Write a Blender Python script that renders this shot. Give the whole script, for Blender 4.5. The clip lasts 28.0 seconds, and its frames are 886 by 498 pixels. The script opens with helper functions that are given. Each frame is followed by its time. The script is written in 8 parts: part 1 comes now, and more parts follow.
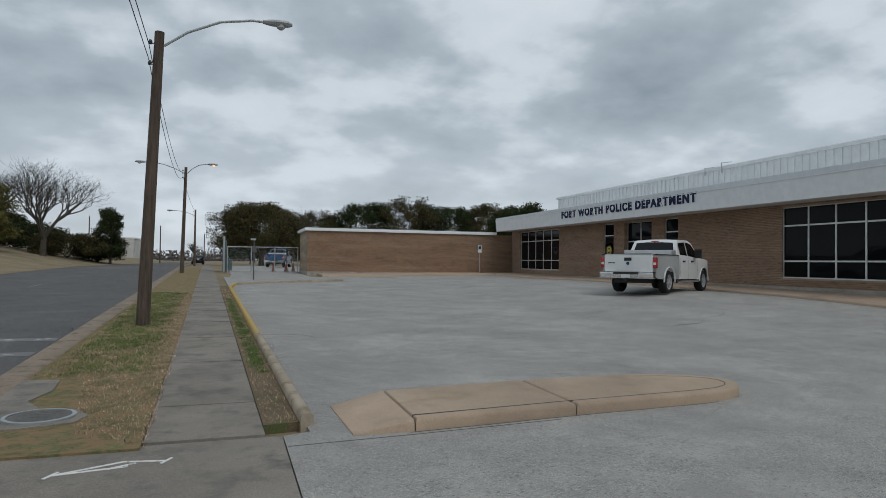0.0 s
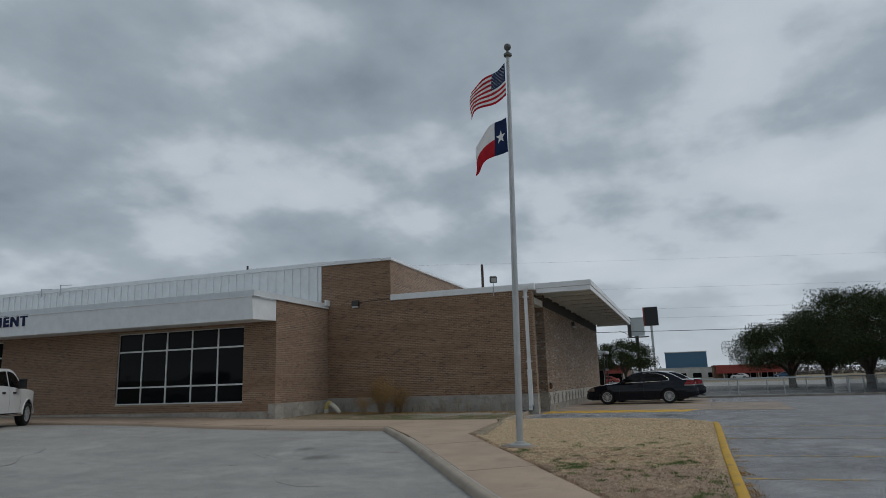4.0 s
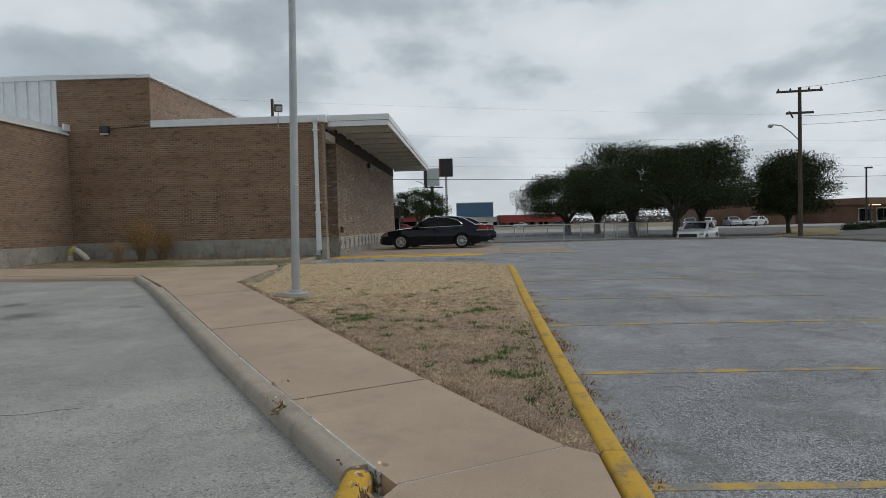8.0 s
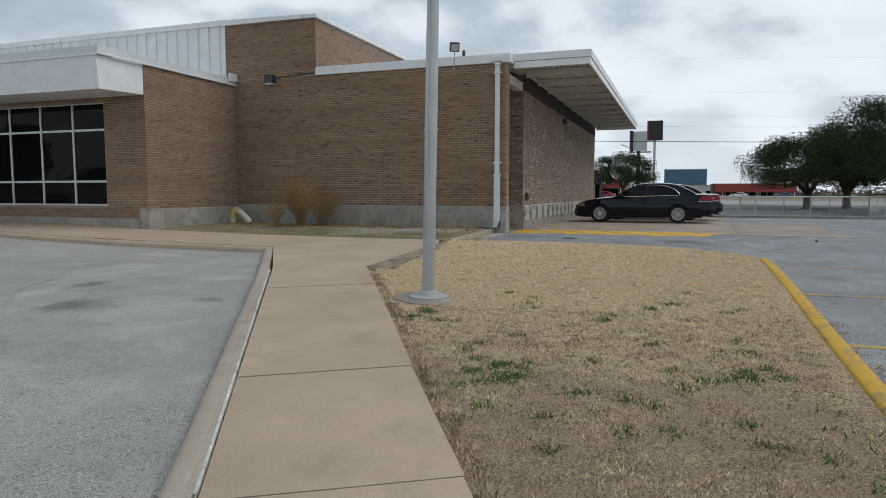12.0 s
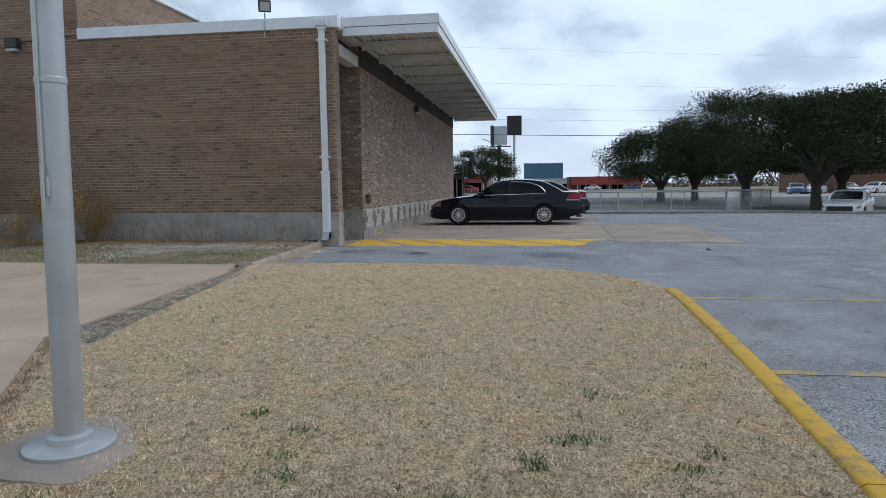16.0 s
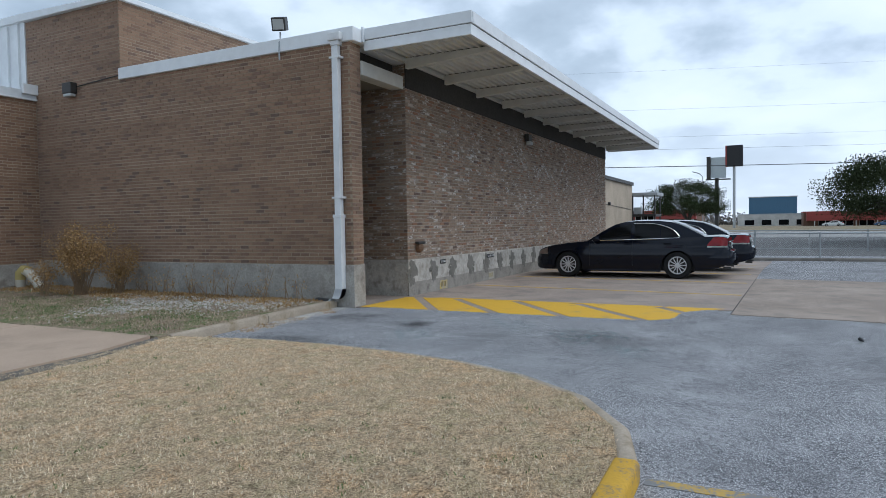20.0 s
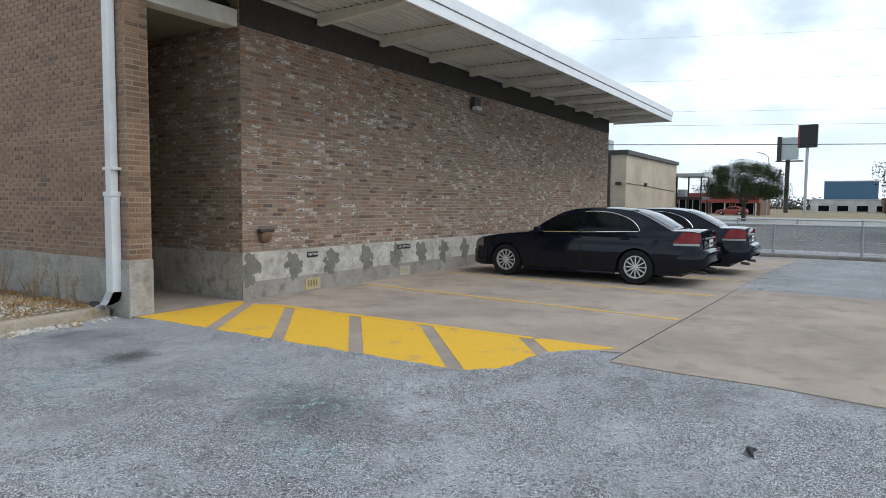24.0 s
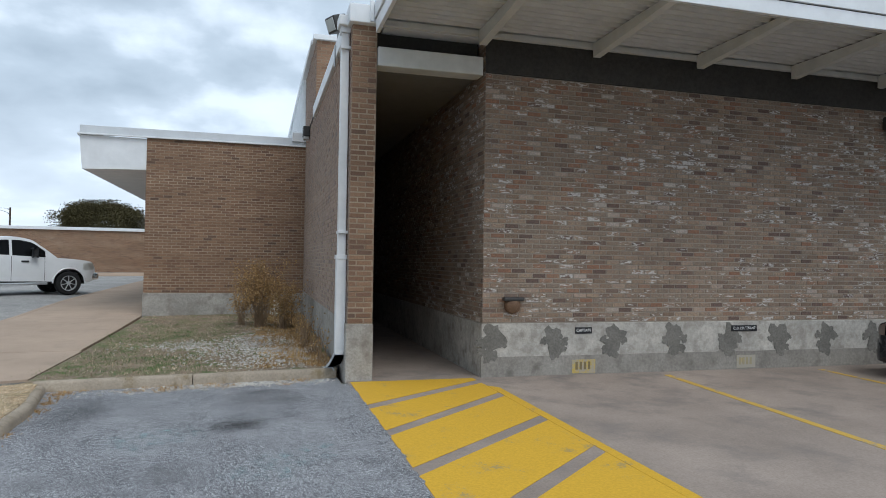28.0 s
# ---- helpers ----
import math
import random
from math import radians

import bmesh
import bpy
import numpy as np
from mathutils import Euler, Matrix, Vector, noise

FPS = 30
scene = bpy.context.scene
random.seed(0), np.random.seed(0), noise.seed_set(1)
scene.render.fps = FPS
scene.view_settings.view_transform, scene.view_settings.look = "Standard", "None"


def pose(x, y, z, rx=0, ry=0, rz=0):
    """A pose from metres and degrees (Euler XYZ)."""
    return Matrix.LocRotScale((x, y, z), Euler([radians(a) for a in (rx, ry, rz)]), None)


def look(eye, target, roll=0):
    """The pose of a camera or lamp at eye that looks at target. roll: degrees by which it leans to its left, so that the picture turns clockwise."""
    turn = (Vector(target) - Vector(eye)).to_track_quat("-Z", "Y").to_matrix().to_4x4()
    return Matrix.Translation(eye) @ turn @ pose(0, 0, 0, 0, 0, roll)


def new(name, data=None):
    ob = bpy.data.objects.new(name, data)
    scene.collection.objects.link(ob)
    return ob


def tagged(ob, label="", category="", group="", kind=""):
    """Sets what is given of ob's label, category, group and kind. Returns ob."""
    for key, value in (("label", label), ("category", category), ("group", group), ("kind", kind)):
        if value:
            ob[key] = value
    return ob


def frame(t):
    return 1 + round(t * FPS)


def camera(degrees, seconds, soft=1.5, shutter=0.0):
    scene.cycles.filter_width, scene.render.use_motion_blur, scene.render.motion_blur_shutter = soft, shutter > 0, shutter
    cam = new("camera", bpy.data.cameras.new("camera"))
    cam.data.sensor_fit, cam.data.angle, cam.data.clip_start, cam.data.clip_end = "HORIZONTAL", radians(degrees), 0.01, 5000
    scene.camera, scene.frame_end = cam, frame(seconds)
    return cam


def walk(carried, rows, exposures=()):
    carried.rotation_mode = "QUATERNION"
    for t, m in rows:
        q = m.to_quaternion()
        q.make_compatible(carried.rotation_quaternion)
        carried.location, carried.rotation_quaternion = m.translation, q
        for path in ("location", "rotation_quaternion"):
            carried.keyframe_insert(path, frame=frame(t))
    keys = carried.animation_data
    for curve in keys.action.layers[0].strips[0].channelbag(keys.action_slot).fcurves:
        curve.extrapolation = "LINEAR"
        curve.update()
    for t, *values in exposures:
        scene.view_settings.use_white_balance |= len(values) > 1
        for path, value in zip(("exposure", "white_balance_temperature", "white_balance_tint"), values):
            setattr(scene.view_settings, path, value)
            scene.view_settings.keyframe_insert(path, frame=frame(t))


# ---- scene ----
cam = camera(67.8, 28.0, 0.9)
PATH = [
    (0, (-26.592, -4.779, 1.236), (-25.992, -2.871, 1.275), 0.7),
    (0.5, (-26.565, -4.921, 1.232), (-25.859, -3.051, 1.299), 1.0),
    (1, (-26.56, -5.008, 1.215), (-25.787, -3.165, 1.284), 0.7),
    (1.5, (-26.503, -5.014, 1.189), (-25.641, -3.211, 1.261), 0.8),
    (2, (-26.397, -5.051, 1.154), (-25.271, -3.401, 1.254), 0.4),
    (2.5, (-26.564, -5.104, 1.194), (-25.023, -3.836, 1.329), -0.2),
    (3, (-26.598, -5.131, 1.195), (-24.828, -4.223, 1.403), -0.5),
    (3.5, (-26.608, -5.147, 1.226), (-24.785, -4.37, 1.498), -0.9),
    (4, (-26.632, -5.202, 1.269), (-24.784, -4.546, 1.665), -1.8),
    (4.5, (-26.639, -5.219, 1.243), (-24.746, -4.709, 1.637), -2.6),
    (6.5, (-25.679, -5.012, 1.108), (-23.681, -4.976, 1.038), -1.4),
    (7, (-25.17, -4.953, 1.128), (-23.172, -4.951, 1.031), -1.4),
    (7.5, (-24.568, -5.018, 1.09), (-22.575, -4.888, 0.992), -1.6),
    (8, (-24.0, -4.933, 1.071), (-22.003, -4.84, 0.998), -1.5),
    (8.5, (-23.438, -4.928, 1.056), (-21.443, -4.827, 0.974), -2.4),
    (9, (-22.93, -4.971, 1.153), (-20.944, -4.786, 1.016), 0.0),
    (9.5, (-22.343, -4.914, 1.186), (-20.361, -4.695, 1.032), -2.3),
    (10, (-21.733, -4.94, 1.137), (-19.755, -4.686, 0.985), -0.2),
    (10.5, (-21.129, -4.879, 1.097), (-19.139, -4.77, 0.928), -1.1),
    (11, (-20.686, -4.777, 1.117), (-18.714, -4.457, 1.019), -0.6),
    (11.5, (-20.167, -4.701, 1.118), (-18.255, -4.162, 0.886), -0.3),
    (12, (-19.594, -4.5, 1.127), (-17.719, -3.825, 0.956), 0.0),
    (12.5, (-19.035, -4.364, 1.111), (-17.255, -3.474, 0.909), -0.3),
    (14.5, (-17.163, -3.813, 1.192), (-15.507, -2.703, 1.039), -2.2),
    (15, (-16.677, -3.879, 1.189), (-14.837, -3.112, 1.027), -0.7),
    (15.5, (-16.18, -3.995, 1.219), (-14.267, -3.446, 1.023), 1.2),
    (16, (-15.645, -4.26, 1.277), (-13.675, -3.971, 1.088), -0.7),
    (16.5, (-15.026, -4.558, 1.29), (-13.096, -4.081, 1.071), 0.1),
    (17, (-14.526, -4.873, 1.28), (-12.569, -4.487, 1.136), 1.0),
    (17.5, (-14.077, -5.219, 1.272), (-12.166, -4.651, 1.117), -0.3),
    (18, (-13.625, -5.489, 1.256), (-11.795, -4.705, 1.069), -0.9),
    (18.5, (-13.13, -5.774, 1.211), (-11.299, -4.98, 1.082), -0.1),
    (19, (-12.624, -6.062, 1.222), (-10.812, -5.229, 1.073), 1.6),
    (19.5, (-12.071, -6.421, 1.396), (-10.28, -5.541, 1.261), -0.9),
    (20, (-11.455, -6.57, 1.411), (-9.671, -5.67, 1.341), -0.9),
    (20.5, (-10.912, -6.66, 1.414), (-9.171, -5.678, 1.352), 0.1),
    (21, (-10.349, -6.728, 1.367), (-8.598, -5.763, 1.305), -0.5),
    (21.5, (-9.806, -7.012, 1.421), (-8.14, -5.915, 1.277), 0.1),
    (22, (-9.269, -7.15, 1.586), (-7.601, -6.048, 1.557), 0.4),
    (22.5, (-8.768, -7.348, 1.575), (-6.986, -6.44, 1.534), 0.6),
    (24.5, (-6.378, -8.019, 1.498), (-4.725, -6.905, 1.347), 0.9),
    (24.8, (-6.09, -8.0, 1.472), (-4.493, -6.803, 1.35), 0.0),
    (25, (-5.817, -8.143, 1.484), (-4.359, -6.799, 1.226), -0.4),
    (25.5, (-5.284, -8.225, 1.466), (-4.08, -6.64, 1.266), -1.0),
    (26, (-4.711, -8.375, 1.418), (-3.659, -6.687, 1.208), -0.8),
    (26.5, (-4.286, -8.46, 1.51), (-3.498, -6.639, 1.256), 0.7),
    (27, (-3.739, -8.48, 1.574), (-3.074, -6.599, 1.432), 0.4),
    (27.5, (-3.292, -8.56, 1.57), (-2.693, -6.652, 1.538), 1.2),
    (28, (-2.94, -8.492, 1.572), (-2.403, -6.566, 1.61), 0.9),
]
walk(cam, [(t, look(eye, target, roll)) for t, eye, target, roll in PATH],
     [(0, 0.0, 6400, 10), (3, 0.0, 6400, 10), (4, -0.32, 6300, 10), (4.5, -0.42, 6300, 10), (6.5, 0.02, 6600, 10), (9, 0.03, 6550, 10), (11, 0.25, 6500, 10), (12.5, 0.4, 6350, 10), (14.5, 0.58, 6100, 10), (17, 0.30, 5650, 10), (20, 0.5, 5750, 10), (22.5, 0.7, 5800, 10), (24.5, 0.9, 6200, 10), (25, 0.92, 6200, 10), (26, 1.15, 6150, 10), (27, 0.9, 6050, 10), (28, 0.62, 6000, 10)])

# ---- world, sun, exposure ----
world = bpy.data.worlds.new("overcast")
scene.world = world
world.use_nodes = True
wn, wl = world.node_tree.nodes, world.node_tree.links
wn.clear()
sky = wn.new("ShaderNodeTexSky")
sky.sky_type, sky.sun_disc, sky.sun_elevation, sky.sun_rotation = "NISHITA", False, radians(52), radians(164)
tc = wn.new("ShaderNodeTexCoord")
sp = wn.new("ShaderNodeSeparateXYZ")
wl.new(tc.outputs["Generated"], sp.inputs[0])


def wmath(op, a, b=None):
    m = wn.new("ShaderNodeMath")
    m.operation = op
    for s, v in zip(m.inputs, (a, b)):
        if isinstance(v, (int, float)):
            s.default_value = v
        elif v is not None:
            wl.new(v, s)
    return m.outputs[0]


# cloud deck: the direction laid onto a flat layer overhead; broad banks, and billows on them
h = wmath("ADD", wmath("MAXIMUM", sp.outputs["Z"], 0.0), 0.30)
cb = wn.new("ShaderNodeCombineXYZ")
wl.new(wmath("DIVIDE", sp.outputs["X"], h), cb.inputs["X"])
wl.new(wmath("DIVIDE", sp.outputs["Y"], h), cb.inputs["Y"])


def cloud_noise(scale, detail, rough, distortion):
    n = wn.new("ShaderNodeTexNoise")
    for key, value in (("Scale", scale), ("Detail", detail), ("Roughness", rough), ("Distortion", distortion)):
        n.inputs[key].default_value = value
    wl.new(cb.outputs[0], n.inputs["Vector"])
    return n.outputs["Fac"]


bank = cloud_noise(0.8, 4.0, 0.5, 0.0)
billow = cloud_noise(2.5, 9.0, 0.5, 0.0)
cover = wmath("ADD", wmath("MULTIPLY", bank, 0.48), wmath("MULTIPLY", billow, 0.52))
cover = wmath("SUBTRACT", cover, wmath("MULTIPLY", wmath("MAXIMUM", sp.outputs["Z"], 0.0), 0.06))      # thicker overhead
cr = wn.new("ShaderNodeValToRGB")
for e, (p, c) in zip([cr.color_ramp.elements[0], cr.color_ramp.elements[1], cr.color_ramp.elements.new(0.5), cr.color_ramp.elements.new(0.6)],
                     [(0.34, (0.235, 0.285, 0.325, 1)), (0.62, (1.0, 1.02, 1.03, 1)), (0.475, (0.40, 0.46, 0.505, 1)), (0.535, (0.60, 0.66, 0.705, 1))]):
    e.position, e.color = p, c
wl.new(cover, cr.inputs["Fac"])
haze = wn.new("ShaderNodeMix")
haze.data_type = "RGBA"
hz = wn.new("ShaderNodeMapRange")
hz.inputs["From Min"].default_value, hz.inputs["From Max"].default_value, hz.inputs["To Min"].default_value, hz.inputs["To Max"].default_value = 0.0, 0.24, 0.62, 0.0
wl.new(sp.outputs["Z"], hz.inputs["Value"])
wl.new(hz.outputs[0], haze.inputs["Factor"])
wl.new(cr.outputs["Color"], haze.inputs["A"])
haze.inputs["B"].default_value = (0.70, 0.75, 0.80, 1)
bg1, bg2, bga, wo = wn.new("ShaderNodeBackground"), wn.new("ShaderNodeBackground"), wn.new("ShaderNodeAddShader"), wn.new("ShaderNodeOutputWorld")
wl.new(haze.outputs["Result"], bg1.inputs["Color"])
bg1.inputs["Strength"].default_value = 0.95
wl.new(sky.outputs["Color"], bg2.inputs["Color"])
bg2.inputs["Strength"].default_value = 0.006
wl.new(bg1.outputs[0], bga.inputs[0])
wl.new(bg2.outputs[0], bga.inputs[1])
wl.new(bga.outputs[0], wo.inputs["Surface"])
sun = new("sun", bpy.data.lights.new("sun", "SUN"))
sun.data.energy, sun.data.angle, sun.data.color = 0.95, radians(35), (1.0, 0.96, 0.9)
sun.matrix_basis = look((11, -39, 52), (0, 0, 0))

# ---- small helpers ----
def cl(u):
    return min(max(u, 0.0), 1.0)


def sm(u):
    u = cl(u)
    return u * u * (3 - 2 * u)


def zg(x, y):
    """Height of the ground: it falls to the street, rises up the street, and dips to the lot's far corner."""
    a = float(np.interp(x, (-30, -19.5, -17, -15, -12.6, -10.6, -8.5, -5.5, -2.4), (-0.50, -0.43, -0.37, -0.285, -0.19, -0.115, -0.085, -0.065, 0.0)))
    n = (0.010 + 0.005 * cl((-10 - x) / 9)) * min(max(y - 3, 0), 60)
    n += 1.3 * sm((-43 - x - 0.038 * y) / 10) * sm((y - 10) / 30)
    n += 0.23 * sm((y - 7) / 7) * (1 - sm((y - 25) / 10)) * sm((x + 19) / 5) * (1 - 0.45 * sm((x + 9.6) / 1.5))      # the forecourt's crown
    d = max(0.18 * sm((x - 9) / 8), 0.25 * sm((-y - 8) / 12) * sm((x + 22) / 10))
    return a + n - d


def part(name, bm, material, parent=None, label=""):
    me = bpy.data.meshes.new(name)
    bm.to_mesh(me)
    bm.free()
    ob = new(name, me)
    me.materials.append(material)
    if parent is not None:
        ob.parent = parent
    if label:
        ob["label"] = label
    return ob


def raw(name, verts, faces, material, parent=None, smooth=False):
    me = bpy.data.meshes.new(name)
    me.from_pydata(verts, [], faces)
    me.materials.append(material)
    if smooth:
        me.polygons.foreach_set("use_smooth", [True] * len(me.polygons))
    ob = new(name, me)
    if parent is not None:
        ob.parent = parent
    return ob


def thing(name, label, category, m=None, group="", kind=""):
    ob = new(name)
    ob.empty_display_size = 0.2
    if m is not None:
        ob.matrix_basis = m
    return tagged(ob, label, category, group, kind)


def smooth(ob, angle=40):
    me = ob.data
    me.polygons.foreach_set("use_smooth", [True] * len(me.polygons))
    me.set_sharp_from_angle(angle=radians(angle))
    return ob


def box(bm, x0, y0, z0, x1, y1, z1, bevel=0.0):
    r = bmesh.ops.create_cube(bm, size=1.0)
    for v in r["verts"]:
        v.co = Vector(((x0 + x1) / 2 + v.co.x * (x1 - x0), (y0 + y1) / 2 + v.co.y * (y1 - y0), (z0 + z1) / 2 + v.co.z * (z1 - z0)))
    if bevel:
        es = {e for v in r["verts"] for e in v.link_edges}
        bmesh.ops.bevel(bm, geom=list(es), offset=bevel, segments=2, affect="EDGES", profile=0.6)
    return bm


def cube(x0, y0, z0, x1, y1, z1, bevel=0.0):
    return box(bmesh.new(), x0, y0, z0, x1, y1, z1, bevel)


def tube(bm, pts, radii, n=10, cap=True):
    """A round tube along points, with a radius for each."""
    pts = [Vector(p) for p in pts]
    if not isinstance(radii, (list, tuple)):
        radii = [radii] * len(pts)
    rings = []
    up = Vector((0, 0, 1))
    for i, p in enumerate(pts):
        d = (pts[min(i + 1, len(pts) - 1)] - pts[max(i - 1, 0)]).normalized()
        if i == 0:
            a = d.cross(up)
            if a.length < 0.05:
                a = d.cross(Vector((1, 0, 0)))
        else:
            a = a - d * a.dot(d)
        a.normalize()
        b = a.cross(d)
        rings.append([bm.verts.new(p + (a * math.cos(2 * math.pi * k / n) + b * math.sin(2 * math.pi * k / n)) * radii[i]) for k in range(n)])
    for r, s in zip(rings, rings[1:]):
        for k in range(n):
            bm.faces.new((r[k], r[(k + 1) % n], s[(k + 1) % n], s[k]))
    if cap:
        bm.faces.new(rings[0][::-1])
        bm.faces.new(rings[-1])
    return bm


def lathe(bm, profile, n=16, at=(0, 0, 0), axis="z", cap=True):
    """A body of revolution; profile: (radius, height) pairs."""
    rings = []
    for r, h in profile:
        ring = []
        for k in range(n):
            c, s = math.cos(2 * math.pi * k / n), math.sin(2 * math.pi * k / n)
            v = (r * c, r * s, h) if axis == "z" else ((h, r * c, r * s) if axis == "x" else (r * s, h, r * c))
            ring.append(bm.verts.new(Vector(v) + Vector(at)))
        rings.append(ring)
    for r, s in zip(rings, rings[1:]):
        for k in range(n):
            bm.faces.new((r[k], r[(k + 1) % n], s[(k + 1) % n], s[k]))
    if cap:
        bm.faces.new(rings[0][::-1])
        bm.faces.new(rings[-1])
    return bm


def patch(name, poly, dz, material, step=1.5, depth=0.12, parent=None, holes=()):
    """A sheet with this outline that follows the ground, dz above it, with a skirt round its edge."""
    bm = bmesh.new()
    f = bm.faces.new([bm.verts.new((x, y, 0)) for x, y in poly])
    xs, ys = [p[0] for p in poly], [p[1] for p in poly]
    for lo, hi, co in ((min(xs), max(xs), (1, 0, 0)), (min(ys), max(ys), (0, 1, 0))):
        k = max(1, min(60, int((hi - lo) / step)))
        for i in range(1, k):
            c = lo + (hi - lo) * i / k
            bmesh.ops.bisect_plane(bm, geom=bm.verts[:] + bm.edges[:] + bm.faces[:], plane_co=[c * a for a in co], plane_no=co, dist=1e-5)
    for v in bm.verts:
        v.co.z = zg(v.co.x, v.co.y) + dz
    bmesh.ops.recalc_face_normals(bm, faces=bm.faces[:])
    if bm.faces[:] and sum(q.normal.z for q in bm.faces) < 0:
        bmesh.ops.reverse_faces(bm, faces=bm.faces[:])
    if depth:
        edge = [e for e in bm.edges if e.is_boundary]
        r = bmesh.ops.extrude_edge_only(bm, edges=edge)
        for v in r["geom"]:
            if isinstance(v, bmesh.types.BMVert):
                v.co.z -= depth
    return part(name, bm, material, parent)


def sweep(name, pts, half, up, material, parent=None, down=0.12, bevel=0.03, dz=0.0, step=0.8):
    """A kerb along a line on the ground: half its width, its height, rounded upper edges."""
    line = [Vector((*pts[0], 0))]
    for p in pts[1:]:
        a, b = line[-1].copy(), Vector((*p, 0))
        k = max(1, int((b - a).length / step))
        line += [a.lerp(b, (i + 1) / k) for i in range(k)]
    prof = [(-half, -down), (-half, up - bevel), (-half + bevel * 0.4, up - bevel * 0.3), (-half + bevel, up), (half - bevel, up), (half - bevel * 0.4, up - bevel * 0.3), (half, up - bevel), (half, -down)]
    verts, faces = [], []
    for i, p in enumerate(line):
        d = (line[min(i + 1, len(line) - 1)] - line[max(i - 1, 0)]).normalized()
        s = Vector((d.y, -d.x, 0))
        z = zg(p.x, p.y) + dz
        verts += [tuple(p + s * u + Vector((0, 0, z + v))) for u, v in prof]
    m = len(prof)
    for i in range(len(line) - 1):
        faces += [(i * m + k, i * m + k + 1, (i + 1) * m + k + 1, (i + 1) * m + k) for k in range(m - 1)]
    faces += [tuple(range(m)), tuple(range(len(verts) - 1, len(verts) - m - 1, -1))]
    return smooth(raw(name, verts, faces, material, parent), 35)


# ---- materials ----
def material(name, rough=0.8, metal=0.0, spec=0.5):
    m = bpy.data.materials.new(name)
    m.use_nodes = True
    b = m.node_tree.nodes["Principled BSDF"]
    b.inputs["Roughness"].default_value = rough
    b.inputs["Metallic"].default_value = metal
    b.inputs["Specular IOR Level"].default_value = spec
    return m, m.node_tree.nodes, m.node_tree.links, b


def node(ns, kind, **values):
    n = ns.new(kind)
    for key, v in values.items():
        if key in n.inputs:
            n.inputs[key].default_value = v
    return n


def noise_at(ns, ls, scale, detail=4.0, rough=0.6, stretch=None):
    g = ns.new("ShaderNodeNewGeometry")
    n = ns.new("ShaderNodeTexNoise")
    n.inputs["Scale"].default_value = scale
    n.inputs["Detail"].default_value = detail
    n.inputs["Roughness"].default_value = rough
    if stretch:
        mp = ns.new("ShaderNodeMapping")
        mp.inputs["Scale"].default_value = stretch
        ls.new(g.outputs["Position"], mp.inputs["Vector"])
        ls.new(mp.outputs["Vector"], n.inputs["Vector"])
    else:
        ls.new(g.outputs["Position"], n.inputs["Vector"])
    return n.outputs["Fac"]


def ramp(ns, ls, fac, stops):
    r = ns.new("ShaderNodeValToRGB")
    e = r.color_ramp.elements
    while len(e) < len(stops):
        e.new(0.5)
    for q, (p, c) in zip(e, stops):
        q.position, q.color = p, (*c, 1) if len(c) == 3 else c
    ls.new(fac, r.inputs["Fac"])
    return r.outputs["Color"]


def mix(ns, ls, fac, a, b, mode="MIX"):
    m = ns.new("ShaderNodeMix")
    m.data_type, m.blend_type = "RGBA", mode
    for s, v in ((m.inputs["Factor"], fac), (m.inputs["A"], a), (m.inputs["B"], b)):
        if isinstance(v, (int, float)):
            s.default_value = v
        elif isinstance(v, tuple):
            s.default_value = (*v, 1)
        else:
            ls.new(v, s)
    return m.outputs["Result"]


def bump(ns, ls, b, height, strength=0.3, dist=0.01):
    n = ns.new("ShaderNodeBump")
    n.inputs["Strength"].default_value = strength
    n.inputs["Distance"].default_value = dist
    ls.new(height, n.inputs["Height"])
    ls.new(n.outputs["Normal"], b.inputs["Normal"])


def surface(name, low, high, grain=40.0, patch_scale=0.6, stain=None, stain_at=(0.55, 0.7), rough=0.85, relief=0.3, dist=0.004, metal=0.0, spec=0.4, amount=1.0, stretch=None):
    """A worn surface: a fine grain between two colours, broad mottling, and stains of a third colour."""
    m, ns, ls, b = material(name, rough, metal, spec)
    fine = noise_at(ns, ls, grain, 5, 0.7, stretch)
    broad = noise_at(ns, ls, patch_scale, 5, 0.62)
    col = ramp(ns, ls, fine, [(0.3, low), (0.7, high)])
    tone = ramp(ns, ls, broad, [(0.3, (0.72, 0.72, 0.72)), (0.7, (1.15, 1.15, 1.15))])
    col = mix(ns, ls, amount, col, tone, "MULTIPLY")
    if stain:
        sp = noise_at(ns, ls, patch_scale * 2.7, 6, 0.65)
        col = mix(ns, ls, ramp(ns, ls, sp, [(stain_at[0], (0, 0, 0)), (stain_at[1], (1, 1, 1))]), col, stain)
    ls.new(col, b.inputs["Base Color"])
    bump(ns, ls, b, fine, relief, dist)
    return m


def plain(name, colour, rough=0.5, metal=0.0, wear=0.12, spec=0.5, coat=0.0):
    """Paint or metal with a slight unevenness."""
    m, ns, ls, b = material(name, rough, metal, spec)
    n = noise_at(ns, ls, 3.0, 6, 0.65)
    d = tuple(c * (1 - wear) for c in colour)
    u = tuple(min(1, c * (1 + wear * 0.6)) for c in colour)
    ls.new(ramp(ns, ls, n, [(0.3, d), (0.7, u)]), b.inputs["Base Color"])
    if coat:
        b.inputs["Coat Weight"].default_value = coat
        b.inputs["Coat Roughness"].default_value = 0.04
    return m


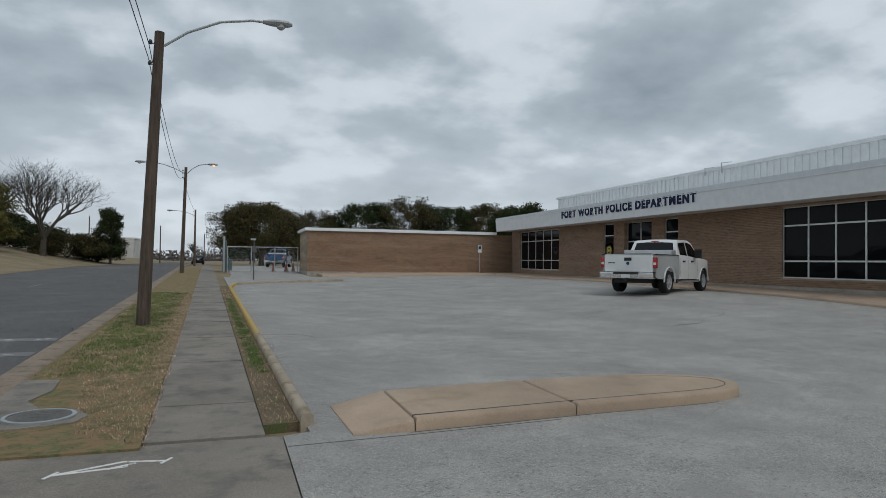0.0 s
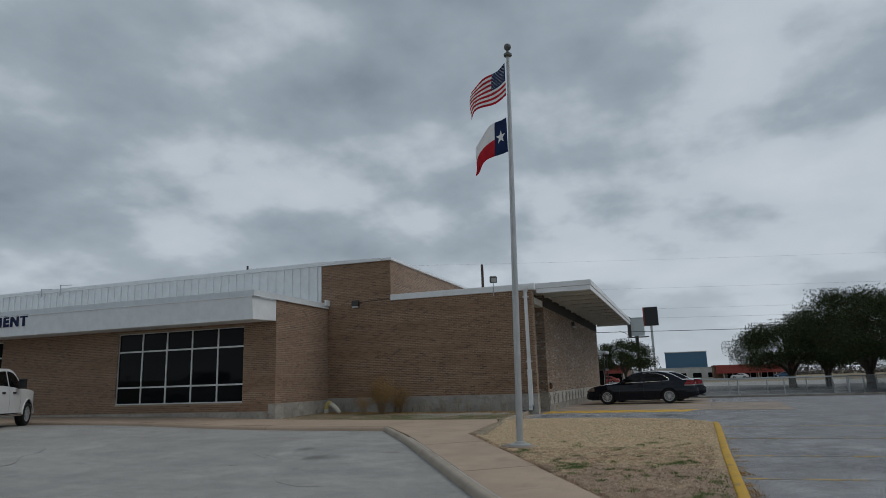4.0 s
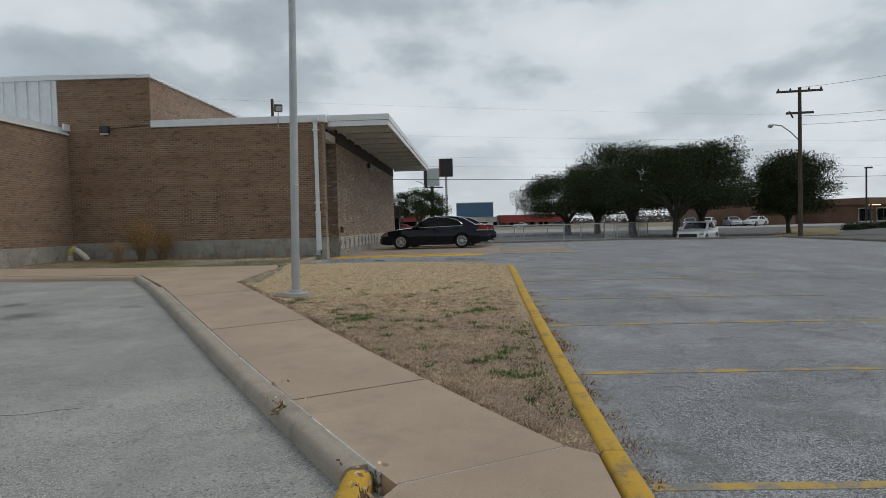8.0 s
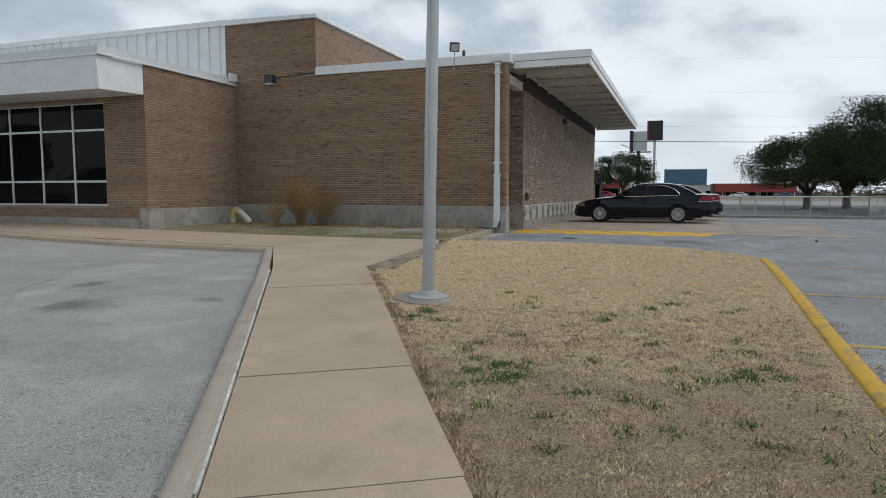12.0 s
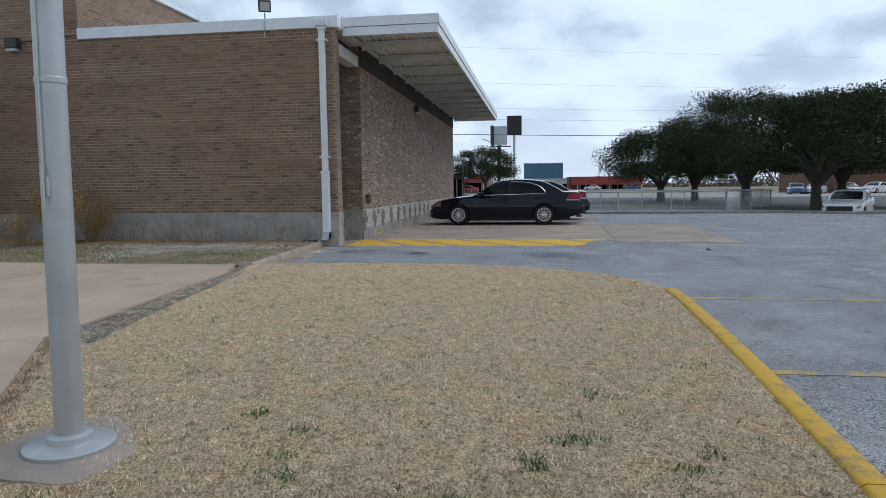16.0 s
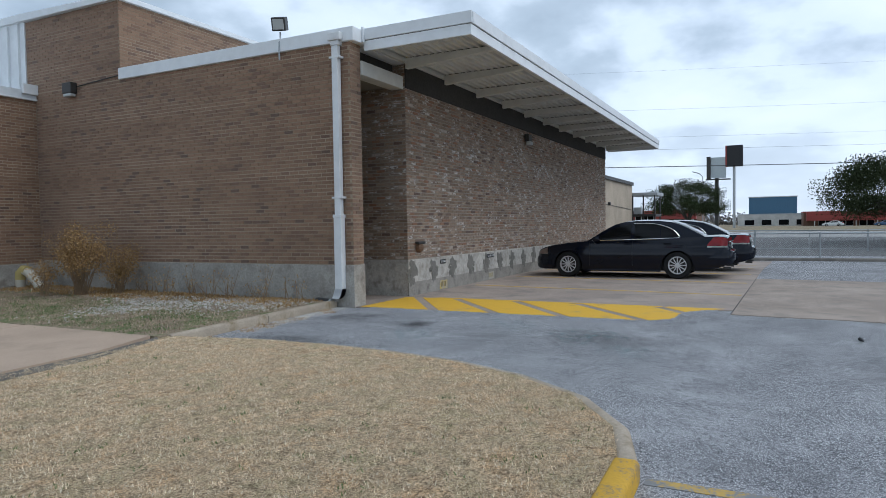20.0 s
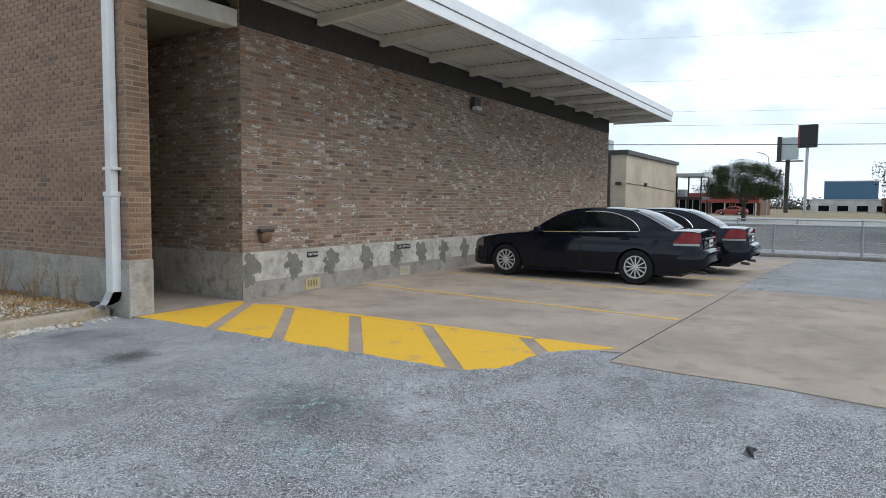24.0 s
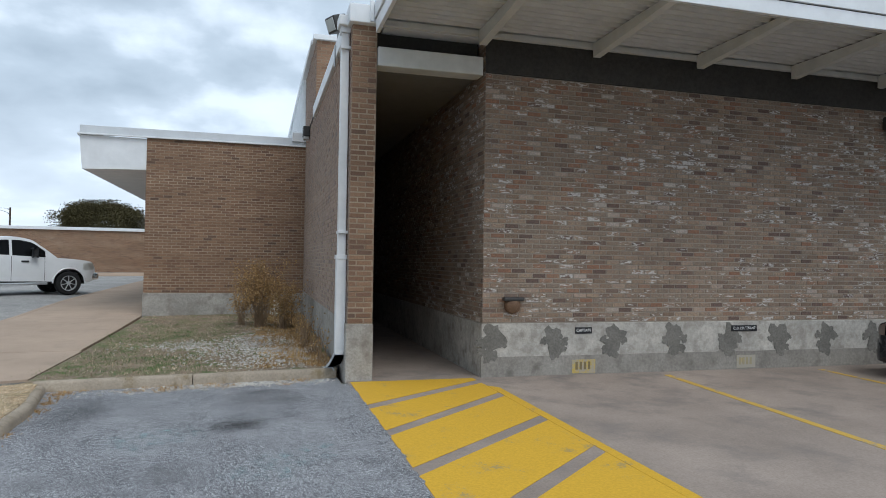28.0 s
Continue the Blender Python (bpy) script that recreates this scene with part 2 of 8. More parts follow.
def brickish(name, stops, grime=0.35, rough=0.9, whiten=None):
    """Bricks: a colour by the piece, grain and soot."""
    m, ns, ls, b = material(name, rough, 0, 0.25)
    g = ns.new("ShaderNodeNewGeometry")
    o = ns.new("ShaderNodeObjectInfo")
    add = ns.new("ShaderNodeMath")
    add.operation = "ADD"
    ls.new(g.outputs["Random Per Island"], add.inputs[0])
    ls.new(o.outputs["Random"], add.inputs[1])
    fr = ns.new("ShaderNodeMath")
    fr.operation = "FRACT"
    ls.new(add.outputs[0], fr.inputs[0])
    col = ramp(ns, ls, fr.outputs[0], stops)
    fine = noise_at(ns, ls, 60, 5, 0.7)
    col = mix(ns, ls, grime, col, ramp(ns, ls, fine, [(0.3, (0.55, 0.55, 0.55)), (0.7, (1.25, 1.25, 1.25))]), "MULTIPLY")
    broad = noise_at(ns, ls, 0.5, 5, 0.6, (1, 1, 1.8))
    col = mix(ns, ls, 0.8, col, ramp(ns, ls, broad, [(0.3, (0.78, 0.77, 0.76)), (0.7, (1.12, 1.1, 1.08))]), "MULTIPLY")
    if whiten:
        # lime left on part of some bricks: along the brick by a noise, brick by brick by chance
        def times(p, q, op="MULTIPLY"):
            n = ns.new("ShaderNodeMath")
            n.operation = op
            ls.new(p, n.inputs[0])
            if isinstance(q, float):
                n.inputs[1].default_value = q
            else:
                ls.new(q, n.inputs[1])
            return n.outputs[0]
        chance = times(times(fr.outputs[0], 7.31), 1.0, "MODULO")
        part_ = noise_at(ns, ls, whiten[0], 3, 0.6, (0.42, 0.42, 1.5))
        area = noise_at(ns, ls, 0.7, 3, 0.6, (0.6, 0.6, 1.2))
        lime = times(times(times(times(chance, 0.5), times(area, 0.4), "ADD"), times(part_, 1.3), "ADD"), 0.5)
        flecks = ramp(ns, ls, noise_at(ns, ls, 55, 3, 0.7), [(0.36, (0.4, 0.4, 0.4)), (0.50, (1, 1, 1))])
        amount_ = mix(ns, ls, 1.0, ramp(ns, ls, lime, [(whiten[1] / 2, (0, 0, 0)), (whiten[1] / 2 + 0.04, (1, 1, 1))]), flecks, "MULTIPLY")
        hue = ramp(ns, ls, noise_at(ns, ls, 16, 4, 0.7, (1, 1, 0.8)), [(0.30, (0.72, 0.66, 0.68)), (0.42, (1.12, 1.0, 0.92)), (0.52, (0.82, 0.82, 0.86)), (0.62, (1.22, 1.14, 1.02)), (0.72, (0.62, 0.57, 0.57))])
        col = mix(ns, ls, 0.85, col, hue, "MULTIPLY")
        col = mix(ns, ls, amount_, col, (0.55, 0.52, 0.485))
    ls.new(col, b.inputs["Base Color"])
    bump(ns, ls, b, fine, 0.4, 0.004)
    return m


def paint_worn(name, colour, under, cover=0.5, scale=5.0, rough=0.75):
    """Road paint worn through to what lies under it."""
    m, ns, ls, b = material(name, rough, 0, 0.3)
    n = noise_at(ns, ls, scale, 8, 0.75)
    f = noise_at(ns, ls, 45, 4, 0.7)
    s = ns.new("ShaderNodeMath")
    s.operation = "MULTIPLY_ADD"
    ls.new(f, s.inputs[0])
    s.inputs[1].default_value = 0.45
    ls.new(n, s.inputs[2])
    k = ramp(ns, ls, s.outputs[0], [(cover + 0.18, (1, 1, 1)), (cover + 0.26, (0, 0, 0))])
    c = mix(ns, ls, 0.6, colour, ramp(ns, ls, f, [(0.3, (0.75, 0.75, 0.75)), (0.7, (1.1, 1.1, 1.1))]), "MULTIPLY")
    ls.new(mix(ns, ls, k, under, c), b.inputs["Base Color"])
    bump(ns, ls, b, f, 0.25, 0.003)
    return m


def glass(name, tint=(0.02, 0.022, 0.025), rough=0.03):
    m, ns, ls, b = material(name, rough, 0, 0.3)
    b.inputs["Base Color"].default_value = (*tint, 1)
    return m


def aggregate(name, binder, stones, size, wear, tint, bumpy=0.6, patches=0.9, show=1.0, coarse=0.55):
    """Pavement of small separate stones in a darker binder, worn and stained in patches."""
    m, ns, ls, b = material(name, 0.9, 0, 0.3)
    g = ns.new("ShaderNodeNewGeometry")
    v = ns.new("ShaderNodeTexVoronoi")
    v.inputs["Scale"].default_value = size
    ls.new(g.outputs["Position"], v.inputs["Vector"])
    sp_ = ns.new("ShaderNodeSeparateColor")
    ls.new(v.outputs["Color"], sp_.inputs[0])
    lo, hi = stones
    mid = tuple(p * 0.6 + q * 0.4 for p, q in zip(lo, hi))
    stone = ramp(ns, ls, sp_.outputs[0], [(0.0, lo), (0.6, mid), (0.95, hi)])
    between = ramp(ns, ls, v.outputs["Distance"], [(0.40, (0, 0, 0)), (0.60, (show, show, show))])
    col = mix(ns, ls, between, stone, binder)
    bald = noise_at(ns, ls, 2.3, 6, 0.75)
    col = mix(ns, ls, ramp(ns, ls, bald, [(0.52, (0, 0, 0)), (0.70, (0.7 * patches, 0.7 * patches, 0.7 * patches))]), col, binder)
    col = mix(ns, ls, ramp(ns, ls, noise_at(ns, ls, 1.1, 7, 0.7), [(0.46, (0, 0, 0)), (0.66, (0.85 * patches, 0.85 * patches, 0.85 * patches))]), col, wear)
    col = mix(ns, ls, patches, col, ramp(ns, ls, noise_at(ns, ls, 0.45, 6, 0.7), [(0.34, (0.74, 0.74, 0.75)), (0.66, (1.2, 1.2, 1.19))]), "MULTIPLY")
    col = mix(ns, ls, coarse, col, ramp(ns, ls, noise_at(ns, ls, 52, 6, 0.8), [(0.36, (0.55, 0.55, 0.56)), (0.5, (1.0, 1.0, 1.0)), (0.66, (1.3, 1.3, 1.29))]), "MULTIPLY")
    pits = ns.new("ShaderNodeTexVoronoi")                # lost stones: dark pits
    pits.inputs["Scale"].default_value = size * 0.5
    ls.new(g.outputs["Position"], pits.inputs["Vector"])
    pick = ns.new("ShaderNodeSeparateColor")
    ls.new(pits.outputs["Color"], pick.inputs[0])
    col = mix(ns, ls, ramp(ns, ls, pick.outputs[1], [(0.10 * bumpy, (0.6, 0.6, 0.6)), (0.10 * bumpy + 0.03, (0, 0, 0))]), col, tuple(c_ * 0.5 for c_ in binder))
    col = mix(ns, ls, ramp(ns, ls, noise_at(ns, ls, 0.75, 6, 0.7), [(0.54, (0, 0, 0)), (0.70, (0.7, 0.7, 0.7))]), col, tint)
    ls.new(col, b.inputs["Base Color"])
    bump(ns, ls, b, v.outputs["Distance"], bumpy, 0.006)
    return m


ASPHALT = aggregate("lot_asphalt", (0.09, 0.09, 0.096), ((0.265, 0.265, 0.275), (0.78, 0.785, 0.795)), 125, (0.42, 0.42, 0.43), (0.17, 0.168, 0.17), 0.85, 0.6, 1.0, 0.5)
LOT = aggregate("lot_pale", (0.178, 0.173, 0.163), ((0.28, 0.272, 0.255), (0.58, 0.562, 0.53)), 125, (0.43, 0.414, 0.388), (0.275, 0.265, 0.248), 0.4, 0.6, 0.7, 0.34)
ROAD = aggregate("street_asphalt", (0.075, 0.073, 0.072), ((0.105, 0.103, 0.10), (0.22, 0.217, 0.212)), 60, (0.15, 0.146, 0.14), (0.095, 0.093, 0.092), 0.4, 0.6)
WALK = surface("walk_concrete", (0.36, 0.268, 0.195), (0.475, 0.362, 0.270), 90, 0.7, (0.30, 0.235, 0.175), (0.54, 0.78), 0.88, 0.35, 0.003, amount=0.55)
OLDWALK = surface("sidewalk_concrete", (0.16, 0.143, 0.122), (0.30, 0.268, 0.23), 70, 0.8, (0.125, 0.116, 0.103), (0.5, 0.68), 0.9, 0.4, 0.005)
SLAB = surface("slab_concrete", (0.285, 0.230, 0.190), (0.40, 0.328, 0.275), 55, 0.5, (0.205, 0.178, 0.16), (0.50, 0.72), 0.85, 0.3, 0.004)
APRON = surface("apron_concrete", (0.245, 0.196, 0.158), (0.41, 0.338, 0.28), 85, 0.8, (0.21, 0.18, 0.155), (0.50, 0.70), 0.9, 0.5, 0.005)
BASE = surface("foundation_concrete", (0.28, 0.26, 0.228), (0.44, 0.415, 0.37), 30, 1.3, (0.21, 0.185, 0.16), (0.50, 0.70), 0.88, 0.5, 0.008)
EARTH = surface("dry_ground", (0.16, 0.125, 0.075), (0.32, 0.255, 0.155), 30, 0.25, (0.12, 0.13, 0.05), (0.58, 0.7), 0.95, 0.8, 0.03)
TURF, tns, tls, tb = material("dormant_turf", 0.95, 0, 0.2)
tfine = noise_at(tns, tls, 60, 5, 0.8)
tcol = ramp(tns, tls, tfine, [(0.36, (0.14, 0.098, 0.06)), (0.47, (0.47, 0.345, 0.215)), (0.56, (0.73, 0.565, 0.37)), (0.68, (0.90, 0.755, 0.55))])
tcol = mix(tns, tls, 0.9, tcol, ramp(tns, tls, noise_at(tns, tls, 17, 5, 0.75), [(0.36, (0.50, 0.47, 0.45)), (0.48, (1.0, 1.0, 1.0)), (0.64, (1.2, 1.18, 1.12))]), "MULTIPLY")
tcol = mix(tns, tls, 0.8, tcol, ramp(tns, tls, noise_at(tns, tls, 3.0, 5, 0.65), [(0.36, (0.84, 0.90, 0.82)), (0.5, (1.0, 1.0, 1.0)), (0.64, (1.09, 0.98, 0.88))]), "MULTIPLY")
tpos = tns.new("ShaderNodeNewGeometry")
tsep = tns.new("ShaderNodeSeparateXYZ")
tls.new(tpos.outputs["Position"], tsep.inputs[0])
tmap = tns.new("ShaderNodeMapRange")                 # thinner, browner turf towards the street
for tk, tv in (("From Min", -12.5), ("From Max", -16.0), ("To Min", -0.22), ("To Max", 0.20)):
    tmap.inputs[tk].default_value = tv
tls.new(tsep.outputs["X"], tmap.inputs["Value"])
tadd = tns.new("ShaderNodeMath")
tls.new(tmap.outputs[0], tadd.inputs[0])
tls.new(noise_at(tns, tls, 1.5, 7, 0.7), tadd.inputs[1])
tcol = mix(tns, tls, ramp(tns, tls, tadd.outputs[0], [(0.46, (0, 0, 0)), (0.66, (0.85, 0.85, 0.85))]), tcol, mix(tns, tls, 1.0, (0.54, 0.39, 0.29), ramp(tns, tls, tfine, [(0.36, (0.25, 0.24, 0.24)), (0.62, (1.1, 1.1, 1.1))]), "MULTIPLY"))
tls.new(tcol, tb.inputs["Base Color"])
bump(tns, tls, tb, tfine, 1.0, 0.03)
MORTAR, mns, mls, mb = material("mortar", 0.95, 0, 0.25)
mcol = ramp(mns, mls, noise_at(mns, mls, 1.0, 4, 0.6, (0.22, 0.22, 2.4)), [(0.38, (0.25, 0.186, 0.128)), (0.52, (0.325, 0.256, 0.183)), (0.64, (0.41, 0.335, 0.248))])
mls.new(mix(mns, mls, 0.5, mcol, ramp(mns, mls, noise_at(mns, mls, 60, 4, 0.7), [(0.3, (0.7, 0.7, 0.7)), (0.7, (1.2, 1.2, 1.2))]), "MULTIPLY"), mb.inputs["Base Color"])
MORTAR_C = surface("dull_mortar", (0.25, 0.21, 0.172), (0.37, 0.32, 0.265), 60, 0.5, None, rough=0.95)
VERGE = surface("patchy_verge", (0.085, 0.09, 0.032), (0.24, 0.205, 0.095), 20, 2.0, (0.25, 0.17, 0.085), (0.44, 0.56), 0.95, 1.0, 0.03)
DIRT = surface("brown_dirt", (0.11, 0.085, 0.05), (0.22, 0.165, 0.095), 26, 0.8, (0.10, 0.12, 0.045), (0.54, 0.66), 0.95, 1.0, 0.03)
BEDSOIL = surface("patchy_bed", (0.17, 0.13, 0.085), (0.36, 0.285, 0.19), 24, 1.1, (0.125, 0.155, 0.055), (0.50, 0.62), 0.95, 1.0, 0.03)
SOIL = surface("dark_bed_soil", (0.10, 0.088, 0.072), (0.27, 0.24, 0.20), 34, 1.6, (0.44, 0.335, 0.21), (0.54, 0.66), 0.95, 1.0, 0.03)
WHITE = plain("white_metal", (0.74, 0.76, 0.77), 0.5, 0, 0.08)
SOFFIT = plain("soffit_paint", (0.62, 0.62, 0.58), 0.6, 0, 0.12)
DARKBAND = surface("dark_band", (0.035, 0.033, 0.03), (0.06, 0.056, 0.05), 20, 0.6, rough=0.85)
BRICK_B = brickish("tan_brick", [(0.0, (0.20, 0.113, 0.069)), (0.3, (0.258, 0.153, 0.093)), (0.6, (0.285, 0.176, 0.109)), (0.82, (0.235, 0.140, 0.086)), (0.94, (0.19, 0.108, 0.070)), (1.0, (0.13, 0.082, 0.058))], 0.55)
BRICK_C = brickish("salvaged_brick", [(0.0, (0.225, 0.17, 0.127)), (0.2, (0.325, 0.25, 0.184)), (0.4, (0.26, 0.214, 0.17)), (0.55, (0.365, 0.288, 0.214)), (0.70, (0.155, 0.112, 0.094)), (0.79, (0.31, 0.238, 0.18)), (0.88, (0.29, 0.165, 0.108)), (0.955, (0.36, 0.275, 0.205)), (1.0, (0.50, 0.455, 0.40))], 0.75, whiten=(26.0, 1.31))
BRICK_B.node_tree.nodes["Principled BSDF"].inputs["Sheen Weight"].default_value = 0.24        # dusty face
BRICK_B.node_tree.nodes["Principled BSDF"].inputs["Sheen Roughness"].default_value = 0.6
YELLOW = paint_worn("yellow_paint", (0.68, 0.40, 0.035), (0.40, 0.29, 0.12), 0.63, 1.7)
YKERB = paint_worn("yellow_kerb_paint", (0.55, 0.325, 0.035), (0.30, 0.205, 0.085), 0.575, 5.0)
YLINE = paint_worn("yellow_line_paint", (0.50, 0.33, 0.08), (0.20, 0.205, 0.21), 0.50, 2.5)
YLINE_S = paint_worn("yellow_stall_paint", (0.62, 0.40, 0.08), (0.32, 0.285, 0.245), 0.60, 2.0)
DARKGLASS = glass("dark_window_glass", (0.006, 0.007, 0.008), 0.02)
DARKGLASS.node_tree.nodes["Principled BSDF"].inputs["IOR"].default_value = 1.22
ALU = plain("aluminium_frame", (0.62, 0.63, 0.62), 0.4, 0.3, 0.06)
GALV = plain("galvanised_steel", (0.42, 0.44, 0.45), 0.45, 0.7, 0.15)
JOINT = surface("joint_dirt", (0.06, 0.052, 0.042), (0.12, 0.10, 0.08), 60, 2.0, rough=0.95)

# ---- ground ----
def axis(core, far):
    v, s, out = core[1], 4.0, []
    a = list(np.arange(core[0], core[1] + 0.1, 3.0))
    while v < far:
        v += s
        s *= 1.35
        out.append(v)
    v, s, neg = core[0], 4.0, []
    while v > -far:
        v -= s
        s *= 1.35
        neg.append(v)
    return neg[::-1] + a + out


gx, gy = axis((-60, 60), 1500), axis((-45, 75), 1500)
gv = [(x, y, zg(x, y) - 0.06) for y in gy for x in gx]
gf = [(j * len(gx) + i, j * len(gx) + i + 1, (j + 1) * len(gx) + i + 1, (j + 1) * len(gx) + i) for j in range(len(gy) - 1) for i in range(len(gx) - 1)]
ground = tagged(raw("ground", gv, gf, EARTH, smooth=True), "dry winter ground with thin grass", "ground", kind="structure")


def sx(off, y):
    """x of a line that runs along the street, off metres from its origin."""
    return off - 0.038 * (y - 1.8)


U, N = Vector((0.865, 0.502)), Vector((-0.502, 0.865))
W0 = Vector((-19.96, -5.47))                      # walk's lawn-side corner by the yellow kerb


def wk(a, b):
    """A point of the slanted walk: a metres along it, b metres across from its lawn edge."""
    p = W0 + U * a + N * b
    return p.x, p.y


LEN = 10.88
KIN = (-8.40, 3.22)
lot_asphalt = patch("parking_lot", [(-60, -24), (22, -24), (22, -0.05), (17.3, -0.05), (-1.9, -0.05), (-1.9, 0.8), (-5.6, 0.8), (-9, 0.2), (-20.5, -5.0), (-25.9, -5.0), (-26.2, 1.5), (-60, 1.5)], 0.0, ASPHALT, 1.4)
tagged(lot_asphalt, "coarse grey asphalt of the side parking lot", "parking lot", kind="structure")
lot_front = patch("forecourt", [(sx(-25.85, 1.9), 1.9), (-26.12, 1.8), (-26.05, -4.5), (-20.4, -4.4), wk(0.6, 1.26), wk(LEN, 1.54), KIN, (-8.4, 40.0), (sx(-25.85, 40), 40)], 0.006, LOT, 2.0)
tagged(lot_front, "pale grey worn forecourt pavement", "forecourt", kind="structure")
slab = patch("carport_slab", [(-1.82, 0.3), (-1.82, -0.02), (-1.80, -5.02), (-1.52, -5.26), (-0.62, -5.36), (-0.28, -5.70), (-0.20, -5.975), (17.2, -6.45), (17.2, 0.3)], 0.012, SLAB)
tagged(slab, "tan concrete parking slab beside the brick wall", "slab", kind="structure")
slab2 = patch("apron_slab", [(-0.66, -5.975), (-0.74, -6.65), (-0.76, -7.4), (-0.90, -8.1), (-0.95, -8.6), (6.0, -8.9), (6.2, -6.166), (-0.2, -5.99)], 0.010, APRON)
tagged(slab2, "second weathered concrete slab of the lot", "slab", kind="structure")
road = patch("road", [(sx(-29.55, -60), -60), (sx(-29.55, 160), 160), (sx(-40.5, 160), 160), (sx(-40.5, -60), -60)], -0.05, ROAD, 4.0)
tagged(road, "grey asphalt street", "road", kind="structure")

# ---- building shell ----
FX, BX, RY, TY, HB = -5.63, -1.82, 8.91, 5.97, 4.645


def shell(name, label, boxes, mat_, kind="structure", category="wall"):
    bm = bmesh.new()
    for b in boxes:
        box(bm, *b)
    return tagged(part(name, bm, mat_), label, category, kind=kind)


def brick_wall(owner, o, u, length, z0, z1, mat_, name="brick", openings=(), out=None, single=None, bl=0.195, bh=0.0548, j=0.0125, proud=0.006, jig=0.002):
    """Courses of bricks on a wall face: o its lower corner, u along it, out away from it. Bricks inside the stretch
    single (along from, to, up to) are pieces of their own; the rest is joined."""
    o, u = Vector(o), Vector(u).normalized()
    out = Vector(out)
    rows = int((z1 - z0) / (bh + j))
    rng = random.Random(int(abs(o.x * 31 + o.y * 17 + length * 7)) + 5)
    verts, faces, singles = [], [], []
    for r in range(rows):
        za = z0 + j / 2 + r * (z1 - z0) / rows
        zb = za + (z1 - z0) / rows - j
        s = -(bl + j) / 2 if r % 2 else 0.0
        while s < length:
            a, b = max(s, 0.0), min(s + bl, length)
            s += bl + j
            if b - a < 0.04:
                continue
            if any(a < p1 and b > p0 and za < q1 and zb > q0 for p0, p1, q0, q1 in openings):
                spans = [(a, b)]
                for p0, p1, q0, q1 in openings:
                    if za < q1 and zb > q0:
                        spans = [w for lo, hi in spans for w in ((lo, min(hi, p0)), (max(lo, p1), hi)) if w[1] - w[0] > 0.03]
            else:
                spans = [(a, b)]
            for a, b in spans:
                d = proud + rng.uniform(-jig, jig)
                if single and single[0] <= a <= single[1] and zb < single[2]:
                    singles.append((a, b, za, zb, d))
                    continue
                i = len(verts)
                e = 0.003
                for k, (p, q) in enumerate(((a, za), (b, za), (b, zb), (a, zb))):
                    verts.append(tuple(o + u * p + Vector((0, 0, q)) - out * 0.004))
                for p, q in ((a + e, za + e), (b - e, za + e), (b - e, zb - e), (a + e, zb - e)):
                    verts.append(tuple(o + u * p + Vector((0, 0, q)) + out * d))
                faces += [(i + 4, i + 5, i + 6, i + 7)] + [(i + k, i + (k + 1) % 4, i + 4 + (k + 1) % 4, i + 4 + k) for k in range(4)]
    if verts:
        tagged(raw("brickwork", verts, faces, mat_, owner), kind="stuff")
    shared = {}
    for a, b, za, zb, d in singles:
        key = (round(b - a, 3), round(zb - za, 4))
        if key not in shared:
            bm = bmesh.new()
            w, h, e = key[0], key[1], 0.004
            lo = [bm.verts.new(u * p + Vector((0, 0, q)) - out * 0.004) for p, q in ((0, 0), (w, 0), (w, h), (0, h))]
            hi = [bm.verts.new(u * p + Vector((0, 0, q)) + out * proud) for p, q in ((e, e), (w - e, e), (w - e, h - e), (e, h - e))]
            bm.faces.new(hi)
            for k in range(4):
                bm.faces.new((lo[k], lo[(k + 1) % 4], hi[(k + 1) % 4], hi[k]))
            bmesh.ops.recalc_face_normals(bm, faces=bm.faces[:])
            me = bpy.data.meshes.new(name)
            bm.to_mesh(me)
            bm.free()
            me.materials.append(mat_)
            shared[key] = me
        ob = new(name, shared[key])
        ob.location = o + u * a + Vector((0, 0, za)) + out * (d - proud)
        ob.parent = owner


# wall C: the carport wall, with the corridor's side
wall_c = shell("wall_carport", "salvaged brown brick wall above a pale concrete base", [(0.0, 0.0, 0.70, 17.25, 0.3, 4.62), (0.0, 0.3, 0.70, 0.3, 20.0, 4.62)], MORTAR_C)
base_c = cube(-0.02, -0.025, -0.3, 17.27, 0.28, 0.737, 0.012)
box(base_c, -0.02, 0.281, -0.3, 0.3, 20.0, 0.737)
part("foundation", base_c, surface("limewashed_base", (0.36, 0.335, 0.295), (0.56, 0.53, 0.475), 22, 1.8, (0.27, 0.245, 0.21), (0.50, 0.68), 0.9, 0.5, 0.006), wall_c)
part("base_course", cube(-0.024, -0.029, -0.28, 17.274, 0.0, 0.285, 0.004), surface("grey_base_course", (0.24, 0.222, 0.195), (0.35, 0.325, 0.285), 26, 1.5, (0.17, 0.155, 0.135), (0.52, 0.70), 0.92, 0.6, 0.008), wall_c)
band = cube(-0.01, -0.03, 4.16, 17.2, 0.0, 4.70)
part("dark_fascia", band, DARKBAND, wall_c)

# wall B with the pillar end, and the tall block
wall_b = shell("wall_side", "tan brick side wall with a concrete base", [(BX, 0.05, 0.70, -1.50, RY, HB), (BX, TY, HB, -1.50, 9.22, 6.34), (-1.50, TY, 4.5, 14.0, TY + 0.3, 6.34)], MORTAR)
bm = cube(BX - 0.025, 0.03, -0.3, -1.49, RY + 0.3, 0.745, 0.012)
part("foundation", bm, BASE, wall_b)
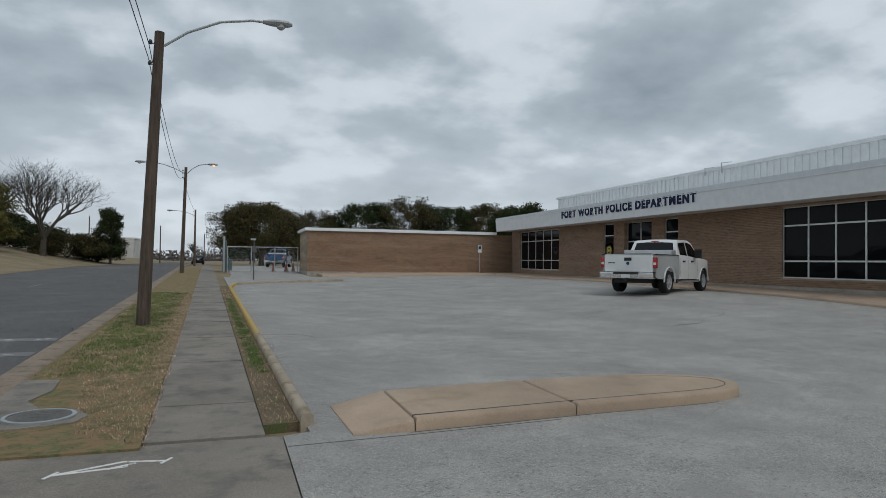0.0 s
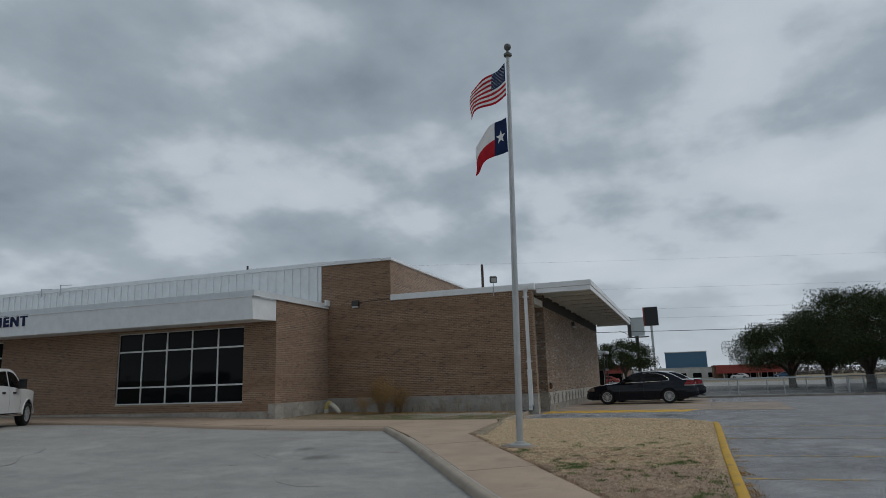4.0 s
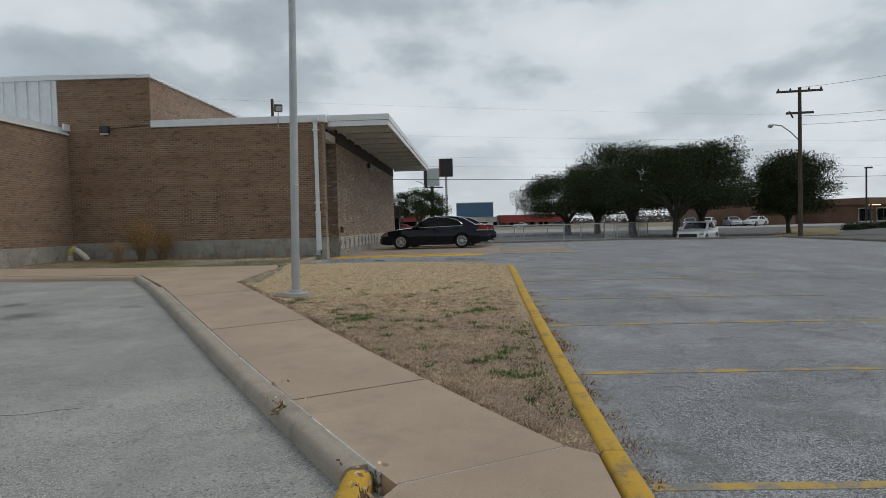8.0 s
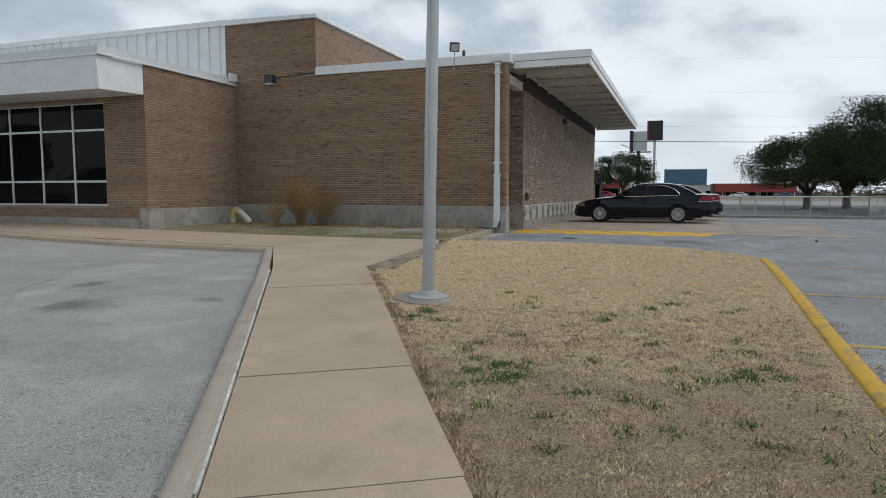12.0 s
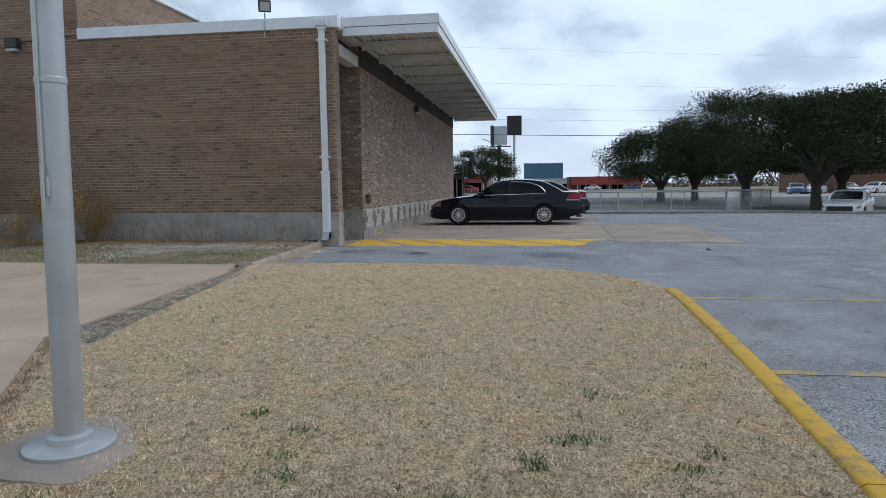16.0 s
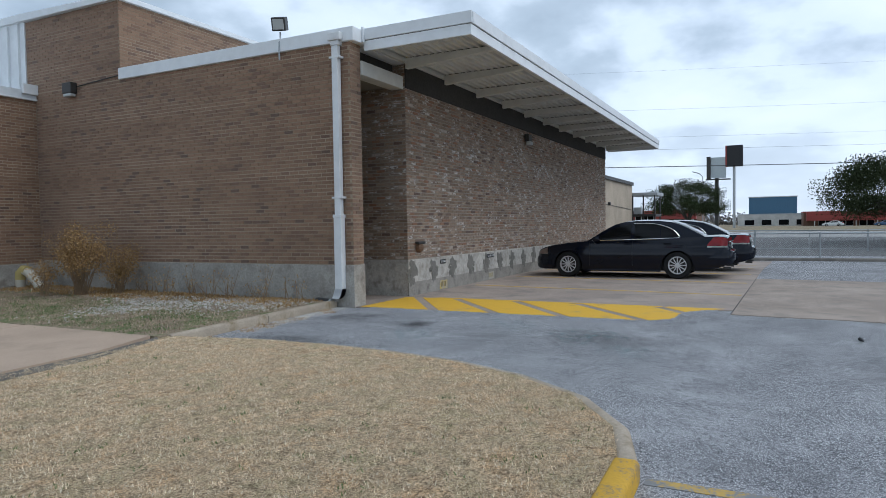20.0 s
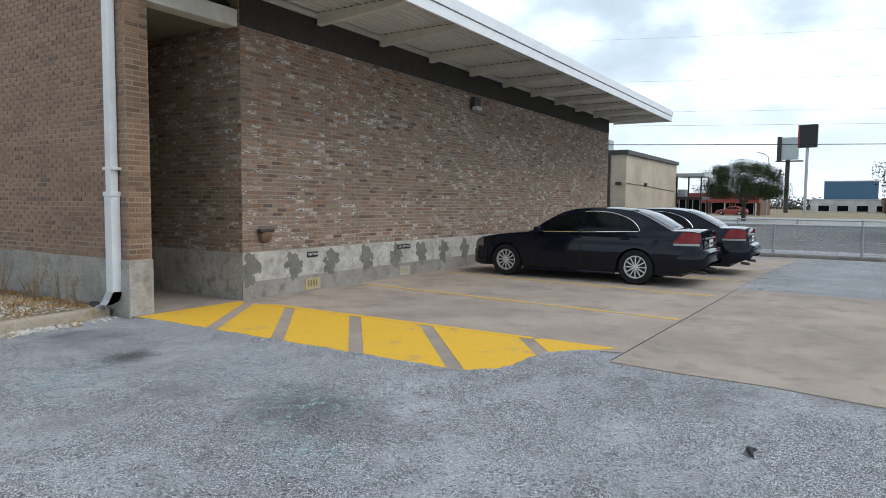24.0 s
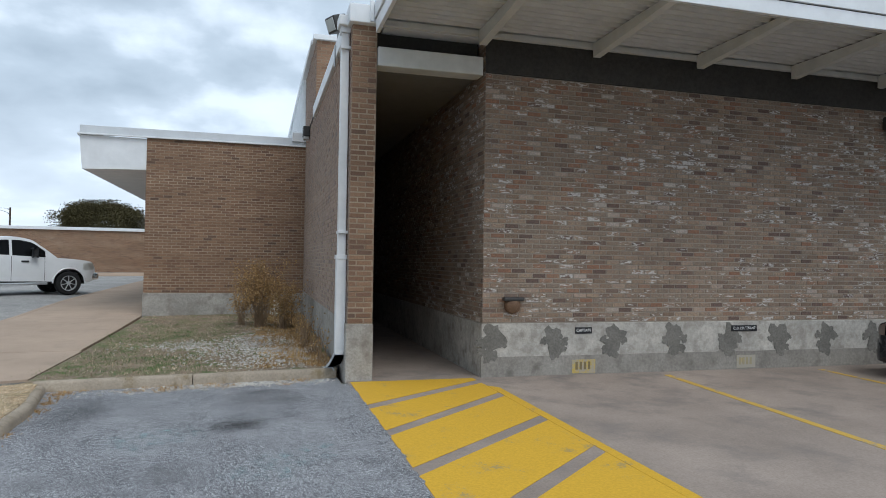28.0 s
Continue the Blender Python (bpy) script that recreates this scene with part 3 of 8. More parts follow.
# return wall and facade
wall_r = shell("wall_return", "tan brick return wall of the front wing", [(FX, RY, 0.55, BX, RY + 0.3, 4.47)], MORTAR)
part("foundation", cube(FX - 0.02, RY - 0.025, -0.3, BX - 0.03, RY + 0.28, 0.69, 0.012), BASE, wall_r)
WIN = [(10.33, 16.43, 0.76, 3.57), (22.95, 24.05, 0.95, 3.57), (25.14, 27.7, 0.25, 3.57), (28.8, 29.9, 0.95, 3.57), (35.6, 41.95, 0.76, 3.57)]
segs, y = [], RY + 0.3
for a, b, c, d in WIN:
    segs += [(FX, y, -0.2, FX + 0.3, a, 3.70), (FX, a, d, FX + 0.3, b, 3.70), (FX, a, -0.2, FX + 0.3, b, c)]
    y = b
segs.append((FX, y, -0.2, FX + 0.3, 43.3, 3.70))
wall_f = shell("wall_front", "tan brick front wall with dark glazed openings", segs, MORTAR)
part("foundation", cube(FX - 0.02, RY + 0.28, -0.3, FX + 0.0, 43.3, 0.42), BASE, wall_f)

# low wall
wall_l = shell("wall_low", "long low tan brick wing with a white coping", [(-21.6, 44.0, 0.4, -2.0, 50.0, 3.40)], MORTAR)
part("foundation", cube(-21.63, 43.97, -0.3, -2.0, 50, 0.42), BASE, wall_l)
part("coping", cube(-21.8, 43.85, 3.40, FX - 1.2, 50.1, 3.62, 0.02), WHITE, wall_l)

# roofs, fascia, copings
GALVPALE = plain("grey_trim_metal", (0.61, 0.64, 0.66), 0.5, 0, 0.08)
roof = thing("roof", "white-edged flat roofs of the building", "roof", kind="structure")
bm = bmesh.new()
prof = [(-7.12, 4.46), (-7.05, 3.655), (FX + 0.02, 3.70), (FX + 0.02, 4.46)]
for yy in (8.93, 43.4):
    for x, z in prof:
        bm.verts.new((x, yy, z))
bm.verts.ensure_lookup_table()
for k in range(4):
    bm.faces.new((bm.verts[k], bm.verts[(k + 1) % 4], bm.verts[4 + (k + 1) % 4], bm.verts[4 + k]))
bm.faces.new(bm.verts[:4])
bm.faces.new(bm.verts[4:])
bmesh.ops.recalc_face_normals(bm, faces=bm.faces[:])
part("fascia", bm, WHITE, roof, "broad white metal fascia")
part("roof_edge", cube(-7.105, 8.935, 4.462, -6.6, 43.45, 4.69, 0.01), GALVPALE, roof, "dull grey roof-edge flashing")
part("fascia_trim", cube(-7.15, 8.885, 4.445, -7.122, 43.45, 4.478, 0.004), WHITE, roof)
part("roof_edge", cube(-7.105, 8.872, 4.512, BX - 0.012, 8.932, 4.695, 0.008), GALVPALE, roof, "dull grey roof-edge flashing")
part("fascia_trim", cube(-7.15, 8.84, 4.472, BX - 0.012, 8.90, 4.511, 0.004), WHITE, roof)
part("end_flashing", cube(BX - 0.36, 8.80, 4.60, BX - 0.011, 8.868, 4.83, 0.006), WHITE, roof)
part("wing_roof", cube(FX + 0.03, RY, 4.471, BX - 0.05, 43.3, 4.55), WHITE, roof)
part("wing_coping", cube(FX + 0.03, 8.935, 4.551, BX - 0.01, RY + 0.31, 4.66, 0.01), GALVPALE, roof)
part("side_coping", cube(BX - 0.06, -0.06, HB, -1.42, TY - 0.01, 4.885, 0.012), WHITE, roof)
part("carport_roof", cube(-1.41, 0.01, 4.63, 17.25, TY - 0.01, 4.70), WHITE, roof)
part("upper_coping", cube(BX - 0.08, TY - 0.08, 6.34, 14.1, TY + 0.35, 6.45, 0.01), WHITE, roof)
bm = bmesh.new()
stations = [(TY + 0.36, 6.34, 6.45), (9.3, 6.36, 6.53), (43.3, 6.36, 6.53)]
loops_ = [[bm.verts.new((x, y_, z)) for x, z in ((BX - 0.10, lo_), (-1.4, lo_), (-1.4, hi_), (BX - 0.10, hi_))] for y_, lo_, hi_ in stations]
for p_, q_ in zip(loops_, loops_[1:]):
    for k in range(4):
        bm.faces.new((p_[k], p_[(k + 1) % 4], q_[(k + 1) % 4], q_[k]))
bm.faces.new(loops_[0])
bm.faces.new(loops_[-1])
bmesh.ops.recalc_face_normals(bm, faces=bm.faces[:])
part("upper_coping", bm, WHITE, roof)
part("upper_roof", cube(-1.39, TY + 0.36, 6.25, 14.0, 43.2, 6.33), WHITE, roof)
# standing-seam clerestory
seam = thing("clerestory_panels", "white standing-seam metal wall above the wing roof", "wall", kind="structure")
part("panel_sheet", cube(BX - 0.03, 9.22, 4.5, -1.6, 43.1, 6.36), WHITE, seam)
rib = None
for k in range(int((43.1 - 9.4) / 0.42)):
    if rib is None:
        rib = part("panel_rib", cube(BX - 0.085, 0, 4.5, BX - 0.03, 0.045, 6.335), WHITE, seam)
        rib.location.y = 9.4
        first = rib
    else:
        q = new("panel_rib", first.data)
        q.location.y = 9.4 + k * 0.42
        q.parent = seam
# building's far sides close it off
shell("wall_rear", "plain tan brick rear of the building", [(13.7, TY + 0.31, 0, 14.0, 43.0, 6.24), (-1.3, 43.0, 0, 14.0, 43.3, 6.24), (FX, 43.31, 0, -1.3, 43.6, 4.4), (16.95, 0.31, 0, 17.25, TY - 0.02, 4.6), (14.01, TY - 0.32, 0, 16.94, TY - 0.02, 4.6)], BRICK_B)
# corridor
shell("floor_corridor", "smooth concrete floor of the dark corridor", [(-1.49, 0.31, -0.2, -0.021, 20.0, 0.012)], SLAB, category="floor")
# ceiling colour is greyed to hold the dimming inside the corridor
shell("ceiling_corridor", "corridor ceiling with its shade put into a grey colour", [(-1.49, 0.33, 4.2, -0.001, 20.0, 4.3)], plain("corridor_shade_grey", (0.22, 0.21, 0.19), 0.8), category="ceiling")
# near-black end wall: the deep corridor's shade is put into its colour
shell("wall_corridor_end", "corridor end wall coloured near-black for the shade at its depth", [(-1.86, 20.0, -0.2, 0.3, 20.2, 4.6)], DARKBAND)
shell("wall_corridor_back", "brick inner wall of the corridor", [(BX, RY + 0.31, 0.01, -1.50, 19.99, 4.46)], BRICK_B)
part("beam", cube(-1.49, 0.02, 4.13, -0.03, 0.30, 4.383, 0.015), SOFFIT, wall_c)

# canopy
canopy = thing("canopy", "white steel canopy with ribbed deck and cantilever beams", "canopy", kind="structure")
X0, X1, YF = -1.49, 17.75, -2.09
STRIPBLACK = plain("black_strip", (0.03, 0.03, 0.03), 0.9)
for name_, z0_, z1_, out_ in (("canopy_fascia", 4.525, 4.70, 0.0), ("canopy_gravel_stop", 4.712, 4.905, 0.022)):
    part(name_, cube(X0, YF - 0.05 - out_, z0_, X1, YF - out_, z1_, 0.006), WHITE, canopy)
    part(name_, cube(X0 - 0.05 - out_, YF - 0.05 - out_, z0_, X0 - 0.001 - out_, -0.061, z1_ + 0.003, 0.006), WHITE, canopy)
    part(name_, cube(X1 + 0.001 + out_, YF - 0.05 - out_, z0_, X1 + 0.05 + out_, 0.0, z1_ + 0.003, 0.006), WHITE, canopy)
part("drip_edge", cube(X0 - 0.04, YF - 0.04, 4.701, X1 + 0.04, YF - 0.005, 4.711), STRIPBLACK, canopy)
part("drip_edge", cube(X0 - 0.04, YF, 4.701, X0 - 0.005, -0.062, 4.711), STRIPBLACK, canopy)
part("corner_block", cube(BX + 0.2, -0.10, 4.66, X0 - 0.074, -0.061, 4.93, 0.012), WHITE, canopy)
# ribbed deck: flutes along the canopy
verts, yy, pts = [], YF, []
while yy < -0.02:
    pts += [(yy, 4.745), (yy + 0.085, 4.745), (yy + 0.10, 4.70), (yy + 0.135, 4.70), (yy + 0.15, 4.745)]
    yy += 0.15
pts = [(min(a, -0.0), b) for a, b in pts]
for x in (X0, X1):
    verts += [(x, a, b) for a, b in pts]
n = len(pts)
raw("deck", verts, [(i, i + 1, n + i + 1, n + i) for i in range(n - 1)], SOFFIT, canopy)
part("deck_top", cube(X0, YF, 4.76, X1, 0.0, 4.80), WHITE, canopy)
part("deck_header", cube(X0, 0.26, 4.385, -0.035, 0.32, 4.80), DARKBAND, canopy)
part("deck_end", cube(X0, 0.0, 4.745, -0.035, 0.259, 4.80), SOFFIT, canopy)
part("edge_angle", cube(X0, -0.10, 4.62, X1, -0.036, 4.699, 0.006), SOFFIT, canopy)
bme = bmf = None
for k in range(11):
    x = -0.09 + 1.71 * k
    if bme is None:
        bm = bmesh.new()
        for w in (-0.055, 0.055):
            for a, b in ((-0.101, 4.50), (-0.101, 4.698), (YF + 0.01, 4.698), (YF + 0.01, 4.63)):
                bm.verts.new((w, a, b))
        bm.verts.ensure_lookup_table()
        for q in range(4):
            bm.faces.new((bm.verts[q], bm.verts[(q + 1) % 4], bm.verts[4 + (q + 1) % 4], bm.verts[4 + q]))
        bm.faces.new(bm.verts[:4])
        bm.faces.new(bm.verts[4:])
        bmesh.ops.recalc_face_normals(bm, faces=bm.faces[:])
        bme = part("beam", bm, SOFFIT, canopy)
        bme.location.x = x
        # black strip on the beam paints the shade in the deck's flute slots
        bmf = part("closure_strip", cube(-0.03, YF + 0.02, 4.699, 0.03, -0.11, 4.716), STRIPBLACK, canopy)
        bmf.location.x = x
    else:
        for src_ in (bme, bmf):
            q = new(src_.name.split(".")[0], src_.data)
            q.location.x = x
            q.parent = canopy

# glazing: frames and dark panes
def glazed(name, label, a, b, z0, z1, cols, rows_z, deep=0.10):
    w = thing(name, label, "window", pose(FX + deep, a, z0), kind="structure")
    t = 0.03
    part("window_frame", cube(-0.03, 0, 0, 0.05, b - a, t * 1.6), ALU, w)
    part("window_frame", cube(-0.03, 0, z1 - z0 - t, 0.05, b - a, z1 - z0), ALU, w)
    ys = [i * (b - a) / cols for i in range(cols + 1)]
    zs = [t * 1.6] + [z - z0 for z in rows_z] + [z1 - z0 - t]
    for i, yy in enumerate(ys):
        part("mullion", cube(-0.031, max(0, yy - t), t * 1.6, 0.05, min(b - a, yy + t), z1 - z0 - t), ALU, w)
    for z in rows_z:
        part("transom", cube(-0.028, 0.03, z - z0 - t, 0.048, b - a - 0.03, z - z0 + t), ALU, w)
    for i in range(cols):
        for lo, hi in zip(zs, zs[1:]):
            part("pane", cube(0.0, ys[i] + t, lo, 0.012, ys[i + 1] - t, hi), DARKGLASS, w)
    return w


glazed("window_1", "large dark storefront window in aluminium frame", 10.33, 16.43, 0.76, 3.57, 5, (1.43, 2.84))
glazed("window_2", "narrow dark window beside the entrance", 22.95, 24.05, 0.95, 3.57, 1, (2.9,))
glazed("window_3", "narrow dark window beside the entrance", 28.8, 29.9, 0.95, 3.57, 1, (2.9,))
glazed("window_4", "large dark storefront window in aluminium frame", 35.6, 41.95, 0.76, 3.57, 5, (1.43, 2.84))
glazed("door_1", "dark glazed entrance doors set back in the front wall", 25.14, 27.7, 0.25, 3.57, 2, (2.5,), deep=0.24)

# ---- kerbs, walks, lawns ----
K1 = (sx(-25.85, 2.1), 2.1)


def kerb_run(name, label, pts, mat_, half=0.09, up=0.13, piece=3.0, group="kerbs"):
    """Kerb stones end to end along a line."""
    line = [Vector(p) for p in pts]
    total = sum((b - a).length for a, b in zip(line, line[1:]))
    n = max(1, round(total / piece))

    def at(s):
        for a, b in zip(line, line[1:]):
            d = (b - a).length
            if s <= d + 1e-6:
                return tuple(a.lerp(b, min(1, s / d)))
            s -= d
        return tuple(line[-1])
    owner = thing(name, label, "kerb", group=group, kind="structure")
    for i in range(n):
        a, b = total * i / n + 0.006, total * (i + 1) / n - 0.006
        cuts, acc = [], 0.0
        for p, q in zip(line, line[1:]):
            acc += (q - p).length
            if a < acc - 0.02 < b - 0.04:
                cuts.append(tuple(q))
        sweep("kerb_stone", [at(a)] + cuts + [at(b)], half, up, mat_, owner, bevel=0.028 if mat_ is YKERB and half < 0.08 else min(0.055, half * 0.6), step=1.5)
    return owner


curve = [(-7.6, -5.80), (-6.95, -5.62), (-6.28, -5.17), (-5.77, -4.47), (-5.45, -3.68), (-5.27, -2.8), (-5.19, -1.9), (-5.21, -0.9)]          # the lawn's rounded end
KERBGREY = surface("walk_kerb_concrete", (0.31, 0.262, 0.21), (0.43, 0.37, 0.30), 60, 0.9, (0.24, 0.20, 0.155), (0.54, 0.74), 0.9, 0.4, 0.004, amount=0.7)
CURBTAN = surface("kerb_concrete", (0.30, 0.25, 0.19), (0.43, 0.36, 0.275), 40, 1.2, (0.22, 0.17, 0.10), (0.52, 0.66), 0.9, 0.5, 0.006)
kerb_run("kerb_yellow", "yellow painted worn concrete kerb along the lawn", [(-30.0, -5.735), (-13.0, -5.745), (-10.0, -5.79), (-8.4, -5.82), (-7.62, -5.80)], YKERB, 0.078, 0.13, 2.4)
kerb_run("kerb_lawn", "bare concrete kerb round the lawn's end", curve + [(-5.42, 0.30)], CURBTAN, 0.075, 0.10, 2.2)
kerb_run("kerb_bed", "low concrete kerb of the planting bed", [(-5.5, 0.42), (-3.6, 0.40), (-1.92, 0.42)], CURBTAN, 0.06, 0.13, 1.9)
kerb_run("kerb_walk", "rounded concrete kerb along the slanted walk", [wk(0.35, 1.245), wk(LEN, 1.54), KIN], KERBGREY, 0.085, 0.13, 3.0)
kerb_run("kerb_walk_yellow", "yellow painted kerb end", [(-27.5, -4.17), (-21.2, -4.25), wk(0.30, 1.245)], YKERB, 0.085, 0.13, 2.0)
kerb_run("kerb_front", "long concrete kerb before the front wall", [KIN, (-8.40, 40.0)], WALK, 0.10, 0.12, 4.0)
kerb_run("kerb_north", "concrete kerb before the low wall", [(-8.6, 40.1), (-21.0, 40.1)], WALK, 0.12, 0.12, 4.0)
YSTRIP = paint_worn("faded_kerb_paint", (0.50, 0.33, 0.06), (0.36, 0.30, 0.21), 0.56, 3.0)
kerb_run("kerb_return", "bare concrete kerb turning to the drive", [(sx(-25.5, 30.3), 30.3), (-25.2, 31.7), (-20.6, 33.9)], CURBTAN, 0.07, 0.12, 3.0)
kerb_run("kerb_strip", "yellow-edged kerb beside the sidewalk", [(sx(-25.85, 9), 9), (sx(-25.85, 27), 27), (sx(-25.5, 30.2), 30.2)], YSTRIP, 0.062, 0.14, 3.0)
kerb_run("kerb_street", "concrete street kerb and gutter", [(sx(-29.3, 4.2), 4.2), (sx(-29.3, 60), 60), (sx(-29.3, 140), 140)], surface("gutter_concrete", (0.20, 0.155, 0.115), (0.31, 0.25, 0.19), 40, 1.2, (0.14, 0.105, 0.07), (0.52, 0.66), 0.9, 0.5, 0.006), 0.22, 0.07, 5.0)

# slanted walk in panels
walkway = thing("walkway", "tan concrete walkway in panels", "walkway", kind="structure")
cuts_ = (0.0, 1.96, 3.80, 5.62, 7.46, 9.26, LEN)
for k, (a, b) in enumerate(zip(cuts_, cuts_[1:])):
    patch("panel", [wk(a + 0.009, 0.012 * (k % 2)), wk(b - 0.009, 0.01 * (k % 3)), wk(b - 0.009, 1.135 + 0.025 * b), wk(a + 0.009, 1.135 + 0.025 * a)], 0.123 + 0.003 * (k % 2), WALK, 0.4, 0.2, walkway)
patch("panel", [(-22.0, -5.64), (-20.1, -5.64), wk(-0.008, 0), wk(-0.008, 1.13), (-20.9, -4.36), (-22.0, -4.34)], 0.124, WALK, 0.9, 0.2, walkway)
for xa in (-28.0, -26.0, -24.0):
    patch("panel", [(xa, -5.64), (xa + 1.985, -5.64), (xa + 1.985, -4.26 - 0.012 * (xa + 28)), (xa, -4.25 - 0.012 * (xa + 28))], 0.126, WALK, 0.9, 0.2, walkway)
patch("joint", [wk(0, 0.05), wk(LEN, 0.05), wk(LEN, 1.40), wk(0, 1.13)], 0.09, JOINT, 1.0, 0.1, walkway)
# front terrace
ce = wk(LEN + 0.01, 0)
cf = wk(LEN + 0.01, 1.405)
patch("panel", [ce, (-6.6, 0.30), (-5.62, 0.62), (-5.62, 3.2), (-8.29, 3.2), cf], 0.124, WALK, 0.4, 0.2, walkway)
yy = 3.21
while yy < 43:
    patch("panel", [(-8.29, yy), (FX - 0.03, yy), (FX - 0.03, min(yy + 3.0, 43.2) - 0.015), (-8.29, min(yy + 3.0, 43.2) - 0.015)], 0.126, WALK, 1.5, 0.2, walkway)
    yy += 3.0
patch("panel", [(-20.9, 40.23), (-8.45, 40.23), (-8.45, 43.95), (-20.9, 43.95)], 0.122, WALK, 2, 0.2, walkway)

lawn = patch("lawn", [(-20.05, -5.69), (-13.0, -5.70), (-8.3, -5.77), (-7.6, -5.75)] + [(x - 0.04 * (x + 8.2) / 3.2, y + 0.04) for x, y in curve[1:]] + [(-5.44, 0.34), (-5.5, 0.56), (-6.6, 0.29), wk(LEN + 0.01, 0.03), wk(0.0, 0.03)], 0.105, TURF, 0.6, 0.2)
tagged(lawn, "straw-coloured dormant lawn", "lawn", kind="structure")
bed = patch("planting_bed", [(-5.6, 0.44), (-1.9, 0.44), (-1.9, RY), (-5.6, RY)], 0.116, BEDSOIL, 0.6, 0.2)
tagged(bed, "bare bed of thin grass and gravel by the wall", "bed", kind="structure")
verge = patch("verge", [(sx(-29.1, 1.6), 1.6), (sx(-27.38, 1.6), 1.6), (sx(-27.38, 60), 60), (sx(-29.1, 60), 60)], 0.042, VERGE, 1.0, 0.2)
tagged(verge, "grass verge between street and sidewalk", "verge", kind="structure")
strip = patch("grass_strip", [(sx(-26.28, 2.15), 2.15), (sx(-25.9, 2.2), 2.2), (sx(-25.9, 29), 29), (sx(-26.28, 29), 29)], 0.038, DIRT, 1.0, 0.2)
tagged(strip, "narrow dirt strip beside the sidewalk", "verge", kind="structure")
sidewalk = thing("sidewalk", "old grey concrete sidewalk slabs", "sidewalk", kind="structure")
yy, k = 1.8, 0
while yy < 110:
    b = yy + 1.52
    patch("panel", [(sx(-27.37, yy), yy), (sx(-26.29, yy), yy), (sx(-26.29, b - 0.02), b - 0.02), (sx(-27.37, b - 0.02), b - 0.02)], 0.034 + 0.004 * (k % 2), OLDWALK, 1.6, 0.2, sidewalk)
    yy, k = b, k + 1
apron = patch("driveway_apron", [(sx(-29.5, 1.75), 1.75), (-26.135, 1.75), (-26.075, -4.0), (-28.9, -4.0)], 0.02, OLDWALK, 1.0, 0.2)
tagged(apron, "old concrete driveway apron with faint white marks", "driveway", kind="structure")

# yellow hatch in panels between bare stripes
hatch = thing("hatching", "bright yellow no-parking hatch worn at its edges", "road marking", kind="structure")
L_, R_ = -1.79, -0.14
gaps = [(-1.50, -0.30), (-2.60, -1.14), (-3.72, -2.34), (-4.90, -3.47), (-6.2, -4.84)]   # y at the two sides
lo = (-0.05, -0.05)
for i, g in enumerate(gaps[:4]):
    a, b = lo, (g[0] + 0.10, g[1] + 0.10)
    patch("hatch_panel", [(L_, a[0]), (L_, b[0]), (R_, b[1]), (R_, a[1])], 0.016, YELLOW, 0.8, 0.003, hatch)
    lo = (g[0] - 0.10, g[1] - 0.10)
patch("hatch_panel", [(L_, lo[0]), (-1.52, -5.26), (-0.86, -5.29), (-0.22, -4.80), (R_, -4.74), (R_, lo[1])], 0.016, YELLOW, 0.8, 0.003, hatch)
patch("hatch_panel", [(R_, -4.93), (-0.64, -5.32), (-0.30, -5.66), (-0.06, -5.86), (R_ + 0.1, -5.0)], 0.016, YELLOW, 0.8, 0.003, hatch)
patch("hatch_edge", [(R_ + 0.004, -0.6), (R_ + 0.004, -4.9), (R_ + 0.1, -4.9), (R_ + 0.12, -0.75)], 0.0165, YELLOW, 0.8, 0.003, hatch)
stalls = thing("stall_lines", "thin yellow parking lines on the slab", "road marking", kind="structure")
for x in (2.55, 5.25, 7.95, 10.65, 13.35):
    patch("line", [(x - 0.05 + 0.12, -0.3), (x + 0.05 + 0.12, -0.3), (x + 0.05 - 0.4, -6.0), (x - 0.05 - 0.4, -6.0)], 0.016, YLINE_S, 1.0, 0.003, stalls)
for x in (-22.9, -20.3, -17.68, -15.28, -13.06, -10.6, -7.6):
    patch("line", [(x - 0.05, -5.9), (x + 0.05, -5.9), (x + 0.1, -10.6), (x, -10.6)], 0.004, YLINE, 1.0, 0.003, stalls)

# white sealant in the joint between kerb and walk
SEAL = surface("joint_sealant", (0.32, 0.31, 0.285), (0.72, 0.71, 0.68), 14, 2.0, (0.10, 0.10, 0.07), (0.60, 0.64), 0.8)
seal = thing("joint_sealant", "worn white sealant strip along the walk's kerb", "sealant", kind="structure")
sweep("joint_fillet", [wk(0.36, 1.192), wk(LEN, 1.487)], 0.034, 0.1285, KERBGREY, seal, bevel=0.002)
sweep("sealant_strip", [wk(0.2, 1.150), wk(LEN, 1.447)], 0.009, 0.131, SEAL, seal, bevel=0.004)

sweep("sealant_strip", [wk(-0.002, 0.02), wk(-0.002, 1.13)], 0.010, 0.122, SEAL, seal, bevel=0.004)

kerb_run("kerb_strip_bare", "bare concrete kerb beside the sidewalk", [K1, (sx(-25.85, 8.95), 8.95)], CURBTAN, 0.065, 0.14, 3.0)

e0, e1 = wk(LEN - 0.3, -0.02), wk(LEN + 0.01, -0.01)
tagged(patch("soil_edge", [e1, (-6.6, 0.27), (-5.6, 0.52), (-5.7, 0.36), (-6.7, 0.04), (-7.6, -0.08), (-8.6, -0.20), (-9.6, -0.34), (-10.6, -0.50), e0], 0.109, SOIL, 0.4, 0.02), "bare dark soil along the edge of the walk", "soil", kind="structure")

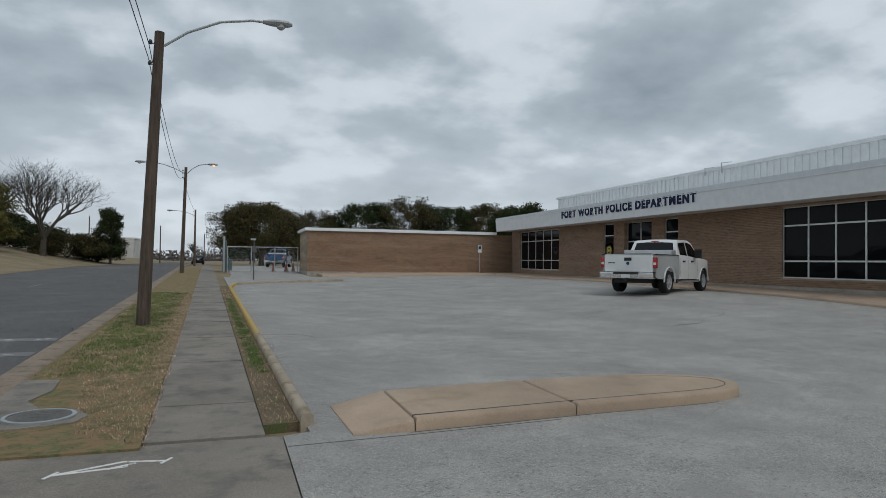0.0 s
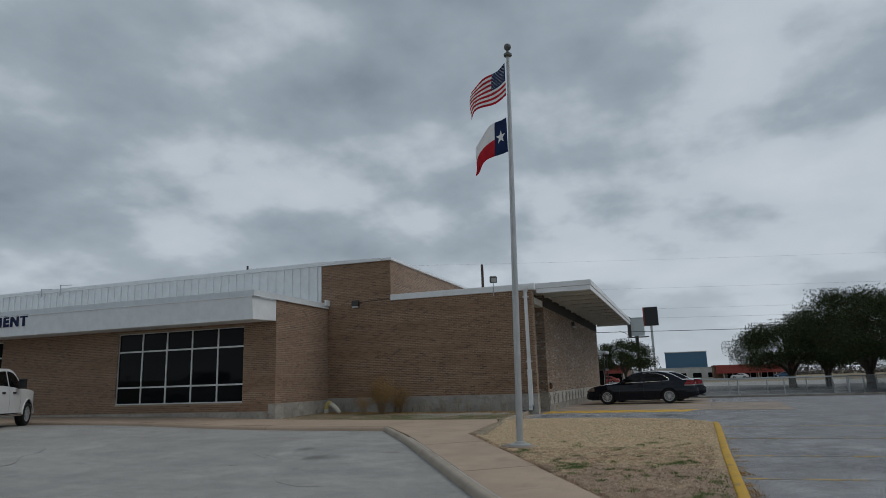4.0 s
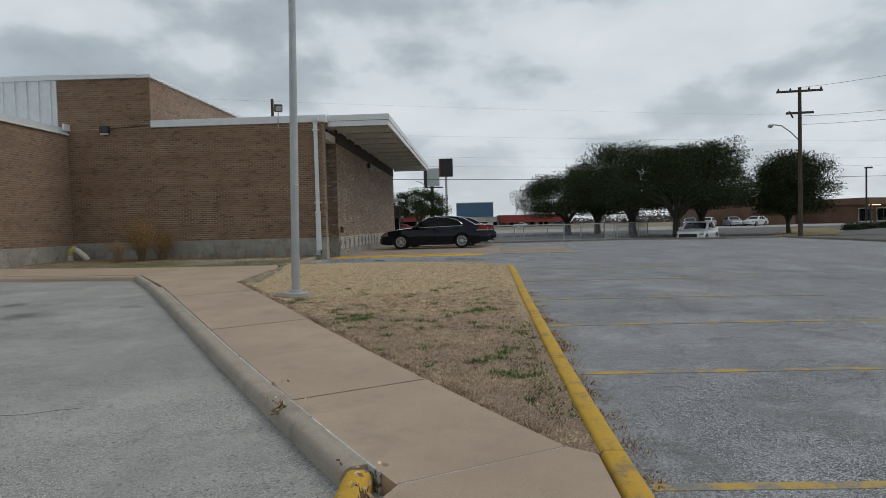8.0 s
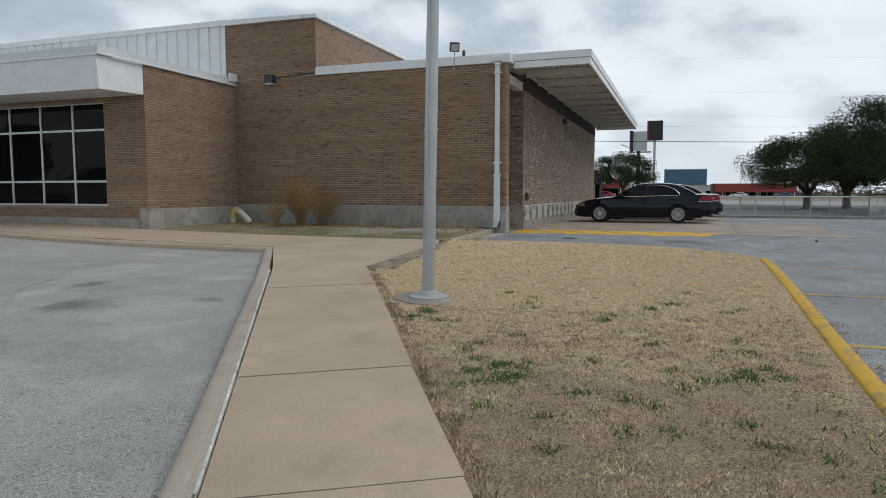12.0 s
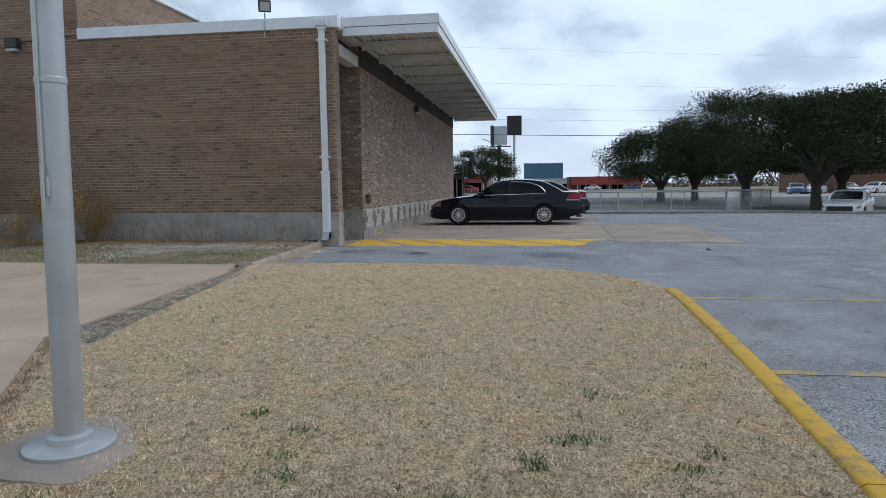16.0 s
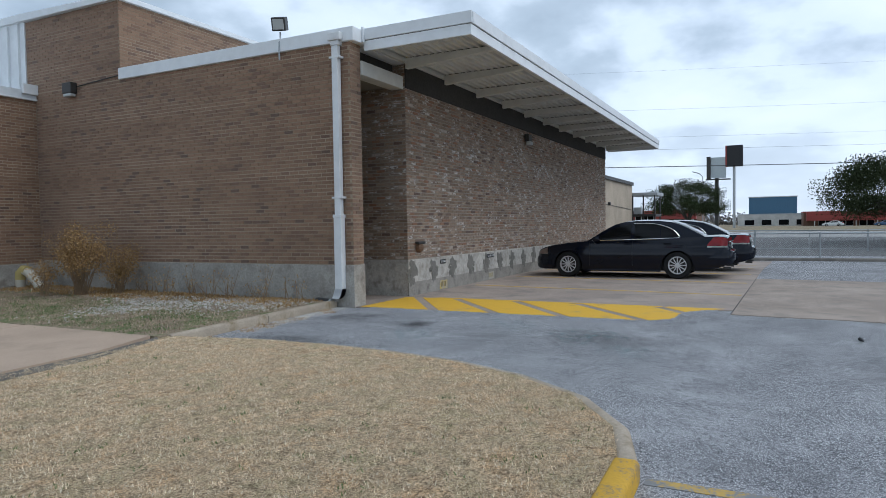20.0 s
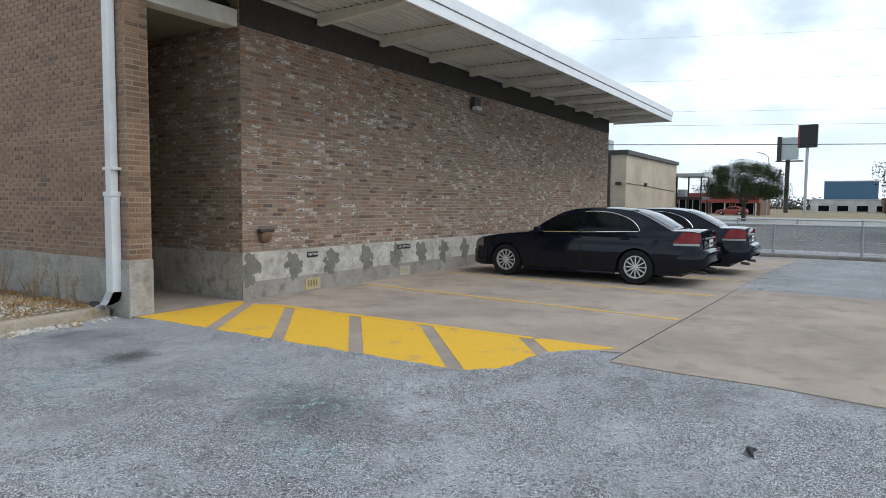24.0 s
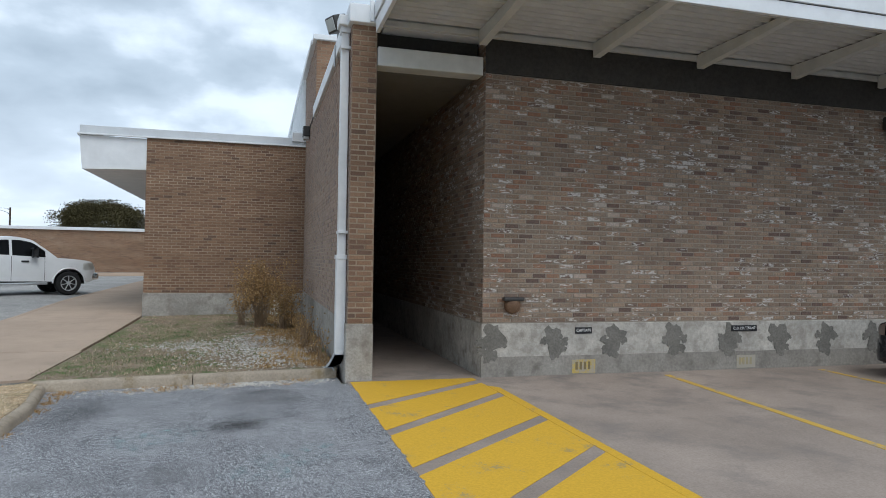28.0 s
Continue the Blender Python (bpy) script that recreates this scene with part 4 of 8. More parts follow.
# ---- vehicles ----
TYRE = surface("tyre_rubber", (0.006, 0.006, 0.0065), (0.015, 0.015, 0.015), 80, 4, rough=0.85)
RIM = plain("wheel_alloy", (0.66, 0.67, 0.68), 0.35, 0.6, 0.1)
BLACKPAINT = plain("black_car_paint", (0.005, 0.007, 0.014), 0.06, 0.0, 0.15, 0.26, 0.04)
WHITEPAINT = plain("white_car_paint", (0.68, 0.69, 0.69), 0.28, 0.0, 0.06, 0.5, 0.6)
BLUEPAINT = plain("blue_car_paint", (0.02, 0.07, 0.16), 0.25, 0.0, 0.1, 0.5, 0.7)
SILVERPAINT = plain("silver_car_paint", (0.42, 0.45, 0.48), 0.3, 0.5, 0.06, 0.5, 0.6)
CARGLASS = glass("tinted_car_glass", (0.012, 0.013, 0.014), 0.03)
CHROME = plain("chrome", (0.75, 0.76, 0.77), 0.15, 1.0, 0.05)
REDLENS = plain("red_lens", (0.36, 0.012, 0.016), 0.15, 0, 0.2, 0.5, 0.6)
CLEARLENS = plain("clear_lens", (0.62, 0.62, 0.58), 0.15, 0, 0.2, 0.5, 0.6)
SMOKELENS = plain("amber_smoked_lens", (0.44, 0.33, 0.27), 0.12, 0, 0.2, 0.5, 0.6)
GALV_DARK = plain("exhaust_steel", (0.12, 0.12, 0.12), 0.5, 0.6, 0.2)
BLACKTRIM = plain("black_trim", (0.015, 0.015, 0.016), 0.6, 0, 0.2)
PLATE = plain("plate_white", (0.6, 0.62, 0.62), 0.5, 0, 0.1)


def interp(table):
    """A smooth curve through the table's points that never overshoots them."""
    xs, ys = np.array([p[0] for p in table], float), np.array([p[1] for p in table], float)
    d = np.diff(ys) / np.diff(xs)
    m = np.concatenate([[d[0]], np.where(d[:-1] * d[1:] > 0, 2 * d[:-1] * d[1:] / (d[:-1] + d[1:] + 1e-12), 0.0), [d[-1]]])

    def f(x):
        x = min(max(x, xs[0]), xs[-1])
        i = min(int(np.searchsorted(xs, x, "right")) - 1, len(xs) - 2)
        w = xs[i + 1] - xs[i]
        u = (x - xs[i]) / w
        return float(ys[i] * (1 + 2 * u) * (1 - u) ** 2 + m[i] * w * u * (1 - u) ** 2 + ys[i + 1] * u * u * (3 - 2 * u) + m[i + 1] * w * u * u * (u - 1))
    return f


class Skin:
    """A vehicle's side and top, as heights and half widths along its length."""

    def __init__(self, lo, hi, wide, bulge=0.08, zref=(0.2, 0.95), top=0.04, arches=(), radius=0.37, zc=0.33):
        self.lo_, self.hi, self.wide, self.b, self.z, self.top = lo, hi, wide, bulge, zref, top
        self.arches, self.r, self.zc = arches, radius, zc

    def lo(self, x):
        v = self.lo_(x)
        for a in self.arches:
            d = self.r ** 2 - (x - a) ** 2
            if d > 0:
                v = max(v, self.zc + math.sqrt(d) - 0.01)
        return min(v, self.hi(x) - 0.02)

    def y(self, x, z):
        t = (z - self.z[0]) / (self.z[1] - self.z[0])
        return self.wide(x) * (1 - self.b * abs(t - 0.45) ** 2 * 2.6)

    def side(self, x, z, sgn, out=0.0):
        return Vector((x, sgn * (self.y(x, z) + out), z))

    def roof(self, x, v, out=0.0):
        z = self.hi(x)
        w = self.y(x, z)
        return Vector((x, v * w, z + self.top * (1 - v * v) + out))

    def mesh(self, x0, x1, n=56, rows=7, across=8):
        bm = bmesh.new()
        xs = sorted({round(x0 + (x1 - x0) * i / n, 4) for i in range(n + 1)} | {round(a + s * self.r * c, 4) for a in self.arches for s in (-1, 1) for c in (0.999, 0.9, 0.6) if x0 < a + s * self.r * c < x1})
        loops = []
        for x in xs:
            lo, hi = self.lo(x), self.hi(x)
            ring = [self.side(x, lo + (hi - lo) * i / rows, -1) for i in range(rows + 1)]
            ring += [self.roof(x, -1 + 2 * i / across) for i in range(1, across)]
            ring += [self.side(x, hi - (hi - lo) * i / rows, 1) for i in range(rows + 1)]
            loops.append([bm.verts.new(p) for p in ring])
        for a, b in zip(loops, loops[1:]):
            for i in range(len(a) - 1):
                bm.faces.new((a[i], a[i + 1], b[i + 1], b[i]))
        bm.faces.new(loops[0])
        bm.faces.new(loops[-1][::-1])
        bmesh.ops.recalc_face_normals(bm, faces=bm.faces[:])
        return bm

    def side_patch(self, sgn, x0, x1, zlo, zhi, out=0.006, n=14, rows=5):
        """A panel laid on the side, between two heights that may be functions of x."""
        f = zlo if callable(zlo) else (lambda x: zlo)
        g = zhi if callable(zhi) else (lambda x: zhi)
        bm = bmesh.new()
        grid = []
        for i in range(n + 1):
            x = x0 + (x1 - x0) * i / n
            a, b = f(x), max(f(x) + 0.002, g(x))
            grid.append([bm.verts.new(self.side(x, a + (b - a) * j / rows, sgn, out)) for j in range(rows + 1)])
        for a, b in zip(grid, grid[1:]):
            for j in range(rows):
                bm.faces.new((a[j], a[j + 1], b[j + 1], b[j]) if sgn < 0 else (a[j], b[j], b[j + 1], a[j + 1]))
        bmesh.ops.solidify(bm, geom=bm.faces[:], thickness=0.008)
        bmesh.ops.recalc_face_normals(bm, faces=bm.faces[:])
        return bm

    def roof_patch(self, x0, x1, v=0.86, out=0.006, n=8, across=8):
        bm = bmesh.new()
        grid = [[bm.verts.new(self.roof(x0 + (x1 - x0) * i / n, -v + 2 * v * j / across, out)) for j in range(across + 1)] for i in range(n + 1)]
        for a, b in zip(grid, grid[1:]):
            for j in range(across):
                bm.faces.new((a[j], b[j], b[j + 1], a[j + 1]))
        bmesh.ops.recalc_face_normals(bm, faces=bm.faces[:])
        return bm


def wheel(parent, x, y, r, w, spokes=10, rim_r=0.62):
    """Tyre, rim, spokes and hub; the outer face looks away from the car's middle."""
    s = 1 if y > 0 else -1
    wh = part("wheel", lathe(bmesh.new(), [(r * 0.60, -w * 0.5 * 1), (r * 0.93, -w * 0.5), (r, -w * 0.36), (r, w * 0.36), (r * 0.93, w * 0.5), (r * 0.66, w * 0.5), (r * 0.64, w * 0.1)], 28, axis="y", cap=False), TYRE, parent, "black tyre on an alloy wheel")
    wh.location = (x, y, r)
    wh.scale.y = s
    smooth(wh)
    bm = lathe(bmesh.new(), [(r * 0.655, w * 0.34), (r * 0.655, w * 0.47), (r * 0.60, w * 0.47), (r * 0.58, w * 0.20)], 28, axis="y", cap=False)
    for k in range(spokes):
        a = 2 * math.pi * k / spokes
        c, q = math.cos(a), math.sin(a)
        vs = []
        for rr, hw in ((r * 0.12, 0.010), (r * 0.62, 0.012)):
            for t in (-1, 1):
                for d in (w * 0.30, w * 0.44):
                    vs.append(bm.verts.new((rr * q + t * hw * c, d, rr * c - t * hw * q)))
        for f in ((1, 3, 7, 5), (0, 1, 5, 4), (2, 6, 7, 3), (0, 4, 6, 2)):
            bm.faces.new([vs[i] for i in f])
    lathe(bm, [(r * 0.16, w * 0.30), (r * 0.16, w * 0.45), (r * 0.10, w * 0.48)], 14, axis="y")
    bmesh.ops.recalc_face_normals(bm, faces=bm.faces[:])
    part("rim", bm, RIM, wh)
    part("brake_disc", lathe(bmesh.new(), [(r * 0.63, w * 0.08), (r * 0.63, w * 0.12)], 20, axis="y"), BLACKTRIM, wh)
    return wh


def sedan(name, label, paint, m, chrome=True, group="parked cars"):
    car = thing(name, label, "car", m, group)
    hood = interp([(-2.56, 0.70), (-2.545, 0.90), (-2.49, 1.01), (-2.3, 1.04), (-1.9, 1.035), (-1.2, 1.0), (-0.44, 0.975), (0.73, 0.945), (1.3, 0.90), (1.88, 0.815), (2.15, 0.735), (2.29, 0.64), (2.35, 0.50)])
    low = interp([(-2.56, 0.44), (-2.45, 0.32), (-2.1, 0.25), (-1.0, 0.19), (1.0, 0.19), (1.9, 0.21), (2.2, 0.23), (2.35, 0.32)])
    wide = interp([(-2.56, 0.66), (-2.5, 0.75), (-2.35, 0.83), (-2.1, 0.885), (-1.5, 0.92), (1.2, 0.92), (1.75, 0.885), (2.05, 0.80), (2.25, 0.64), (2.35, 0.46)])
    body = Skin(low, hood, wide, 0.10, (0.2, 0.98), 0.035, (-1.38, 1.38), 0.375, 0.335)
    smooth(part("body", body.mesh(-2.56, 2.35, 64, 9, 8), paint, car), 50)
    belt = interp([(-2.0, 1.03), (-1.2, 1.0), (-0.44, 0.978), (0.75, 0.948), (0.95, 0.93)])
    top = interp([(-2.0, 1.035), (-1.7, 1.205), (-1.41, 1.345), (-1.17, 1.41), (-0.8, 1.445), (-0.45, 1.448), (-0.08, 1.42), (0.16, 1.355), (0.5, 1.175), (0.86, 0.955), (0.95, 0.92)])
    glass_top = interp([(-1.405, 1.04), (-1.36, 1.125), (-1.24, 1.225), (-1.06, 1.30), (-0.8, 1.362), (-0.45, 1.378), (-0.1, 1.345), (0.14, 1.275), (0.45, 1.115), (0.76, 0.955)])
    cab_w = interp([(-2.0, 0.70), (-1.4, 0.81), (-0.5, 0.865), (0.4, 0.865), (0.95, 0.80)])
    cab = Skin(lambda x: belt(x) - 0.02, lambda x: max(top(x), belt(x)), cab_w, 0.0, (0.9, 1.5), 0.03)
    cab.y = lambda x, z: cab_w(x) * (1 - 0.20 * max(0, z - 0.95) - 0.55 * max(0, z - 0.95) ** 2)
    smooth(part("cabin", cab.mesh(-2.0, 0.93, 44, 7, 8), paint, car), 45)
    for s in (-1, 1):
        for x0, x1 in ((-1.40, -0.98), (-0.955, -0.34), (-0.25, 0.75)):
            part("side_window", cab.side_patch(s, x0, x1, lambda x: belt(x) + 0.006, glass_top, 0.006), CARGLASS, car)
        if chrome:
            pts = [cab.side(x, belt(x) + 0.004, s, 0.014) for x in np.linspace(0.76, -1.37, 12)] + [cab.side(-1.41, 1.022, s, 0.014), cab.side(-1.415, 1.05, s, 0.014)] + [cab.side(x, glass_top(x) + 0.006, s, 0.014) for x in np.linspace(-1.37, -0.3, 14)]
            part("window_trim", tube(bmesh.new(), pts, 0.009, 6), CHROME, car)
        for x0, x1 in ((-0.295, -0.287), (0.80, 0.808)):
            part("door_gap", body.side_patch(s, x0, x1, 0.30, 0.93, 0.001, 2, 6), BLACKTRIM, car)
        for x in (-1.15, -0.17):
            part("door_handle", cube(x - 0.09, s * 0.905 - 0.02, 0.865, x + 0.09, s * 0.905 + 0.02, 0.895, 0.008), paint, car)
        mir = bmesh.new()
        box(mir, 0.52, s * 0.90 - 0.02, 0.94, 0.68, s * 1.03 + 0.02, 1.06, 0.03)
        smooth(part("mirror", mir, paint, car))
        lamp = part("tail_lamp", body.side_patch(s, -2.51, -2.06, 0.815, lambda x: min(1.02, 0.83 + 0.20 * max(0.0, -2.06 - x) / 0.15) - 0.35 * max(0.0, -2.40 - x), 0.010, 16, 5), REDLENS, car, "red wedge-shaped tail lamp")
        part("lamp_strip", body.side_patch(s, -2.51, -2.06, 0.775, 0.812, 0.011, 12, 2), CLEARLENS, lamp)
        part("head_lamp", body.side_patch(s, 1.96, 2.24, lambda x: 0.60, lambda x: hood(x) - 0.025, 0.008, 8, 4), SMOKELENS, car)
        part("rocker", cube(-0.98, s * 0.86 - 0.03, 0.165, 0.98, s * 0.86 + 0.03, 0.215, 0.02), paint, car)
        part("exhaust", tube(bmesh.new(), [(-2.4, s * 0.5, 0.27), (-2.58, s * 0.5, 0.26)], 0.03, 10), GALV_DARK, car)
        for x in (-1.38, 1.38):
            wheel(car, x, s * 0.80, 0.335, 0.225, 12)
    part("windscreen", cab.roof_patch(0.16, 0.84, 0.84), CARGLASS, car)
    part("rear_window", cab.roof_patch(-1.93, -1.22, 0.80), CARGLASS, car)
    rear = Skin(interp([(-2.66, 0.46), (-2.6, 0.37), (-2.3, 0.33), (-1.9, 0.30)]), interp([(-2.66, 0.62), (-2.62, 0.68), (-2.5, 0.715), (-1.9, 0.72)]), interp([(-2.66, 0.58), (-2.62, 0.70), (-2.5, 0.80), (-2.3, 0.865), (-1.9, 0.90)]), 0.12, (0.2, 0.85), 0.0)
    smooth(part("rear_bumper", rear.mesh(-2.66, -1.95, 16, 6, 6), paint, car), 50)
    nose = Skin(interp([(1.85, 0.21), (2.2, 0.21), (2.40, 0.28)]), interp([(1.85, 0.54), (2.2, 0.53), (2.34, 0.51), (2.40, 0.45)]), interp([(1.85, 0.87), (2.1, 0.78), (2.3, 0.62), (2.40, 0.42)]), 0.12, (0.15, 0.65), 0.0)
    smooth(part("front_bumper", nose.mesh(1.85, 2.40, 16, 6, 6), paint, car), 50)
    part("grille", cube(2.29, -0.36, 0.55, 2.365, 0.36, 0.63, 0.02), BLACKTRIM, car)
    plate = part("number_plate", cube(-2.565, -0.16, 0.74, -2.55, 0.16, 0.87), PLATE, car)
    part("plate_bar", cube(-2.569, -0.11, 0.78, -2.565, 0.11, 0.82), BLACKTRIM, plate)
    part("boot_trim", cube(-2.568, -0.42, 0.885, -2.53, 0.42, 0.915, 0.004), CHROME, car)
    part("underbody", cube(-2.2, -0.72, 0.19, 2.1, 0.72, 0.45), BLACKTRIM, car)
    return car


def pickup(name, label, paint, m, group="parked cars"):
    t = thing(name, label, "pickup truck", m, group)
    # origin below the rear axle; nose along +x
    hood = interp([(-1.20, 1.33), (0.95, 1.33), (0.97, 1.36), (3.0, 1.27), (3.6, 1.24), (4.35, 1.15), (4.52, 1.05), (4.58, 0.9)])
    low = interp([(-1.20, 0.58), (-0.9, 0.52), (3.2, 0.46), (4.3, 0.42), (4.58, 0.52)])
    wide = interp([(-1.20, 0.955), (0, 0.985), (3.7, 0.985), (4.2, 0.96), (4.45, 0.88), (4.58, 0.78)])
    body = Skin(low, hood, wide, 0.05, (0.45, 1.35), 0.0, (0.0, 3.68), 0.50, 0.40)
    # bed: sides and floor; cab and bonnet
    bm = body.mesh(0.98, 4.58, 40, 7, 8)
    smooth(part("body", bm, paint, t), 45)
    for s in (-1, 1):
        bs = Skin(low, hood, wide, 0.05, (0.45, 1.35), 0.0, (0.0,), 0.50, 0.40)
        smooth(part("bed_side", bs.side_patch(s, -1.19, 0.96, lambda x: bs.lo(x), lambda x: 1.33, 0.0, 30, 7), paint, t), 45)
        part("bed_rail", cube(-1.19, s * 0.93 - 0.05, 1.325, 0.95, s * 0.93 + 0.05, 1.355, 0.012), BLACKTRIM, t)
        part("bed_inner", cube(-1.15, s * 0.80 - 0.02, 0.75, 0.95, s * 0.80 + 0.02, 1.33), paint, t)
        arch = []
        for k in range(13):
            a = math.pi * k / 12
            arch.append((0.515 * math.cos(a), s * 0.985, 0.40 + 0.515 * math.sin(a)))
        part("arch_lip", tube(bmesh.new(), arch, 0.025, 6), paint, t)
        part("arch_lip", tube(bmesh.new(), [(p[0] + 3.68, p[1] * 0.995, p[2]) for p in arch], 0.025, 6), paint, t)
        part("tail_lamp", cube(-1.225, s * 0.93 - 0.06, 0.88, -1.10, s * 0.93 + 0.075, 1.24, 0.02), REDLENS, t)
        part("lamp_lens", cube(-1.23, s * 0.93 - 0.05, 0.99, -1.222, s * 0.93 + 0.05, 1.07, 0.003), CLEARLENS, t)
        part("head_lamp", body.side_patch(s, 4.12, 4.5, 0.86, 1.08, 0.01, 8, 3), CLEARLENS, t)
        part("running_board", tube(bmesh.new(), [(0.7, s * 0.98, 0.40), (3.0, s * 0.98, 0.40)], 0.045, 8), CHROME, t)
        mm = bmesh.new()
        box(mm, 2.52, s * 1.02 - 0.02, 1.30, 2.66, s * 1.20 + 0.02, 1.55, 0.04)
        part("mirror", mm, BLACKTRIM, t)
        for x in (1.45, 2.35):
            part("door_handle", cube(x - 0.12, s * 0.975 - 0.03, 1.10, x + 0.10, s * 0.975 + 0.025, 1.16, 0.01), BLACKTRIM, t)
        for x in (1.08, 1.95, 2.92):
            part("door_gap", body.side_patch(s, x - 0.006, x + 0.006, 0.50, 1.30, 0.002, 2, 5), BLACKTRIM, t)
        for x in (0.0, 3.68):
            wheel(t, x, s * 0.84, 0.40, 0.27, 7)
    belt = interp([(0.9, 1.31), (2.6, 1.27), (3.4, 1.22)])
    top = interp([(0.95, 1.30), (1.05, 1.55), (1.18, 1.82), (1.4, 1.90), (2.1, 1.92), (2.5, 1.86), (2.9, 1.60), (3.35, 1.24)])
    cw = interp([(0.9, 0.93), (2.6, 0.95), (3.3, 0.90)])
    cab = Skin(lambda x: belt(x) - 0.03, lambda x: max(top(x), belt(x)), cw, 0, (1.2, 1.9), 0.035)
    cab.y = lambda x, z: cw(x) * (1 - 0.26 * max(0, z - 1.27))
    smooth(part("cabin", cab.mesh(0.95, 3.35, 40, 5, 8), paint, t), 45)
    for s in (-1, 1):
        part("side_window", cab.side_patch(s, 1.22, 1.90, lambda x: belt(x) + 0.02, lambda x: top(x) - 0.09), CARGLASS, t)
        part("side_window", cab.side_patch(s, 1.98, 2.95, lambda x: belt(x) + 0.02, lambda x: top(x) - 0.09), CARGLASS, t)
    part("windscreen", cab.roof_patch(2.52, 3.28, 0.86), CARGLASS, t)
    part("rear_window", cab.roof_patch(0.985, 1.15, 0.84), CARGLASS, t)
    part("brake_lamp", cube(1.17, -0.14, 1.845, 1.21, 0.14, 1.875), REDLENS, t)
    part("bed_floor", cube(-1.15, -0.8, 0.70, 0.97, 0.8, 0.76), BLACKTRIM, t)
    part("headboard", cube(0.92, -0.9, 0.72, 0.975, 0.9, 1.335), paint, t)
    tg = part("tailgate", cube(-1.235, -0.86, 0.74, -1.17, 0.86, 1.345, 0.02), paint, t)
    part("handle", cube(-1.255, -0.13, 1.12, -1.235, 0.13, 1.23, 0.01), BLACKTRIM, tg)
    part("emblem", lathe(bmesh.new(), [(0.055, 0), (0.055, 0.012)], 16, (-1.25, 0, 1.03), "x"), BLUEPAINT, tg)
    part("badge_bar", cube(-1.24, 0.46, 1.03, -1.235, 0.72, 1.06), BLACKTRIM, tg)
    part("tailgate_cap", cube(-1.25, -0.86, 1.345, -1.15, 0.86, 1.365, 0.008), BLACKTRIM, tg)
    bp = part("rear_bumper", cube(-1.42, -0.95, 0.52, -1.17, 0.95, 0.73, 0.03), CHROME, t, "chrome step bumper")
    part("step_pad", cube(-1.425, -0.45, 0.66, -1.16, 0.45, 0.74, 0.01), BLACKTRIM, bp)
    part("number_plate", cube(-1.43, -0.16, 0.54, -1.42, 0.16, 0.66), PLATE, bp)
    part("tool_box", cube(0.45, -0.88, 1.34, 0.92, 0.88, 1.52, 0.02), plain("tool_box_metal", (0.6, 0.61, 0.62), 0.35, 0.6), t)
    part("front_bumper", cube(4.42, -0.86, 0.50, 4.70, 0.86, 0.74, 0.07), CHROME, t)
    part("grille", cube(4.50, -0.55, 0.78, 4.62, 0.55, 1.06, 0.03), CHROME, t)
    part("underbody", cube(-1.0, -0.6, 0.36, 4.3, 0.6, 0.72), BLACKTRIM, t)
    part("hitch", cube(-1.5, -0.05, 0.44, -1.3, 0.05, 0.52), BLACKTRIM, t)
    return t


sedan("sedan", "glossy black four-door sedan nosed up to the wall", BLACKPAINT, pose(6.55, -3.04, 0.012, 0, 0, 89.4))
sedan("sedan", "glossy black four-door sedan nosed up to the wall", BLACKPAINT, pose(9.38, -3.42, 0.0, 0, 0, 90))
pickup("pickup_truck", "white crew-cab pickup with a metal tool box", WHITEPAINT, pose(-12.79, 15.47, zg(-11.5, 16.3) + 0.006, 0, 0, 33.5))

# ---- flagpole and flags ----
STEEL = plain("flagpole_aluminium", (0.46, 0.47, 0.47), 0.42, 0.55, 0.12)
PX, PY = -12.57, -1.79
pz = zg(PX, PY) + 0.10
flagpole = thing("flagpole", "tall grey aluminium flagpole on a round concrete pad", "flagpole", pose(PX, PY, pz, 1.4, -0.75, 0))
H = 8.91 - pz
smooth(part("pole", tube(bmesh.new(), [(0, 0, 0), (0, 0, 2.5), (0, 0, 5.5), (0, 0, H - 0.25)], [0.072, 0.07, 0.058, 0.038], 20), STEEL, flagpole))
smooth(part("base_flange", lathe(bmesh.new(), [(0.225, 0.016), (0.225, 0.034), (0.20, 0.046), (0.115, 0.052), (0.110, 0.085), (0.095, 0.092), (0.075, 0.095)], 32), STEEL, flagpole))
pad_bm = bmesh.new()
pad_r = [0.40 + 0.035 * math.sin(2 * t_ + 0.6) + 0.03 * math.sin(3 * t_ + 1.9) + 0.018 * math.sin(7 * t_) for t_ in (2 * math.pi * k / 30 for k in range(30))]
pad_rings = [[pad_bm.verts.new((pad_r[k] * g_ * math.cos(2 * math.pi * k / 30), pad_r[k] * g_ * math.sin(2 * math.pi * k / 30), z_)) for k in range(30)] for g_, z_ in ((1.0, -0.08), (1.0, 0.006), (0.96, 0.015), (0.3, 0.017))]
for p_, q_ in zip(pad_rings, pad_rings[1:]):
    for k in range(30):
        pad_bm.faces.new((p_[k], p_[(k + 1) % 30], q_[(k + 1) % 30], q_[k]))
pad_bm.faces.new(pad_rings[-1])
smooth(part("pad", pad_bm, SLAB, flagpole, "weathered concrete pad"))
smooth(part("finial", lathe(bmesh.new(), [(0.03, H - 0.25), (0.095, H - 0.22), (0.095, H - 0.17), (0.03, H - 0.13), (0.03, H - 0.08), (0.07, H - 0.05), (0.085, H + 0.0), (0.07, H + 0.06), (0.02, H + 0.085)], 16), plain("finial_grey", (0.13, 0.13, 0.125), 0.45, 0.4), flagpole, "dark grey ball finial"))
